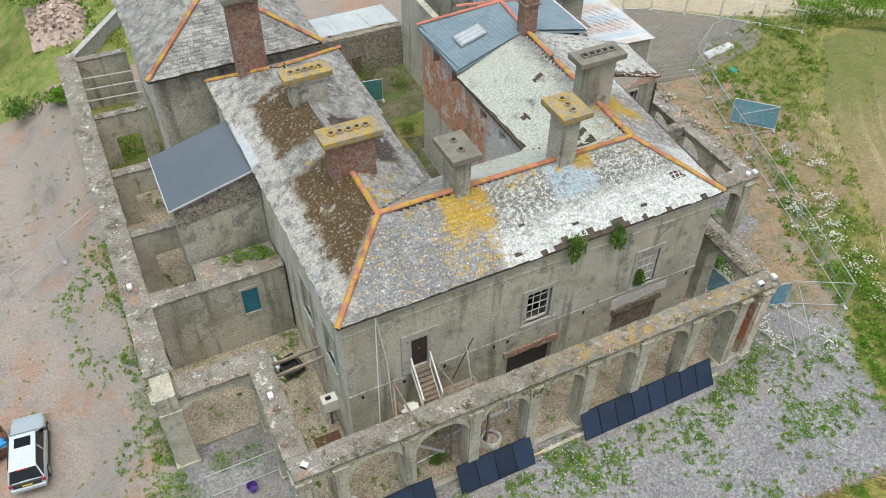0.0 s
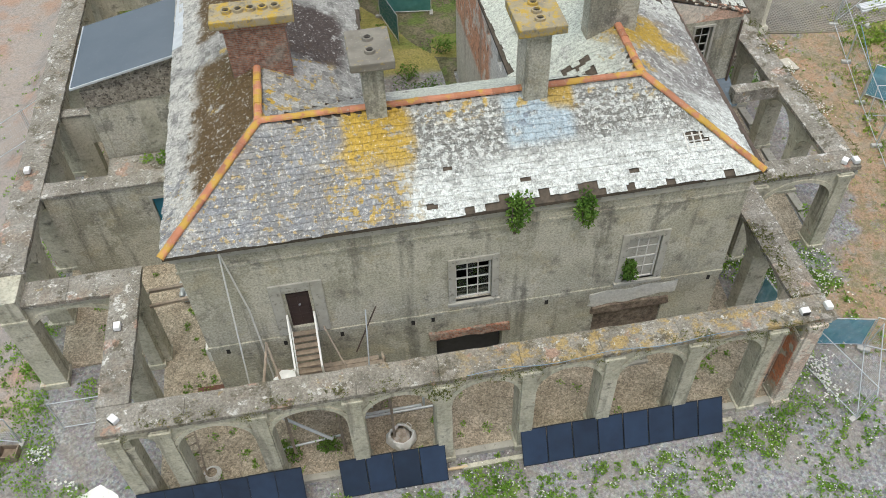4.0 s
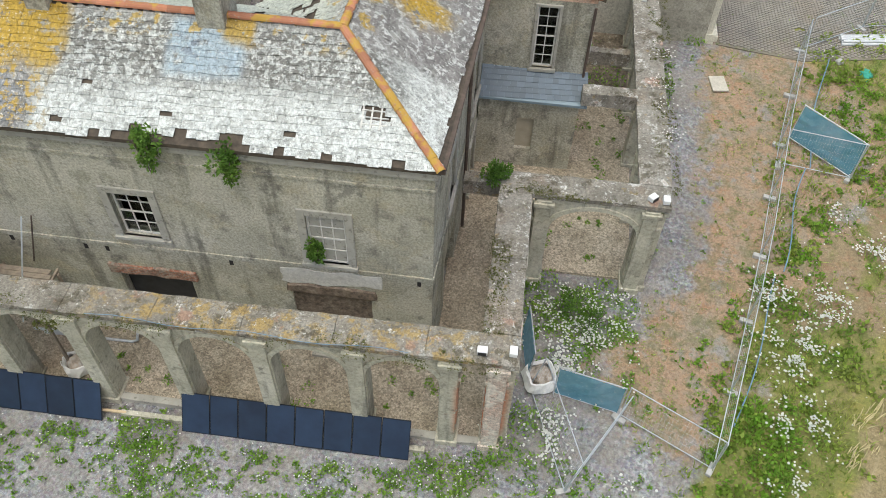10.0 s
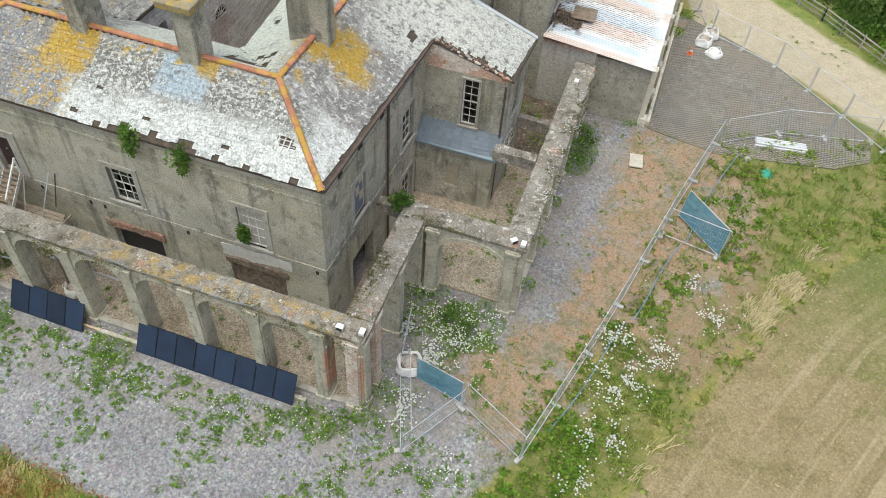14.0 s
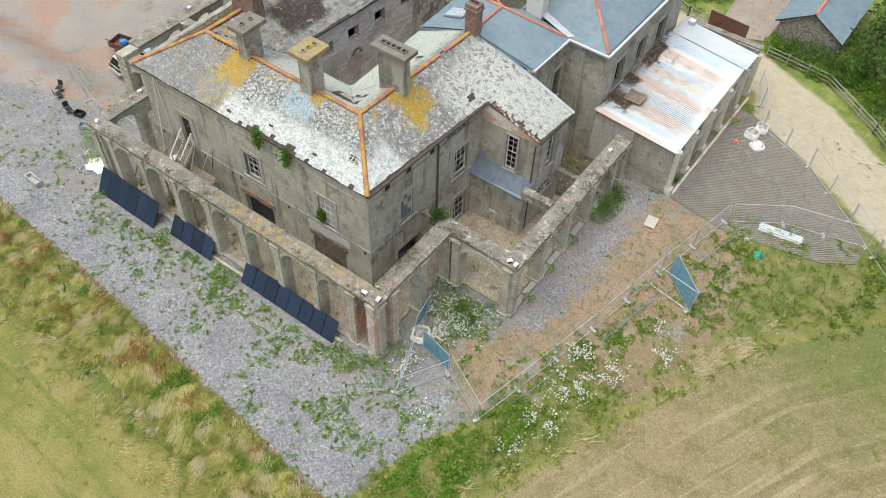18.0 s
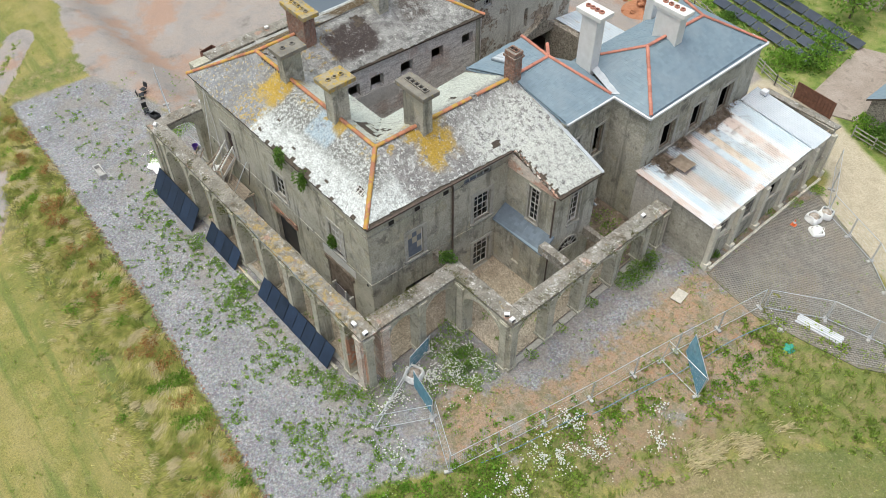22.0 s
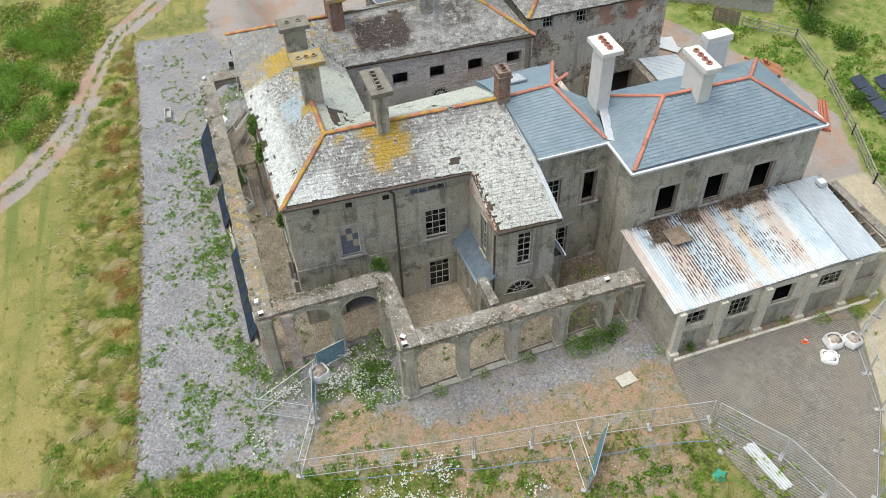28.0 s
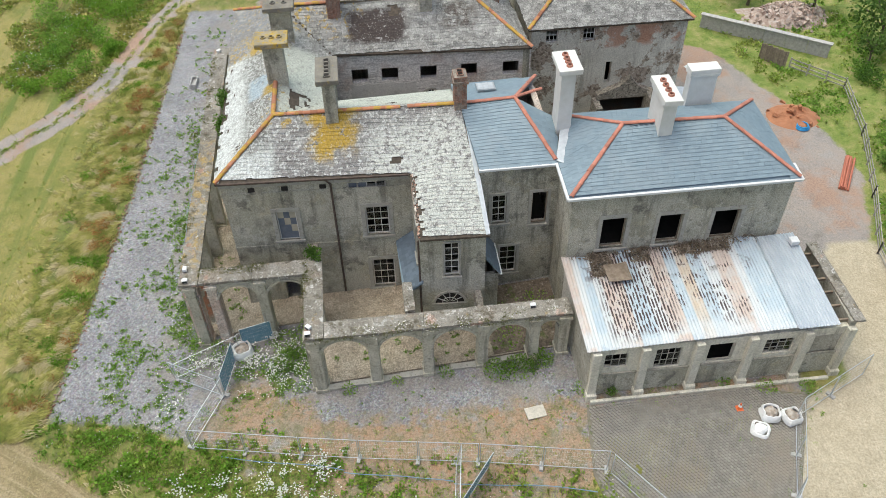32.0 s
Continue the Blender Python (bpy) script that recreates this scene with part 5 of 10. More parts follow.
def chimney(cx, cy, w, d, z0, z1, cw, cd, mat, cap_mat, label, pots, square=False, along="x", necks=None, raised=0.0):
    c = thing("chimney", label, "chimney", (cx, cy, z0))
    h = z1 - z0
    b = block((-w / 2, -d / 2, 0), (w / 2, d / 2, h - 0.45))
    part("shaft", b, mat, c)
    part("neck", block((-w / 2 - 0.1, -d / 2 - 0.1, h - 0.5), (w / 2 + 0.1, d / 2 + 0.1, h - 0.32), 0.03), necks or mat, c)
    cap = block((-cw / 2, -cd / 2, h - 0.33), (cw / 2, cd / 2, h), 0.05)
    for v in cap.verts:
        v.co += 0.025 * noise.noise_vector(v.co * 2 + Vector((cx, cy, 0)))
    cap_ob = part("cap", cap, cap_mat, c)
    for i in range(pots):
        t = (i - (pots - 1) / 2) * (max(cw, cd) * 0.72 / pots)
        x, y = (t, 0) if along == "x" else (0, t)
        bm = bmesh.new()
        if square:
            q = 0.17
            for s in (-1, 1):
                solid(bm, (x - q, y + s * q - 0.03, h - 0.02), (x + q, y + s * q + 0.03, h + 0.1))
                solid(bm, (x + s * q - 0.03, y - q + 0.03, h - 0.02), (x + s * q + 0.03, y + q - 0.03, h + 0.1))
            part("flue", bm, cap_mat, cap_ob)
        else:
            n = 14
            ring = [[bm.verts.new((x + rr * math.cos(k * 2 * math.pi / n), y + rr * math.sin(k * 2 * math.pi / n), zz)) for k in range(n)] for rr, zz in ((0.2, h - 0.02), (0.18, h + 0.1 + raised), (0.12, h + 0.1 + raised), (0.12, h - 0.02))]
            for p, q in zip(ring, ring[1:]):
                for k in range(n):
                    bm.faces.new((p[k], p[(k + 1) % n], q[(k + 1) % n], q[k]))
            part("pot", bm, m_pot if raised else cap_mat, cap_ob)
        # no real hole: a near-black plate paints the shade inside the flue
        part("flue_mouth", block((x - 0.13, y - 0.13, h - 0.01), (x + 0.13, y + 0.13, h + 0.015)), m_painted_dark, cap_ob)
    return c


chimney(12.95, 3.7, 0.85, 1.25, 12.5, 16.3, 1.65, 2.05, m_render, m_capy, "rendered chimney with a cap of orange lichen", 3, along="y")
chimney(16.9, 7.05, 1.95, 0.75, 12.3, 16.25, 2.75, 1.35, m_render, m_capg, "grey rendered chimney with five square flues", 5, True)
chimney(7.3, 3.9, 0.72, 1.45, 12.4, 15.65, 1.5, 2.1, m_render, m_capg, "grey rendered chimney with a flat lichened cap", 2, along="y")
chimney(3.4, 7.45, 2.2, 0.95, 12.3, 15.4, 3.0, 1.35, m_brick, m_capy, "red brick chimney with a cap of yellow lichen", 5)
chimney(3.5, 14.15, 1.95, 0.9, 12.3, 14.8, 2.7, 1.2, m_render, m_capy, "grey chimney with yellow lichened cap and clay pots", 5)
chimney(1.8, 19.4, 1.7, 1.0, 11.2, 17.2, 2.2, 1.5, m_brick, m_capg, "tall red brick chimney above the rear hip", 2)
chimney(18.95, 21.0, 1.35, 0.85, 11.9, 16.8, 2.2, 1.4, m_white, m_white, "tall cream chimney with four clay pots", 4, raised=0.02)
chimney(21.7, 26.15, 2.0, 0.8, 12.6, 16.25, 2.7, 1.1, m_white, m_white, "broad cream chimney with four clay pots", 4, raised=0.02)
chimney(17.8, 30.0, 0.7, 1.7, 11.5, 14.9, 0.9, 1.9, m_white, m_white, "plain cream chimney on the rear block", 0)
chimney(17.5, 14.9, 0.9, 0.75, 12.6, 15.6, 0.98, 0.83, m_brick, m_brick, "slim red brick chimney with open flues", 2, True)

# ---- the arcade round the house ----
arc = thing("arcade", "ruined rendered arcade with a broad lichened coping", "arcade")
ZB = 6.06


def rough_block(lo, hi, step=0.28, amp=0.035, bevel=0.05):
    """A weathered block whose long faces are uneven."""
    bm = bmesh.new()
    n = [max(1, round((hi[i] - lo[i]) / step)) for i in range(3)]
    idx = {}

    def v(i, j, k):
        if (i, j, k) not in idx:
            p = Vector((lo[0] + (hi[0] - lo[0]) * i / n[0], lo[1] + (hi[1] - lo[1]) * j / n[1], lo[2] + (hi[2] - lo[2]) * k / n[2]))
            q = p + amp * noise.noise_vector(p * 1.7) + amp * 0.7 * noise.noise_vector(p * 5.0)
            edge = sum((i in (0, n[0]), j in (0, n[1]), k in (0, n[2])))
            if edge >= 2 and k == n[2]:
                q.z -= bevel
            idx[i, j, k] = bm.verts.new(q)
        return idx[i, j, k]

    for i in range(n[0]):
        for j in range(n[1]):
            bm.faces.new((v(i, j, n[2]), v(i + 1, j, n[2]), v(i + 1, j + 1, n[2]), v(i, j + 1, n[2])))
            bm.faces.new((v(i, j, 0), v(i, j + 1, 0), v(i + 1, j + 1, 0), v(i + 1, j, 0)))
    for i in range(n[0]):
        for k in range(n[2]):
            bm.faces.new((v(i, 0, k), v(i + 1, 0, k), v(i + 1, 0, k + 1), v(i, 0, k + 1)))
            bm.faces.new((v(i, n[1], k), v(i, n[1], k + 1), v(i + 1, n[1], k + 1), v(i + 1, n[1], k)))
    for j in range(n[1]):
        for k in range(n[2]):
            bm.faces.new((v(0, j, k), v(0, j, k + 1), v(0, j + 1, k + 1), v(0, j + 1, k)))
            bm.faces.new((v(n[0], j, k), v(n[0], j + 1, k), v(n[0], j + 1, k + 1), v(n[0], j, k + 1)))
    return bm


def coping(lo, hi, top=ZB, thick=0.24, pieces=3.1):
    """Coping slabs along a stretch, each one a part."""
    ax = 0 if hi[0] - lo[0] > hi[1] - lo[1] else 1
    L = hi[ax] - lo[ax]
    n = max(1, round(L / pieces))
    for i in range(n):
        a, b = list(lo), list(hi)
        a[ax], b[ax] = lo[ax] + L * i / n + 0.008, lo[ax] + L * (i + 1) / n - 0.008
        part("coping", rough_block((*a, top - thick), (*b, top)), m_cope, arc)


def pier(fm, u, w, d0, d1, z0, zc, pil=True, mat=None):
    mat = mat or m_pier
    p = placed(part("pier", block((u - w / 2, d0, z0), (u + w / 2, d1, zc), 0.02), mat, arc), fm)
    if pil:
        part("pilaster", block((u - 0.29, d0 - 0.13, z0), (u + 0.29, d0, zc - 0.1), 0.015), mat, p)
        part("capital", block((u - 0.4, d0 - 0.2, zc - 0.42), (u + 0.4, d0 + 0.02, zc - 0.2), 0.03), mat, p)
    part("plinth", block((u - w / 2 - 0.08, d0 - 0.2, z0 - 0.3), (u + w / 2 + 0.08, d1 + 0.05, z0 + 0.35), 0.03), mat, p)
    for s in (-1, 1):
        part("impost", block((u + s * w / 2 - 0.07, d0 - 0.05, zc - 1.3), (u + s * w / 2 + 0.07, d1 + 0.05, zc - 1.14), 0.02), mat, p)


def arch(fm, a, b, d0, d1, zs, zc, zt):
    """The spandrel wall over one opening with its moulded arch."""
    n = 16
    mid, h = (a + b) / 2, (b - a) / 2
    bm = bmesh.new()
    cur = [(mid - h * math.cos(math.pi * k / n), zs + (zc - zs) * math.sin(math.pi * k / n)) for k in range(n + 1)]
    f = [bm.verts.new((u, d0, z)) for u, z in cur]
    g = [bm.verts.new((u, d1, z)) for u, z in cur]
    ft = [bm.verts.new((u, d0, zt)) for u, z in cur]
    gt = [bm.verts.new((u, d1, zt)) for u, z in cur]
    for k in range(n):
        bm.faces.new((f[k], f[k + 1], ft[k + 1], ft[k]))
        bm.faces.new((g[k + 1], g[k], gt[k], gt[k + 1]))
        bm.faces.new((f[k + 1], f[k], g[k], g[k + 1]))
        bm.faces.new((ft[k], ft[k + 1], gt[k + 1], gt[k]))
    bm.faces.new((f[0], ft[0], gt[0], g[0])), bm.faces.new((f[n], g[n], gt[n], ft[n]))
    ar = placed(part("spandrel", bm, m_pier, arc), fm)
    bm = bmesh.new()
    ring = []
    for r0, dd in ((1.0, d0 - 0.06), (1.14, d0 - 0.06), (1.14, d0 + 0.01), (1.0, d0 + 0.01)):
        ring.append([bm.verts.new((mid - h * r0 * math.cos(math.pi * k / n), dd, min(zt - 0.02, zs + (zc - zs) * r0 * math.sin(math.pi * k / n)))) for k in range(n + 1)])
    for p, q in zip(ring, ring[1:] + ring[:1]):
        for k in range(n):
            bm.faces.new((p[k], p[k + 1], q[k + 1], q[k]))
    bmesh.ops.recalc_face_normals(bm, faces=bm.faces[:])
    part("arch_moulding", bm, m_pier, ar)


def run(p0, p1, us, d0=0.04, d1=0.86, w=0.66, top=ZB, spring=None, gaps=(), pil=True, brick=()):
    fm = wall_frame(p0, p1)
    zt = top - 0.24
    for n, u in enumerate(us):
        q = fm @ Vector((u, 0.3, 0))
        pier(fm, u, w, d0, d1, gz(q.x, q.y) - 0.1, zt, pil, m_brickwall if n in brick else m_pier)
    for n, (a, b) in enumerate(zip(us, us[1:])):
        if n in gaps:
            continue
        a, b = a + w / 2, b - w / 2
        zc = zt - 0.42
        arch(fm, a, b, d0, d1, max(zc - (b - a) / 2, zc - 1.3), zc, zt)


# south front, east return, south-facing arch, east front, and the west side
run((-4.0, -3.2), (23.5, -3.2), [0.35, 2.1, 5.5, 8.95, 12.3, 15.6, 18.85, 22.15, 25.35, 26.95], gaps=(8,), brick=(9,))
run((23.45, -3.2), (23.45, 4.4), [0.45, 1.75, 4.75, 7.9], brick=(1,), gaps=(0,))
run((23.3, 4.4), (28.65, 4.4), [0.75, 4.85])
run((28.65, 4.4), (28.75, 20.0), [0.45, 3.85, 7.1, 10.4, 13.5, 15.3], gaps=())
run((-8.6, 3.4), (-3.2, 3.4), [0.5, 4.9])
run((-3.95, 4.4), (-3.95, -3.2), [0.5, 3.6, 7.2])
WTOP = 6.7
run((-8.6, 36.0), (-8.6, 3.4), [0.4 + 3.2 * i for i in range(11)], top=WTOP, d1=1.0, w=0.9)
coping((-4.05, -3.3), (23.6, -2.1))
coping((22.3, -2.08), (23.55, 4.35))
coping((22.3, 4.36), (28.8, 5.5))
coping((27.6, 5.52), (28.85, 20.05))
coping((-4.1, -2.08), (-2.95, 3.3))
coping((-8.75, 3.3), (-2.95, 4.6))
coping((-8.75, 4.62), (-7.45, 36.2), WTOP, pieces=3.4)
# short cross walls from the arcade to the house
for a, b, z in (((20.9, 4.75), (22.3, 5.3), 6.0), ((25.3, 10.3), (27.6, 10.9), 6.3), ((25.4, 14.7), (27.6, 15.1), 5.2)):
    part("cross_beam", rough_block((*a, z - 0.75), (*b, z), 0.3, 0.05), m_cope, arc)
# a low sill kerb between the piers
for lo, hi in (((-3.9, -3.25), (23.3, -2.95)), ((28.35, 5.0), (28.75, 17.5))):
    ax = 0 if hi[0] - lo[0] > 1 else 1
    n = 8
    for i in range(n):
        a, b = list(lo), list(hi)
        a[ax], b[ax] = lo[ax] + (hi[ax] - lo[ax]) * i / n, lo[ax] + (hi[ax] - lo[ax]) * (i + 1) / n
        z = gz(*a)
        part("kerb_stone", rough_block((*a, z - 0.2), (*b, z + 0.28), 0.5, 0.03), m_stone, arc)

m_bracket = Mat("white_plastic", 0.5).base(5, (0.7, 0.7, 0.7), (0.8, 0.8, 0.8)).done()


def floodlight(x, y, z, rz):
    f = thing("floodlight", "white floodlight fixed on the lichened coping", "floodlight", (x, y, z), rz, "floodlights on the coping")
    part("bracket", block((-0.06, -0.1, 0), (0.06, 0.1, 0.05)), m_bracket, f)
    part("housing", block((-0.17, -0.13, 0.05), (0.17, 0.13, 0.25), 0.03), m_bracket, f)
    part("lens", block((-0.14, -0.15, 0.07), (0.14, -0.131, 0.22)), m_black, f)
    return f


for x, y, z, r in ((22.35, -2.95, ZB, 0), (23.35, -2.85, ZB, 90), (28.05, 4.65, ZB, 45), (28.55, 4.6, ZB, 90), (-3.35, -2.8, ZB, -45), (-3.6, 1.4, ZB, -90), (-7.9, 3.9, ZB, -90), (-8.2, 10.7, WTOP, -90), (28.1, 17.8, ZB, 90)):
    floodlight(x, y, z, r)

# ---- the long lean-to ----
m_demo_brown = Mat("rotten_debris", 1.0).base(3, (0.10, 0.075, 0.05), (0.20, 0.155, 0.11), (0.34, 0.30, 0.25)).speckle(7, 0.5, 1.6).done(1.0, 12, 0.08)
shed = thing("lean_to", "long rendered lean-to with rusty corrugated iron roof", "outbuilding")
sp = Mat("lean_to_render", 0.95).base(0.8, (0.27, 0.255, 0.21), (0.37, 0.35, 0.29), (0.44, 0.42, 0.36)).layer(3, (0.17, 0.16, 0.13), 0.54, 0.7, 0.7)
m_shed = sp.streak(1.5, (0.17, 0.16, 0.13), 0.54, 0.68, 0.6).speckle(8, 0.75, 1.25).done(0.4, 16)
m_cream = Mat("cream_render", 0.93).base(0.9, (0.56, 0.535, 0.435), (0.68, 0.65, 0.555)).streak(1.6, (0.22, 0.205, 0.16), 0.54, 0.68, 0.6).speckle(8, 0.8, 1.2).done(0.3, 16)
ci = Mat("corrugated_iron", 0.5, 0.15)
band = ci.nt.nodes.new("ShaderNodeMapping")
band.inputs["Scale"].default_value = (0.03, 1.0, 0.0)
ci.nt.links.new(ci.pos, band.inputs[0])
PALE, BLUE, PINK, BUFF = (0.62, 0.64, 0.65), (0.47, 0.55, 0.61), (0.57, 0.48, 0.43), (0.58, 0.49, 0.40)
stripes = [(20.0, PINK), (20.5, PALE), (20.9, BLUE), (21.5, PALE), (21.9, PINK), (23.2, BLUE), (24.3, PALE), (25.0, PINK), (26.0, BLUE), (26.7, BUFF), (27.4, BLUE), (28.2, PALE), (28.9, PINK), (30.0, PALE), (30.5, BLUE), (31.3, PALE)]
wy_ = math_node(ci.nt, "MULTIPLY_ADD", noise_tex(ci.nt, band.outputs[0], 2.5, 3, 0.6), 0.5, ci.y)
stops = []
for k, (yy, c) in enumerate(stripes):
    nxt = stripes[k + 1][0] if k + 1 < len(stripes) else 32.2
    stops += [((yy + 0.3 - 20) / 13, c), ((nxt + 0.2 - 20) / 13, c)]
ci.col = ramp(ci.nt, math_node(ci.nt, "DIVIDE", math_node(ci.nt, "SUBTRACT", wy_, 20.0), 13.0), stops[:30])
ci.layer(1.4, (0.60, 0.62, 0.63), 0.48, 0.6, 0.35)
ci.layer(0.7, (0.62, 0.64, 0.65), 0.35, 0.5, 0.7, ci.near("x", 31.0, 33, 0.5, 0.8, 0.8))
mp = ci.nt.nodes.new("ShaderNodeMapping")
mp.inputs["Scale"].default_value = (2.4, 5.2, 1.0)
ci.nt.links.new(ci.pos, mp.inputs[0])
st = smooth(ci.nt, noise_tex(ci.nt, mp.outputs[0], 1.0, 4, 0.6), 0.45, 0.48)
wave = math_node(ci.nt, "SINE", math_node(ci.nt, "MULTIPLY", math_node(ci.nt, "SUBTRACT", ci.y, 20.15), 2 * math.pi / 0.1911))
st = math_node(ci.nt, "MULTIPLY", st, smooth(ci.nt, wave, 0.7, 0.25))
rustzone = ci.both(ci.near("y", 21.6, 25.6, 0.5, 1.0, 0.5), ci.near("x", 24, 31.6, 0.4, 1.2, 0.5))
fewer = ci.both(ci.both(ci.near("y", 25.0, 30.6, 0.8, 1.0, 0.5), ci.near("x", 24, 31.0, 0.8, 1.6, 0.5)), smooth(ci.nt, noise_tex(ci.nt, ci.pos, 0.9, 5, 0.7), 0.48, 0.56))
rustzone = math_node(ci.nt, "MAXIMUM", rustzone, fewer)
ci.col = mix(ci.nt, math_node(ci.nt, "MULTIPLY", st, rustzone), ci.col, (0.06, 0.036, 0.034))
ci.layer(1.2, (0.10, 0.06, 0.045), 0.56, 0.64, 0.9, ci.both(ci.near("x", 24, 27.6, 0.6, 1.0), ci.near("y", 21, 31, 0.8)))
m_iron = ci.done()
m_iron_new = Mat("newer_corrugated_iron", 0.45, 0.3).base(0.7, (0.42, 0.47, 0.52), (0.52, 0.56, 0.60)).done()


def corrugated(name, a, b, c, d, pitch, amp, mat, parent):
    """A wavy sheet: a to b is the low edge, d to c the high edge; waves run up the slope."""
    a, b, c, d = map(Vector, (a, b, c, d))
    n = int((b - a).length / pitch * 6)
    bm = bmesh.new()
    rows = []
    for t in (0.0, 0.35, 0.7, 1.0):
        p, q = a.lerp(d, t), b.lerp(c, t)
        rows.append([bm.verts.new(p.lerp(q, i / n) + Vector((0, 0, amp * math.sin(i * math.pi / 3)))) for i in range(n + 1)])
    for p, q in zip(rows, rows[1:]):
        for i in range(n):
            bm.faces.new((p[i], p[i + 1], q[i + 1], q[i]))
    r = bmesh.ops.extrude_face_region(bm, geom=bm.faces[:])
    for v in r["geom"]:
        if isinstance(v, bmesh.types.BMVert):
            v.co.z -= 0.012
    bmesh.ops.recalc_face_normals(bm, faces=bm.faces[:])
    return part(name, bm, mat, parent)


SW = wall_frame((32.1, 20.3), (32.2, 35.5))
sh = [(0.85, 2.2, 4.75, 5.95), (3.8, 5.3, 4.3, 6.0), (6.9, 8.4, 4.3, 5.95), (10.2, 11.9, 4.6, 5.85), (13.1, 14.7, 3.9, 5.8)]
part("front_wall", wall_mesh((32.1, 20.3), (32.2, 35.5), 0.3, gz, 6.42, sh), m_cream, shed)
part("end_wall", wall_mesh((28.7, 20.3), (32.1, 20.3), 0.3, gz, 6.45), m_shed, shed)
part("end_wall", wall_mesh((25.4, 20.35), (28.7, 20.3), 0.3, gz, 6.75), m_brickwall, shed)
part("parapet", wall_mesh((32.2, 35.5), (25.9, 35.8), 0.35, gz, 6.8), m_shed, shed)
# near-black floor: the shade inside the lean-to is in its colour
part("inner_floor", block((25.8, 20.7, 3.0), (31.7, 35.2, 3.15)), m_painted_dark, shed)
for k, u in enumerate((0.3, 3.1, 6.2, 9.3, 12.5, 15.0)):
    pb = placed(part("buttress", block((u - 0.24, -0.32, 1.6), (u + 0.24, 0.0, 6.4), 0.03), m_cream, shed), SW)
    part("buttress_foot", block((u - 0.3, -0.5, 1.8), (u + 0.3, 0.0, 2.8), 0.04), m_cream, pb)
for u0, u1 in zip((0.54, 3.34, 6.44, 9.54, 12.74), (2.86, 5.96, 9.06, 12.26, 14.76)):
    placed(part("wall_panel", block((u0, -0.03, 2.4), (u1, 0.0, 4.1)), m_render, shed), SW)
    placed(part("sill_band", block((u0, -0.1, 4.15), (u1, 0.0, 4.3), 0.02), m_shed, shed), SW)
for (a, b, c, d), (co, ro, kd) in zip(sh, ((3, 2, "sash"), (4, 3, "sash"), (1, 1, "open"), (4, 3, "sash"), (1, 1, "blind"))):
    bm, bars = bmesh.new(), []
    if kd == "sash":
        bm = ring_frame(a, b, c, d, 0.06, 0.1, 0.16)
        for i in range(1, co):
            x = a + (b - a) * i / co
            bars.append(((x - 0.02, 0.105, c + 0.06), (x + 0.02, 0.15, d - 0.06)))
        for j in range(1, ro):
            z = c + (d - c) * j / ro
            bars.append(((a + 0.06, 0.108, z - 0.02), (b - 0.06, 0.148, z + 0.02)))
    elif kd == "blind":
        solid(bm, (a, 0.06, c), (b, 0.12, d))
    else:
        solid(bm, (a, 0.1, c), (b, 0.16, c + 0.08))
    wn_ = placed(part("window", bm, m_shed if kd == "blind" else m_stone, shed), SW)
    for lo, hi in bars:
        part("glazing_bar", block(lo, hi), m_stone, wn_)
    if kd == "sash":
        for i in range(co):
            for j in range(ro):
                if (i * 3 + j * 5) % 4:
                    pn = part("pane", block((a + (b - a) * i / co, 0.12, c + (d - c) * j / ro), (a + (b - a) * (i + 1) / co, 0.126, c + (d - c) * (j + 1) / ro)), m_glass, wn_)
                    pn.visible_shadow = False
placed(part("kerb", block((0.2, -0.72, 1.8), (14.6, -0.51, 2.56), 0.05), m_cream, shed), SW)
for i in range(7):
    y = 20.0 + i * 1.72
    za, zc = 6.58 + 0.042 * i, 7.16 + 0.06 * i
    corrugated("roof_sheet", (32.25, y, za), (32.27, y + 1.74, za + 0.03), (25.6, y + 1.74, zc + 0.04), (25.35, y, zc), 0.19, 0.032, m_iron, shed)
corrugated("roof_sheet", (32.4, 32.0, 6.9), (32.42, 34.4, 6.94), (25.7, 34.3, 7.72), (25.7, 32.0, 7.66), 0.19, 0.035, m_iron_new, shed)
for i in range(6):
    bm = bmesh.new()
    x = 26.6 + i * 1.05
    beam(bm, (x, 34.2, 6.6), (x, 35.5, 6.6), 0.12, 0.16)
    part("joist", bm, m_wood, shed)
part("parapet_cap", rough_block((25.9, 35.3, 6.8), (32.3, 35.95, 6.98)), m_cope, shed)
part("gully_box", block((26.3, 33.7, 7.7), (26.8, 34.2, 8.0), 0.02), m_bracket, shed)
part("loose_slab", rough_block((26.5, 22.3, 7.33), (27.9, 23.7, 7.42), 0.3, 0.04), m_wood, shed, "flat weathered board lying on the iron")


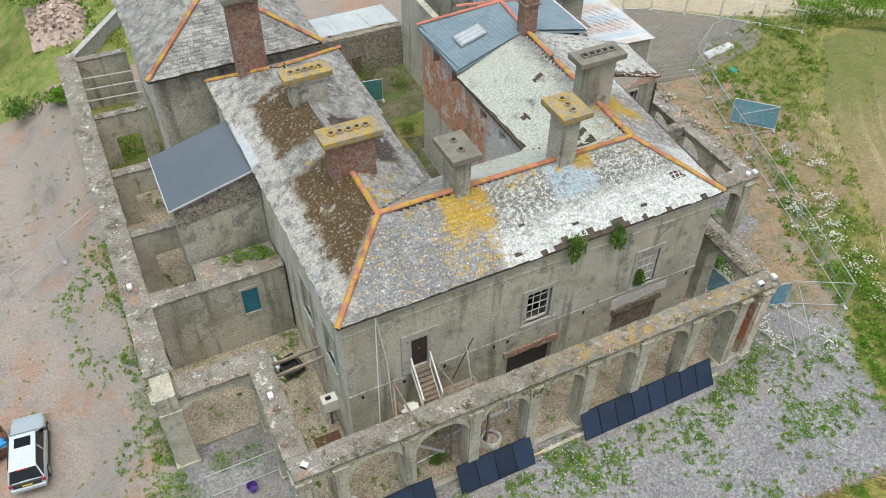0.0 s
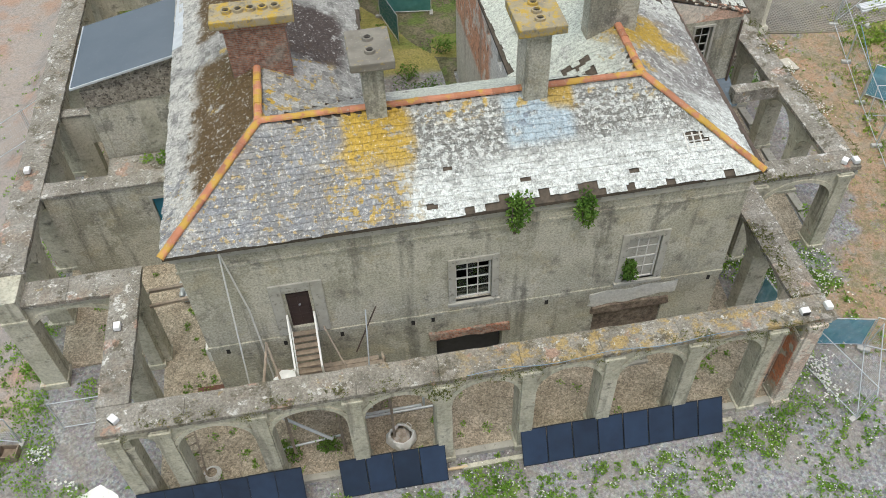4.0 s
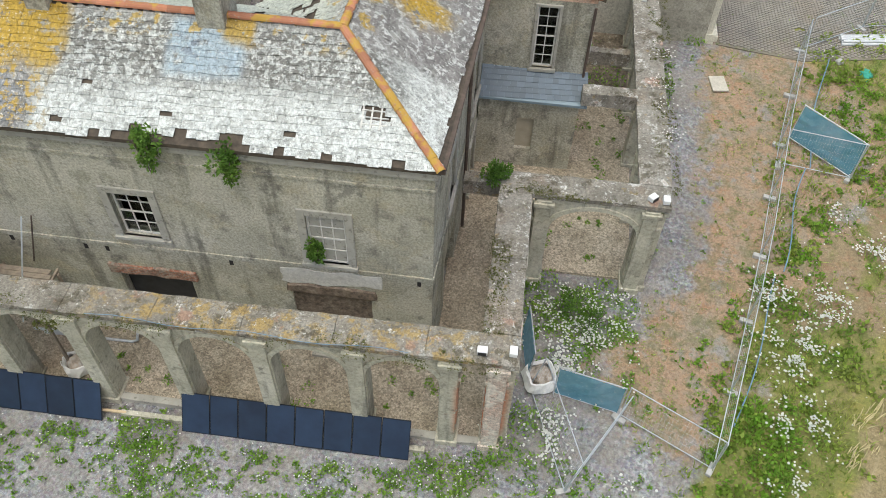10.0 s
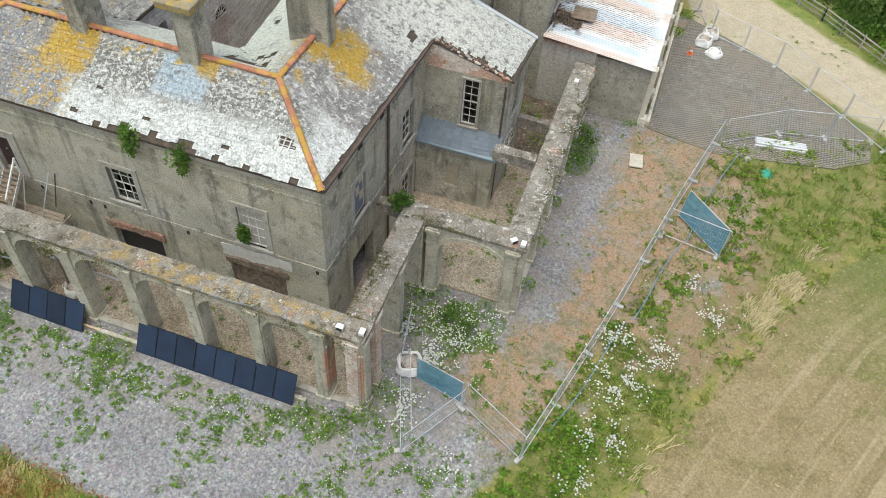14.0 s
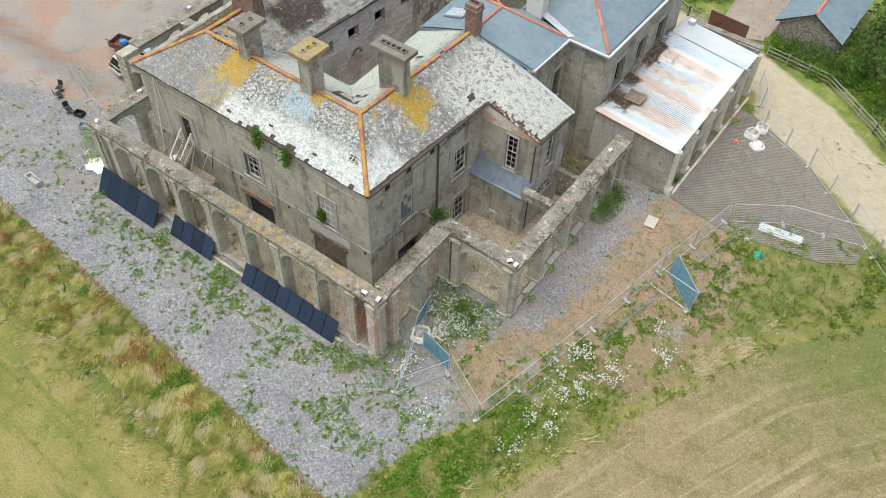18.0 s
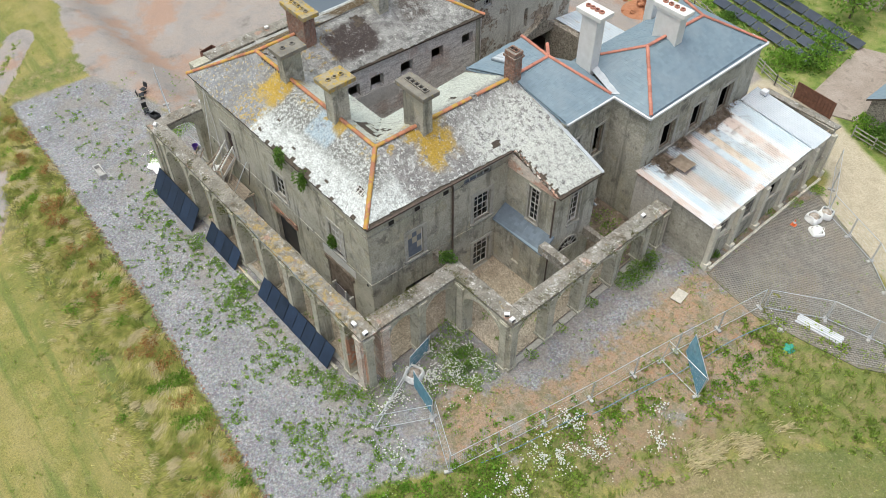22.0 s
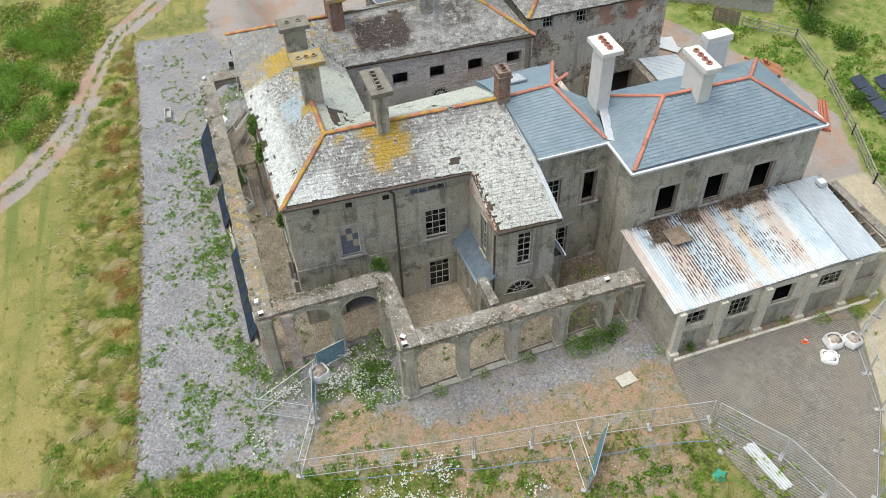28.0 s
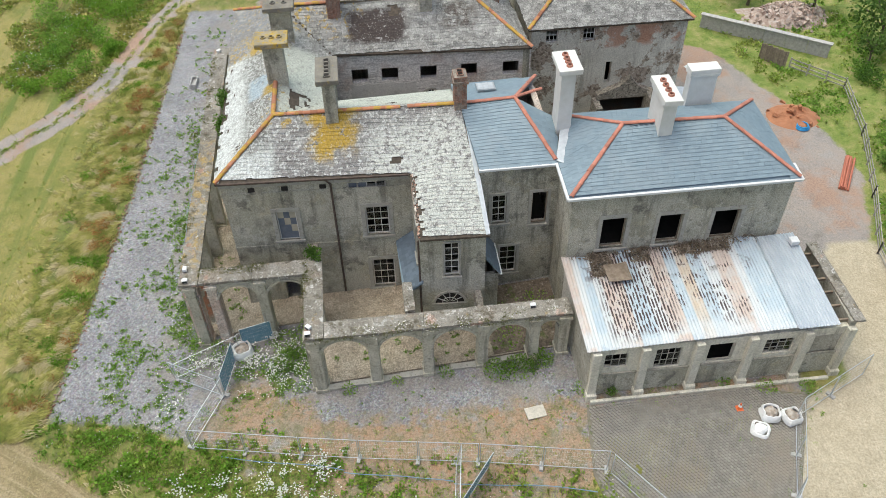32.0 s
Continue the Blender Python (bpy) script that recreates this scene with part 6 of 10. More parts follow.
def litter(spots, seed):
    """Dead twigs and leaves blown into a drift."""
    rl = random.Random(seed)
    verts, faces = [], []
    for x0, x1, y0, y1, z, n in spots:
        for _ in range(n):
            x, y = rl.uniform(x0, x1), rl.uniform(y0, y1)
            e = max(0.0, 1 - ((x - x0) / (x1 - x0)) ** 2) * (0.4 + 0.6 * abs(noise.noise((x * 1.3, y * 1.3, 4.0))) * 2)
            p = Vector((x, y, z - (x - 25.4) * 0.1 + (y - 20) * 0.03 + 0.26 * e * rl.random()))
            d = Vector((rl.gauss(0, 1), rl.gauss(0, 1), rl.gauss(0, 0.35))).normalized() * rl.uniform(0.07, 0.3)
            q = d.cross(Vector((0, 0, 1))).normalized() * rl.uniform(0.012, 0.035) + Vector((0, 0, rl.uniform(-0.02, 0.03)))
            k = len(verts)
            verts += [tuple(p - q), tuple(p + q), tuple(p + d + q), tuple(p + d - q)]
            faces.append((k, k + 1, k + 2, k + 3))
    me = bpy.data.meshes.new("debris")
    me.from_pydata(verts, [], faces)
    me.materials.append(m_demo_brown)
    ob = new("debris", me)
    ob.parent = shed
    return tagged(ob, "drift of dead twigs and leaves", kind="stuff")


litter([(25.5, 27.2, 21.6, 22.9, 7.25, 900), (25.5, 26.4, 24.2, 25.2, 7.25, 350), (25.5, 26.3, 27.0, 30.2, 7.25, 1000), (25.5, 25.9, 20.6, 32.0, 7.25, 260)], 4)

# ---- west courts ----
west = thing("service_wing", "rendered service block with a flat grey sheet roof", "outbuilding")
m_sheet = Mat("grey_membrane", 0.5).base(0.5, (0.10, 0.125, 0.15), (0.125, 0.15, 0.175)).layer(5, (0.16, 0.18, 0.2), 0.6, 0.7, 0.4).done()
W0, W1, W2, W3 = (-4.95, 11.75), (-0.35, 12.2), (-0.4, 16.7), (-4.95, 16.2)
part("wall", wall_mesh(W0, W1, 0.35, gz, 9.95), m_render, west)
part("wall", wall_mesh(W3, W0, 0.35, gz, 9.95), m_render, west)
part("wall", wall_mesh(W2, W3, 0.35, gz, 9.95), m_render, west)
part("brick_band", wall_mesh((-4.97, 11.70), (-0.35, 12.15), 0.04, 9.0, 9.94), m_rubble, west)
for q0, q1 in ((W0, W1), (W2, W3)):
    bm = prism([q0, q1, (q1[0], q1[1] + 0.3), (q0[0], q0[1] + 0.3)] if q0 == W0 else [q1, q0, (q0[0], q0[1] - 0.3), (q1[0], q1[1] - 0.3)], 9.9, lambda x, y: 10.08 + (x + 5.2) * 0.17)
    part("gable_band", bm, m_rubble, west)
fmw = wall_frame(W0, W1)
bm = bmesh.new()
pts = [(2.0, 6.0), (2.75, 6.0)] + [(2.375 + 0.375 * math.cos(a * math.pi / 8), 8.8 + 0.375 * math.sin(a * math.pi / 8)) for a in range(9)]
va = [bm.verts.new((u, -0.01, z)) for u, z in pts]
vb = [bm.verts.new((u, 0.1, z)) for u, z in pts]
bm.faces.new(va), bm.faces.new(vb[::-1])
for i in range(len(pts)):
    bm.faces.new((va[i], vb[i], vb[(i + 1) % len(pts)], va[(i + 1) % len(pts)]))
bmesh.ops.recalc_face_normals(bm, faces=bm.faces[:])
placed(part("blind_arch", bm, m_pier, west), fmw)
part("roof_sheet", slab([(-5.2, 11.5, 10.3), (-0.2, 12.0, 11.15), (-0.3, 16.9, 11.15), (-5.2, 16.4, 10.3)], 0.1), m_sheet, west, "flat blue-grey membrane roof")
for q0, q1 in (((-5.24, 11.46, 10.25), (-0.2, 11.96, 11.1)), ((-5.24, 11.46, 10.25), (-5.24, 16.42, 10.25))):
    bm = bmesh.new()
    beam(bm, q0, q1, 0.05, 0.1)
    part("fascia", bm, m_lead_and_sheen, west, "grey metal edge trim")
lo_ = thing("court_wall", "low rendered court wall with a boarded blue door", "wall")
part("wall", wall_mesh((-7.5, 9.1), (-0.4, 9.1), 0.7, gz, 6.5, [(4.55, 5.45, 3.7, 5.6)]), m_render, lo_)
m_bluedoor = Mat("blue_board", 0.7).base(2, (0.02, 0.15, 0.22), (0.035, 0.20, 0.28)).done()
bd = part("door", block((-2.95, 9.2, 3.7), (-2.05, 9.26, 5.6)), m_bluedoor, lo_, "bright blue boarded hatch")
for a, b in (((-3.07, 9.04, 3.6), (-2.95, 9.3, 5.75)), ((-2.05, 9.04, 3.6), (-1.93, 9.3, 5.75)), ((-2.95, 9.04, 5.6), (-2.05, 9.3, 5.75))):
    part("door_frame", block(a, b), m_stone, bd)
part("coping", rough_block((-7.5, 9.0, 6.5), (-0.4, 9.9, 6.65)), m_cope, lo_)
part("flat_roof", block((-4.9, 9.8, 5.2), (-0.4, 11.7, 6.1)), m_cope, lo_)
for y, z in ((15.0, 6.3), (20.9, 6.3), (27.5, 6.3), (35.2, 6.4)):
    w2 = thing("court_wall", "old rendered wall across the side court", "wall", group="walls across the side court")
    part("wall", wall_mesh((-7.5, y), (-4.0, y), 0.5, gz, z, [(1.0, 2.6, 0, 4.6)] if y < 30 else []), m_pier, w2)
    part("coping", rough_block((-7.5, y - 0.05, z), (-4.0, y + 0.55, z + 0.15)), m_cope, w2)
for y in (30.0, 31.5, 33.0):
    bm = bmesh.new()
    beam(bm, (-7.6, y, 6.3), (-3.9, y - 0.2, 6.2), 0.06, 0.07)
    tagged(part("roof_beam", bm, m_sash), "bleached bare beam spanning the side court", "beam", "bare beams over the court")
nb = thing("rear_block", "roofless-looking rendered rear block with patched brick walls", "house")
N0, N1, N2, N3 = (-3.6, 21.7), (6.5, 21.7), (6.6, 33.5), (-3.7, 33.5)
part("wall", wall_mesh(N0, N1, 0.5, gz, 11.75), m_render, nb)
NH = 11.75
part("wall", wall_mesh(N1, N2, 0.5, gz, NH, [(1.1, 2.0, 10.5, 11.6), (3.9, 4.8, 10.45, 11.55), (5.8, 9.6, 2.6, 5.4), (5.95, 6.4, 6.6, 8.5)]), m_ruin, nb)
NE = wall_frame(N1, N2)
for u0, z0 in ((1.1, 10.5), (3.9, 10.45)):
    nw = placed(part("window", ring_frame(u0, u0 + 0.9, z0, z0 + 1.1, 0.06, 0.15, 0.22), m_sash, nb), NE)
    for k in (1, 2):
        part("glazing_bar", block((u0 + 0.3 * k - 0.02, 0.16, z0 + 0.06), (u0 + 0.3 * k + 0.02, 0.2, z0 + 1.04)), m_sash, nw)
    part("glazing_bar", block((u0 + 0.06, 0.165, z0 + 0.53), (u0 + 0.84, 0.195, z0 + 0.58)), m_sash, nw)
bm = bmesh.new()
pk = [(5.4, 0.0), (9.9, 0.0), (9.9, 0.35), (8.6, 1.0), (7.9, 1.9), (7.2, 1.15), (5.4, 0.4)]
va, vb = [bm.verts.new((u, -0.55, 5.45 + z)) for u, z in pk], [bm.verts.new((u, 0.0, 5.45 + z)) for u, z in pk]
bm.faces.new(va), bm.faces.new(vb[::-1])
for i in range(len(pk)):
    bm.faces.new((va[i], vb[i], vb[(i + 1) % len(pk)], va[(i + 1) % len(pk)]))
bmesh.ops.recalc_face_normals(bm, faces=bm.faces[:])
placed(part("broken_gable", bm, m_rubble, nb, "stump of a rubble gable"), NE)
for u in (5.15, 9.6):
    placed(part("stub_wall", rough_block((u, -1.6, 1.6), (u + 0.5, 0.0, 5.4), 0.35, 0.06), m_rubble, nb), NE)
part("wall", wall_mesh(N2, N3, 0.5, gz, 11.75), m_ruin, nb)
part("wall", wall_mesh(N3, N0, 0.5, gz, 11.75), m_ruin, nb)
# floor painted near-black for the dark interior
part("floor", block((-3.0, 22.3, 5.1), (6.0, 33.0, 5.4)), m_painted_dark, nb)
NA, NB = (1.4, 26.4, 14.5), (1.4, 28.8, 14.5)
NR = [([(-3.9, 21.4, 11.85), (6.8, 21.4, 11.85), NA], "s"), ([(6.8, 21.4, 11.85), (6.9, 33.8, 11.85), NB, NA], "e"), ([(6.9, 33.8, 11.85), (-4.0, 33.8, 11.85), NB], "n"), ([(-4.0, 33.8, 11.85), (-3.9, 21.4, 11.85), NA, NB], "w")]
for pts, k in NR:
    dk = part("roof", slab([(x, y, z - 0.03) for x, y, z in pts], 0.14), m_batten, nb)
    slate_mesh(slates(pts, 0.36, 0.26, None, 0.02, 70), m_slate, dk)
    ridge_line(pts[0], pts[-1] if len(pts) == 3 else pts[3], m_ridge, dk, lift=0.06)
ridge_line(NA, NB, m_ridge, dk, lift=0.06)
chimney(3.6, 31.5, 1.1, 1.1, 11.8, 14.7, 1.3, 1.3, m_brick, m_brick, "stub of a red brick chimney", 0)
chimney(1.4, 27.2, 1.1, 0.8, 13.6, 16.0, 1.2, 1.0, m_brick, m_brick, "stub of a red brick chimney", 0)
sw = thing("stone_wall", "rough rubble stone wall closing the inner court", "wall")
part("wall", wall_mesh((6.7, 31.0), (16.2, 31.0), 0.6, gz, 5.95), m_rubble, sw)
part("door", block((11.9, 30.93, 2.4), (12.7, 30.98, 4.1), 0.01), m_door_old, sw, "rotten brown plank door")
mr = thing("sheet_roof", "low roof of pale metal sheets behind the court wall", "roof")
m_pale = Mat("pale_metal_sheet", 0.5, 0.1).base(0.4, (0.50, 0.56, 0.60), (0.64, 0.67, 0.68)).layer(1.5, (0.46, 0.42, 0.37), 0.56, 0.66, 0.6).done()
for i in range(4):
    corrugated("sheet", (6.8 + i * 2.35, 31.5, 6.15), (9.2 + i * 2.35, 31.5, 6.15 - 0.05 * i), (9.2 + i * 2.35, 35.2, 5.7), (6.8 + i * 2.35, 35.2, 5.7), 0.2, 0.03, m_pale, mr)
for x in (7.1, 11.5, 15.9):
    part("post", block((x - 0.1, 34.8, gz(x, 34.8)), (x + 0.1, 35.0, 5.72)), m_wood, mr)

# ---- things on the site ----
m_steel = Mat("galvanised_tube", 0.4, 0.5).base(5, (0.50, 0.53, 0.56), (0.64, 0.67, 0.70)).done()
m_net = Mat("blue_debris_net", 0.8).base(2.5, (0.10, 0.30, 0.42), (0.17, 0.40, 0.53)).layer(9, (0.30, 0.48, 0.56), 0.55, 0.7, 0.6).done(0.4, 14)
net_nodes = m_net.node_tree
see = net_nodes.nodes.new("ShaderNodeBsdfTransparent")
weave = net_nodes.nodes.new("ShaderNodeMixShader")
weave.inputs[0].default_value = 0.58
net_nodes.links.new(see.outputs[0], weave.inputs[1])
net_nodes.links.new(net_nodes.nodes["Principled BSDF"].outputs[0], weave.inputs[2])
net_nodes.links.new(weave.outputs[0], net_nodes.nodes["Material Output"].inputs["Surface"])
m_teal = Mat("teal_debris_net", 0.8).base(2.5, (0.05, 0.20, 0.20), (0.10, 0.28, 0.27)).done(0.4, 14)
m_conc = Mat("fence_foot_concrete", 0.95).base(4, (0.34, 0.33, 0.32), (0.52, 0.51, 0.49)).layer(12, (0.18, 0.17, 0.16), 0.6, 0.7, 0.5).done(0.4, 30)
m_bag = Mat("woven_bag", 0.8).base(3, (0.78, 0.78, 0.76), (0.86, 0.86, 0.85)).layer(5, (0.50, 0.49, 0.47), 0.58, 0.7, 0.5).done(0.5, 12)
m_rubbish = Mat("bagged_rubble", 0.95).base(4, (0.20, 0.16, 0.12), (0.42, 0.36, 0.30), (0.52, 0.50, 0.47)).done(0.8, 12, 0.05)
m_timber = Mat("new_timber", 0.85).base(3, (0.42, 0.31, 0.19), (0.55, 0.43, 0.28)).vary(0.15).layer(14, (0.30, 0.22, 0.14), 0.58, 0.7, 0.5).done(0.2, 40)
m_hose = Mat("pale_hose", 0.5).base(4, (0.62, 0.63, 0.62), (0.74, 0.74, 0.72)).done()
m_bluehose = Mat("blue_water_pipe", 0.5).base(4, (0.12, 0.22, 0.32), (0.20, 0.31, 0.41)).done()
m_plastic = Mat("black_plastic", 0.45).base(4, (0.012, 0.012, 0.014), (0.03, 0.03, 0.033)).done()
m_bluebag = Mat("blue_plastic_bag", 0.4).base(6, (0.02, 0.22, 0.50), (0.06, 0.34, 0.62)).done(0.5, 12)
m_brown = Mat("rusty_brown_paint", 0.8).base(3, (0.10, 0.045, 0.03), (0.19, 0.09, 0.06)).layer(8, (0.28, 0.13, 0.06), 0.58, 0.7, 0.6).done(0.3, 30)
m_cone = Mat("orange_plastic", 0.5).base(4, (0.70, 0.12, 0.03), (0.80, 0.18, 0.05)).done()
m_purple = Mat("purple_plastic", 0.4).base(4, (0.08, 0.04, 0.22), (0.12, 0.06, 0.30)).done()
m_purple_grey = Mat("dull_grey_board", 0.8).base(2, (0.13, 0.12, 0.125), (0.20, 0.185, 0.19)).done(0.2, 20)
m_frame = Mat("panel_frame", 0.4, 0.3).base(3, (0.012, 0.016, 0.026), (0.022, 0.028, 0.042)).done()
m_tread = Mat("worn_plank", 0.9).base(4, (0.20, 0.165, 0.13), (0.34, 0.28, 0.22)).vary(0.2).layer(12, (0.12, 0.095, 0.07), 0.56, 0.7, 0.6).done(0.4, 40)


def on(x, y, dz=0.0):
    return (x, y, gz(x, y) + dz)


def curve_tube(pts, r, n=6):
    """A hose or bent rod through a list of points."""
    bm = bmesh.new()
    rings = []
    for i, p in enumerate(pts):
        a, b = Vector(pts[max(0, i - 1)]), Vector(pts[min(len(pts) - 1, i + 1)])
        d = (b - a).normalized()
        u = d.cross(Vector((0, 0, 1)))
        u = u.normalized() if u.length > 1e-4 else Vector((1, 0, 0))
        w = u.cross(d)
        rings.append([bm.verts.new(Vector(p) + r * (math.cos(k * 2 * math.pi / n) * u + math.sin(k * 2 * math.pi / n) * w)) for k in range(n)])
    for a, b in zip(rings, rings[1:]):
        for k in range(n):
            bm.faces.new((a[k], a[(k + 1) % n], b[(k + 1) % n], b[k]))
    bm.faces.new(rings[0][::-1]), bm.faces.new(rings[-1])
    return bm


def blob(c, r, seed=0, flat=0.0, amp=0.18, sub=3):
    """A crumpled lump of cloth, rubble or bag, flat below."""
    bm = bmesh.new()
    bmesh.ops.create_icosphere(bm, subdivisions=sub, radius=1.0)
    for v in bm.verts:
        q = v.co.copy()
        k = 1 + amp * noise.noise(q * 1.6 + Vector((seed * 3.1, 0, 0))) + amp * 0.7 * noise.noise(q * 4.5 + Vector((0, seed * 1.7, 0)))
        p = Vector((q.x * r[0], q.y * r[1], q.z * r[2])) * k
        p.z = max(p.z, flat)
        v.co = p + Vector(c)
    return bm


def heras(p0, p1, cover=None, label="galvanised mesh site fence panel on concrete feet", lean=0.0, height=2.0, feet=True, group="site fence panels"):
    """One site fence panel: tube frame, wire mesh, sometimes a net, and its feet."""
    (x0, y0), (x1, y1) = p0, p1
    L = math.hypot(x1 - x0, y1 - y0) - 0.06
    z0 = gz(x0, y0) + 0.06
    dz = gz(x1, y1) - gz(x0, y0)
    f = thing("fence_panel", label, "fence", (x0, y0, z0), math.degrees(math.atan2(y1 - y0, x1 - x0)), group)

    def at(u, h):
        return (u, lean * h, h + dz * u / L)

    for u in (0.02, L - 0.02):
        bm = bmesh.new()
        tube(bm, at(u, 0), at(u, height), 0.026, 6)
        part("post", bm, m_steel, f)
    for h in (0.14, height - 0.02):
        bm = bmesh.new()
        tube(bm, at(0.02, h), at(L - 0.02, h), 0.023, 6)
        part("rail", bm, m_steel, f)
    bm = bmesh.new()
    n = int(L / 0.13)
    for k in range(1, n):
        tube(bm, at(L * k / n, 0.15), at(L * k / n, height - 0.04), 0.0022, 3)
    for k in range(1, 5):
        h = 0.14 + (height - 0.16) * k / 5
        tube(bm, at(0.03, h), at(L - 0.03, h), 0.0025, 3)
    tagged(part("wire_mesh", bm, m_steel, f), kind="stuff")
    if cover is not None:
        bm = bmesh.new()
        nx, nz = 14, 8
        grid = [[bm.verts.new(Vector(at(0.06 + (L - 0.12) * i / nx, 0.2 + (height - 0.26) * j / nz)) + Vector((0, -0.02 - 0.06 * abs(noise.noise((i * 0.5 + x0, j * 0.5, y0))), 0))) for j in range(nz + 1)] for i in range(nx + 1)]
        for i in range(nx):
            for j in range(nz):
                bm.faces.new((grid[i][j], grid[i + 1][j], grid[i + 1][j + 1], grid[i][j + 1]))
        ob = part("netting", bm, cover, f)
        s = ob.modifiers.new("cloth", "SOLIDIFY")
        s.thickness = 0.012
    if feet:
        u = L - 0.02
        part("foot", block((u - 0.11, -0.28, dz - 0.08), (u + 0.11, 0.28, dz + 0.1), 0.03), m_conc, f, "grey concrete block")
    return f


def fence_line(pts, size=3.4, **kw):
    for a, b in zip(pts, pts[1:]):
        L = math.hypot(b[0] - a[0], b[1] - a[1])
        n = max(1, round(L / size))
        for i in range(n):
            heras((a[0] + (b[0] - a[0]) * i / n, a[1] + (b[1] - a[1]) * i / n), (a[0] + (b[0] - a[0]) * (i + 1) / n, a[1] + (b[1] - a[1]) * (i + 1) / n), **kw)


fence_line([(31.3, -3.0), (33.05, 3.6), (33.88, 6.95), (35.35, 13.6), (37.1, 20.4)])
heras((27.85, -1.35), (31.3, -3.05), lean=0.08)
heras((25.25, -0.75), (27.85, -1.3), m_net, "site fence panel draped with blue debris netting")
heras((23.85, 1.7), (24.2, -0.4), m_net, "torn blue netting on a short fence panel by the arch", lean=0.08, feet=False)
heras((24.3, -0.6), (25.85, -4.6), label="site fence panel set as a leaning brace", lean=0.25)
heras((25.85, -4.6), (27.85, -1.4), label="site fence panel set as a leaning brace", lean=-0.1)
heras((35.8, 14.0), (38.45, 11.8), m_net, "torn blue netted panel bracing the fence", lean=0.15)
heras((38.45, 11.8), (35.1, 12.3), label="site fence panel set as a brace", lean=-0.15)
fence_line([(37.3, 20.5), (40.7, 22.7), (46.3, 24.1)])
fence_line([(32.9, 37.0), (35.3, 31.8), (40.0, 29.8), (44.5, 25.9), (49.6, 21.0)], label="pale site fence panel beside the drive")
fence_line([(-15.0, 20.5), (-8.5, 21.5)])
heras((9.4, 27.3), (12.8, 26.8), m_teal, "site fence panel with teal netting in the inner court")
heras((10.2, 23.7), (9.4, 27.2), m_teal, "site fence panel with teal netting in the inner court")
heras((-7.6, 1.0), (-3.9, 1.0))
fence_line([(-16.0, 2.6), (-9.2, 0.6)])
pl = thing("plank", "long brown timber plank lying beside the fence", "plank", on(34.3, 6.7, 0.06), 72)
part("board", block((0, -0.14, 0), (5.2, 0.14, 0.08), 0.01), m_wood, pl)
for i, (a, b) in enumerate((((32.2, -1.2), (34.6, 6.0)), ((34.6, 6.0), (36.4, 12.0)), ((36.4, 12.0), (38.3, 19.5)))):
    pts = []
    for k in range(13):
        s = k / 12
        x, y = a[0] + (b[0] - a[0]) * s + 0.15 * math.sin(5 * s + i), a[1] + (b[1] - a[1]) * s
        pts.append(on(x, y, 0.1 + 0.3 * abs(math.sin(3 * s + i))))
    tagged(part("water_pipe", curve_tube(pts, 0.028), m_bluehose), "pale blue water pipe trailing along the fence", "pipe")


def solar_panel(x, y, length=1.35):
    p = thing("solar_panel", "dark blue solar panel leaning against the arcade foot", "solar panel", on(x, y, 0.04), 0, "leaning solar panels")
    m = Matrix.Rotation(math.atan2(1.43, 0.87), 4, "X")
    w = 1.06

    def put(lo, hi, mat, nm):
        bm = bmesh.new()
        solid(bm, lo, hi, m)
        part(nm, bm, mat, p)

    put((0.02, 0.02, 0.008), (w - 0.02, length - 0.02, 0.03), m_panel, "face")
    put((0, 0, 0), (w, 0.025, 0.038), m_frame, "frame_rail"), put((0, length - 0.025, 0), (w, length, 0.038), m_frame, "frame_rail")
    put((0, 0.025, 0), (0.022, length - 0.025, 0.038), m_frame, "frame_stile"), put((w - 0.022, 0.025, 0), (w, length - 0.025, 0.038), m_frame, "frame_stile")
    return p


first = solar_panel(11.4, -4.1, 1.68)
for x in [11.4 + 1.085 * i for i in range(1, 8)] + [3.95 + 1.08 * i for i in range(4)]:
    copy_thing(first, pose(x, -4.1 + random.uniform(-0.008, 0.008), gz(0, -4.1) + 0.04, 0, 0, random.uniform(-0.12, 0.12)))
longer = solar_panel(-3.85, -4.5, 2.15)
for i in range(1, 6):
    copy_thing(longer, pose(-3.85 + 1.06 * i, -4.5 + random.uniform(-0.008, 0.008), gz(0, -4.5) + 0.04, 0, 0, random.uniform(-0.12, 0.12)))
strut = thing("prop_rail", "long pale timber rail behind the leaning panels", "timber", on(4.5, -3.75, 0.12))
part("rail", block((0, -0.05, 0), (4.6, 0.05, 0.1), 0.01), m_timber, strut)
bm = bmesh.new()
beam(bm, on(8.9, -3.75, 0.1), on(20.6, -3.7, 0.12), 0.2, 0.22)
tagged(part("kerb_timber", bm, m_pier), "pale stone-coloured kerb along the arcade foot", "kerb")


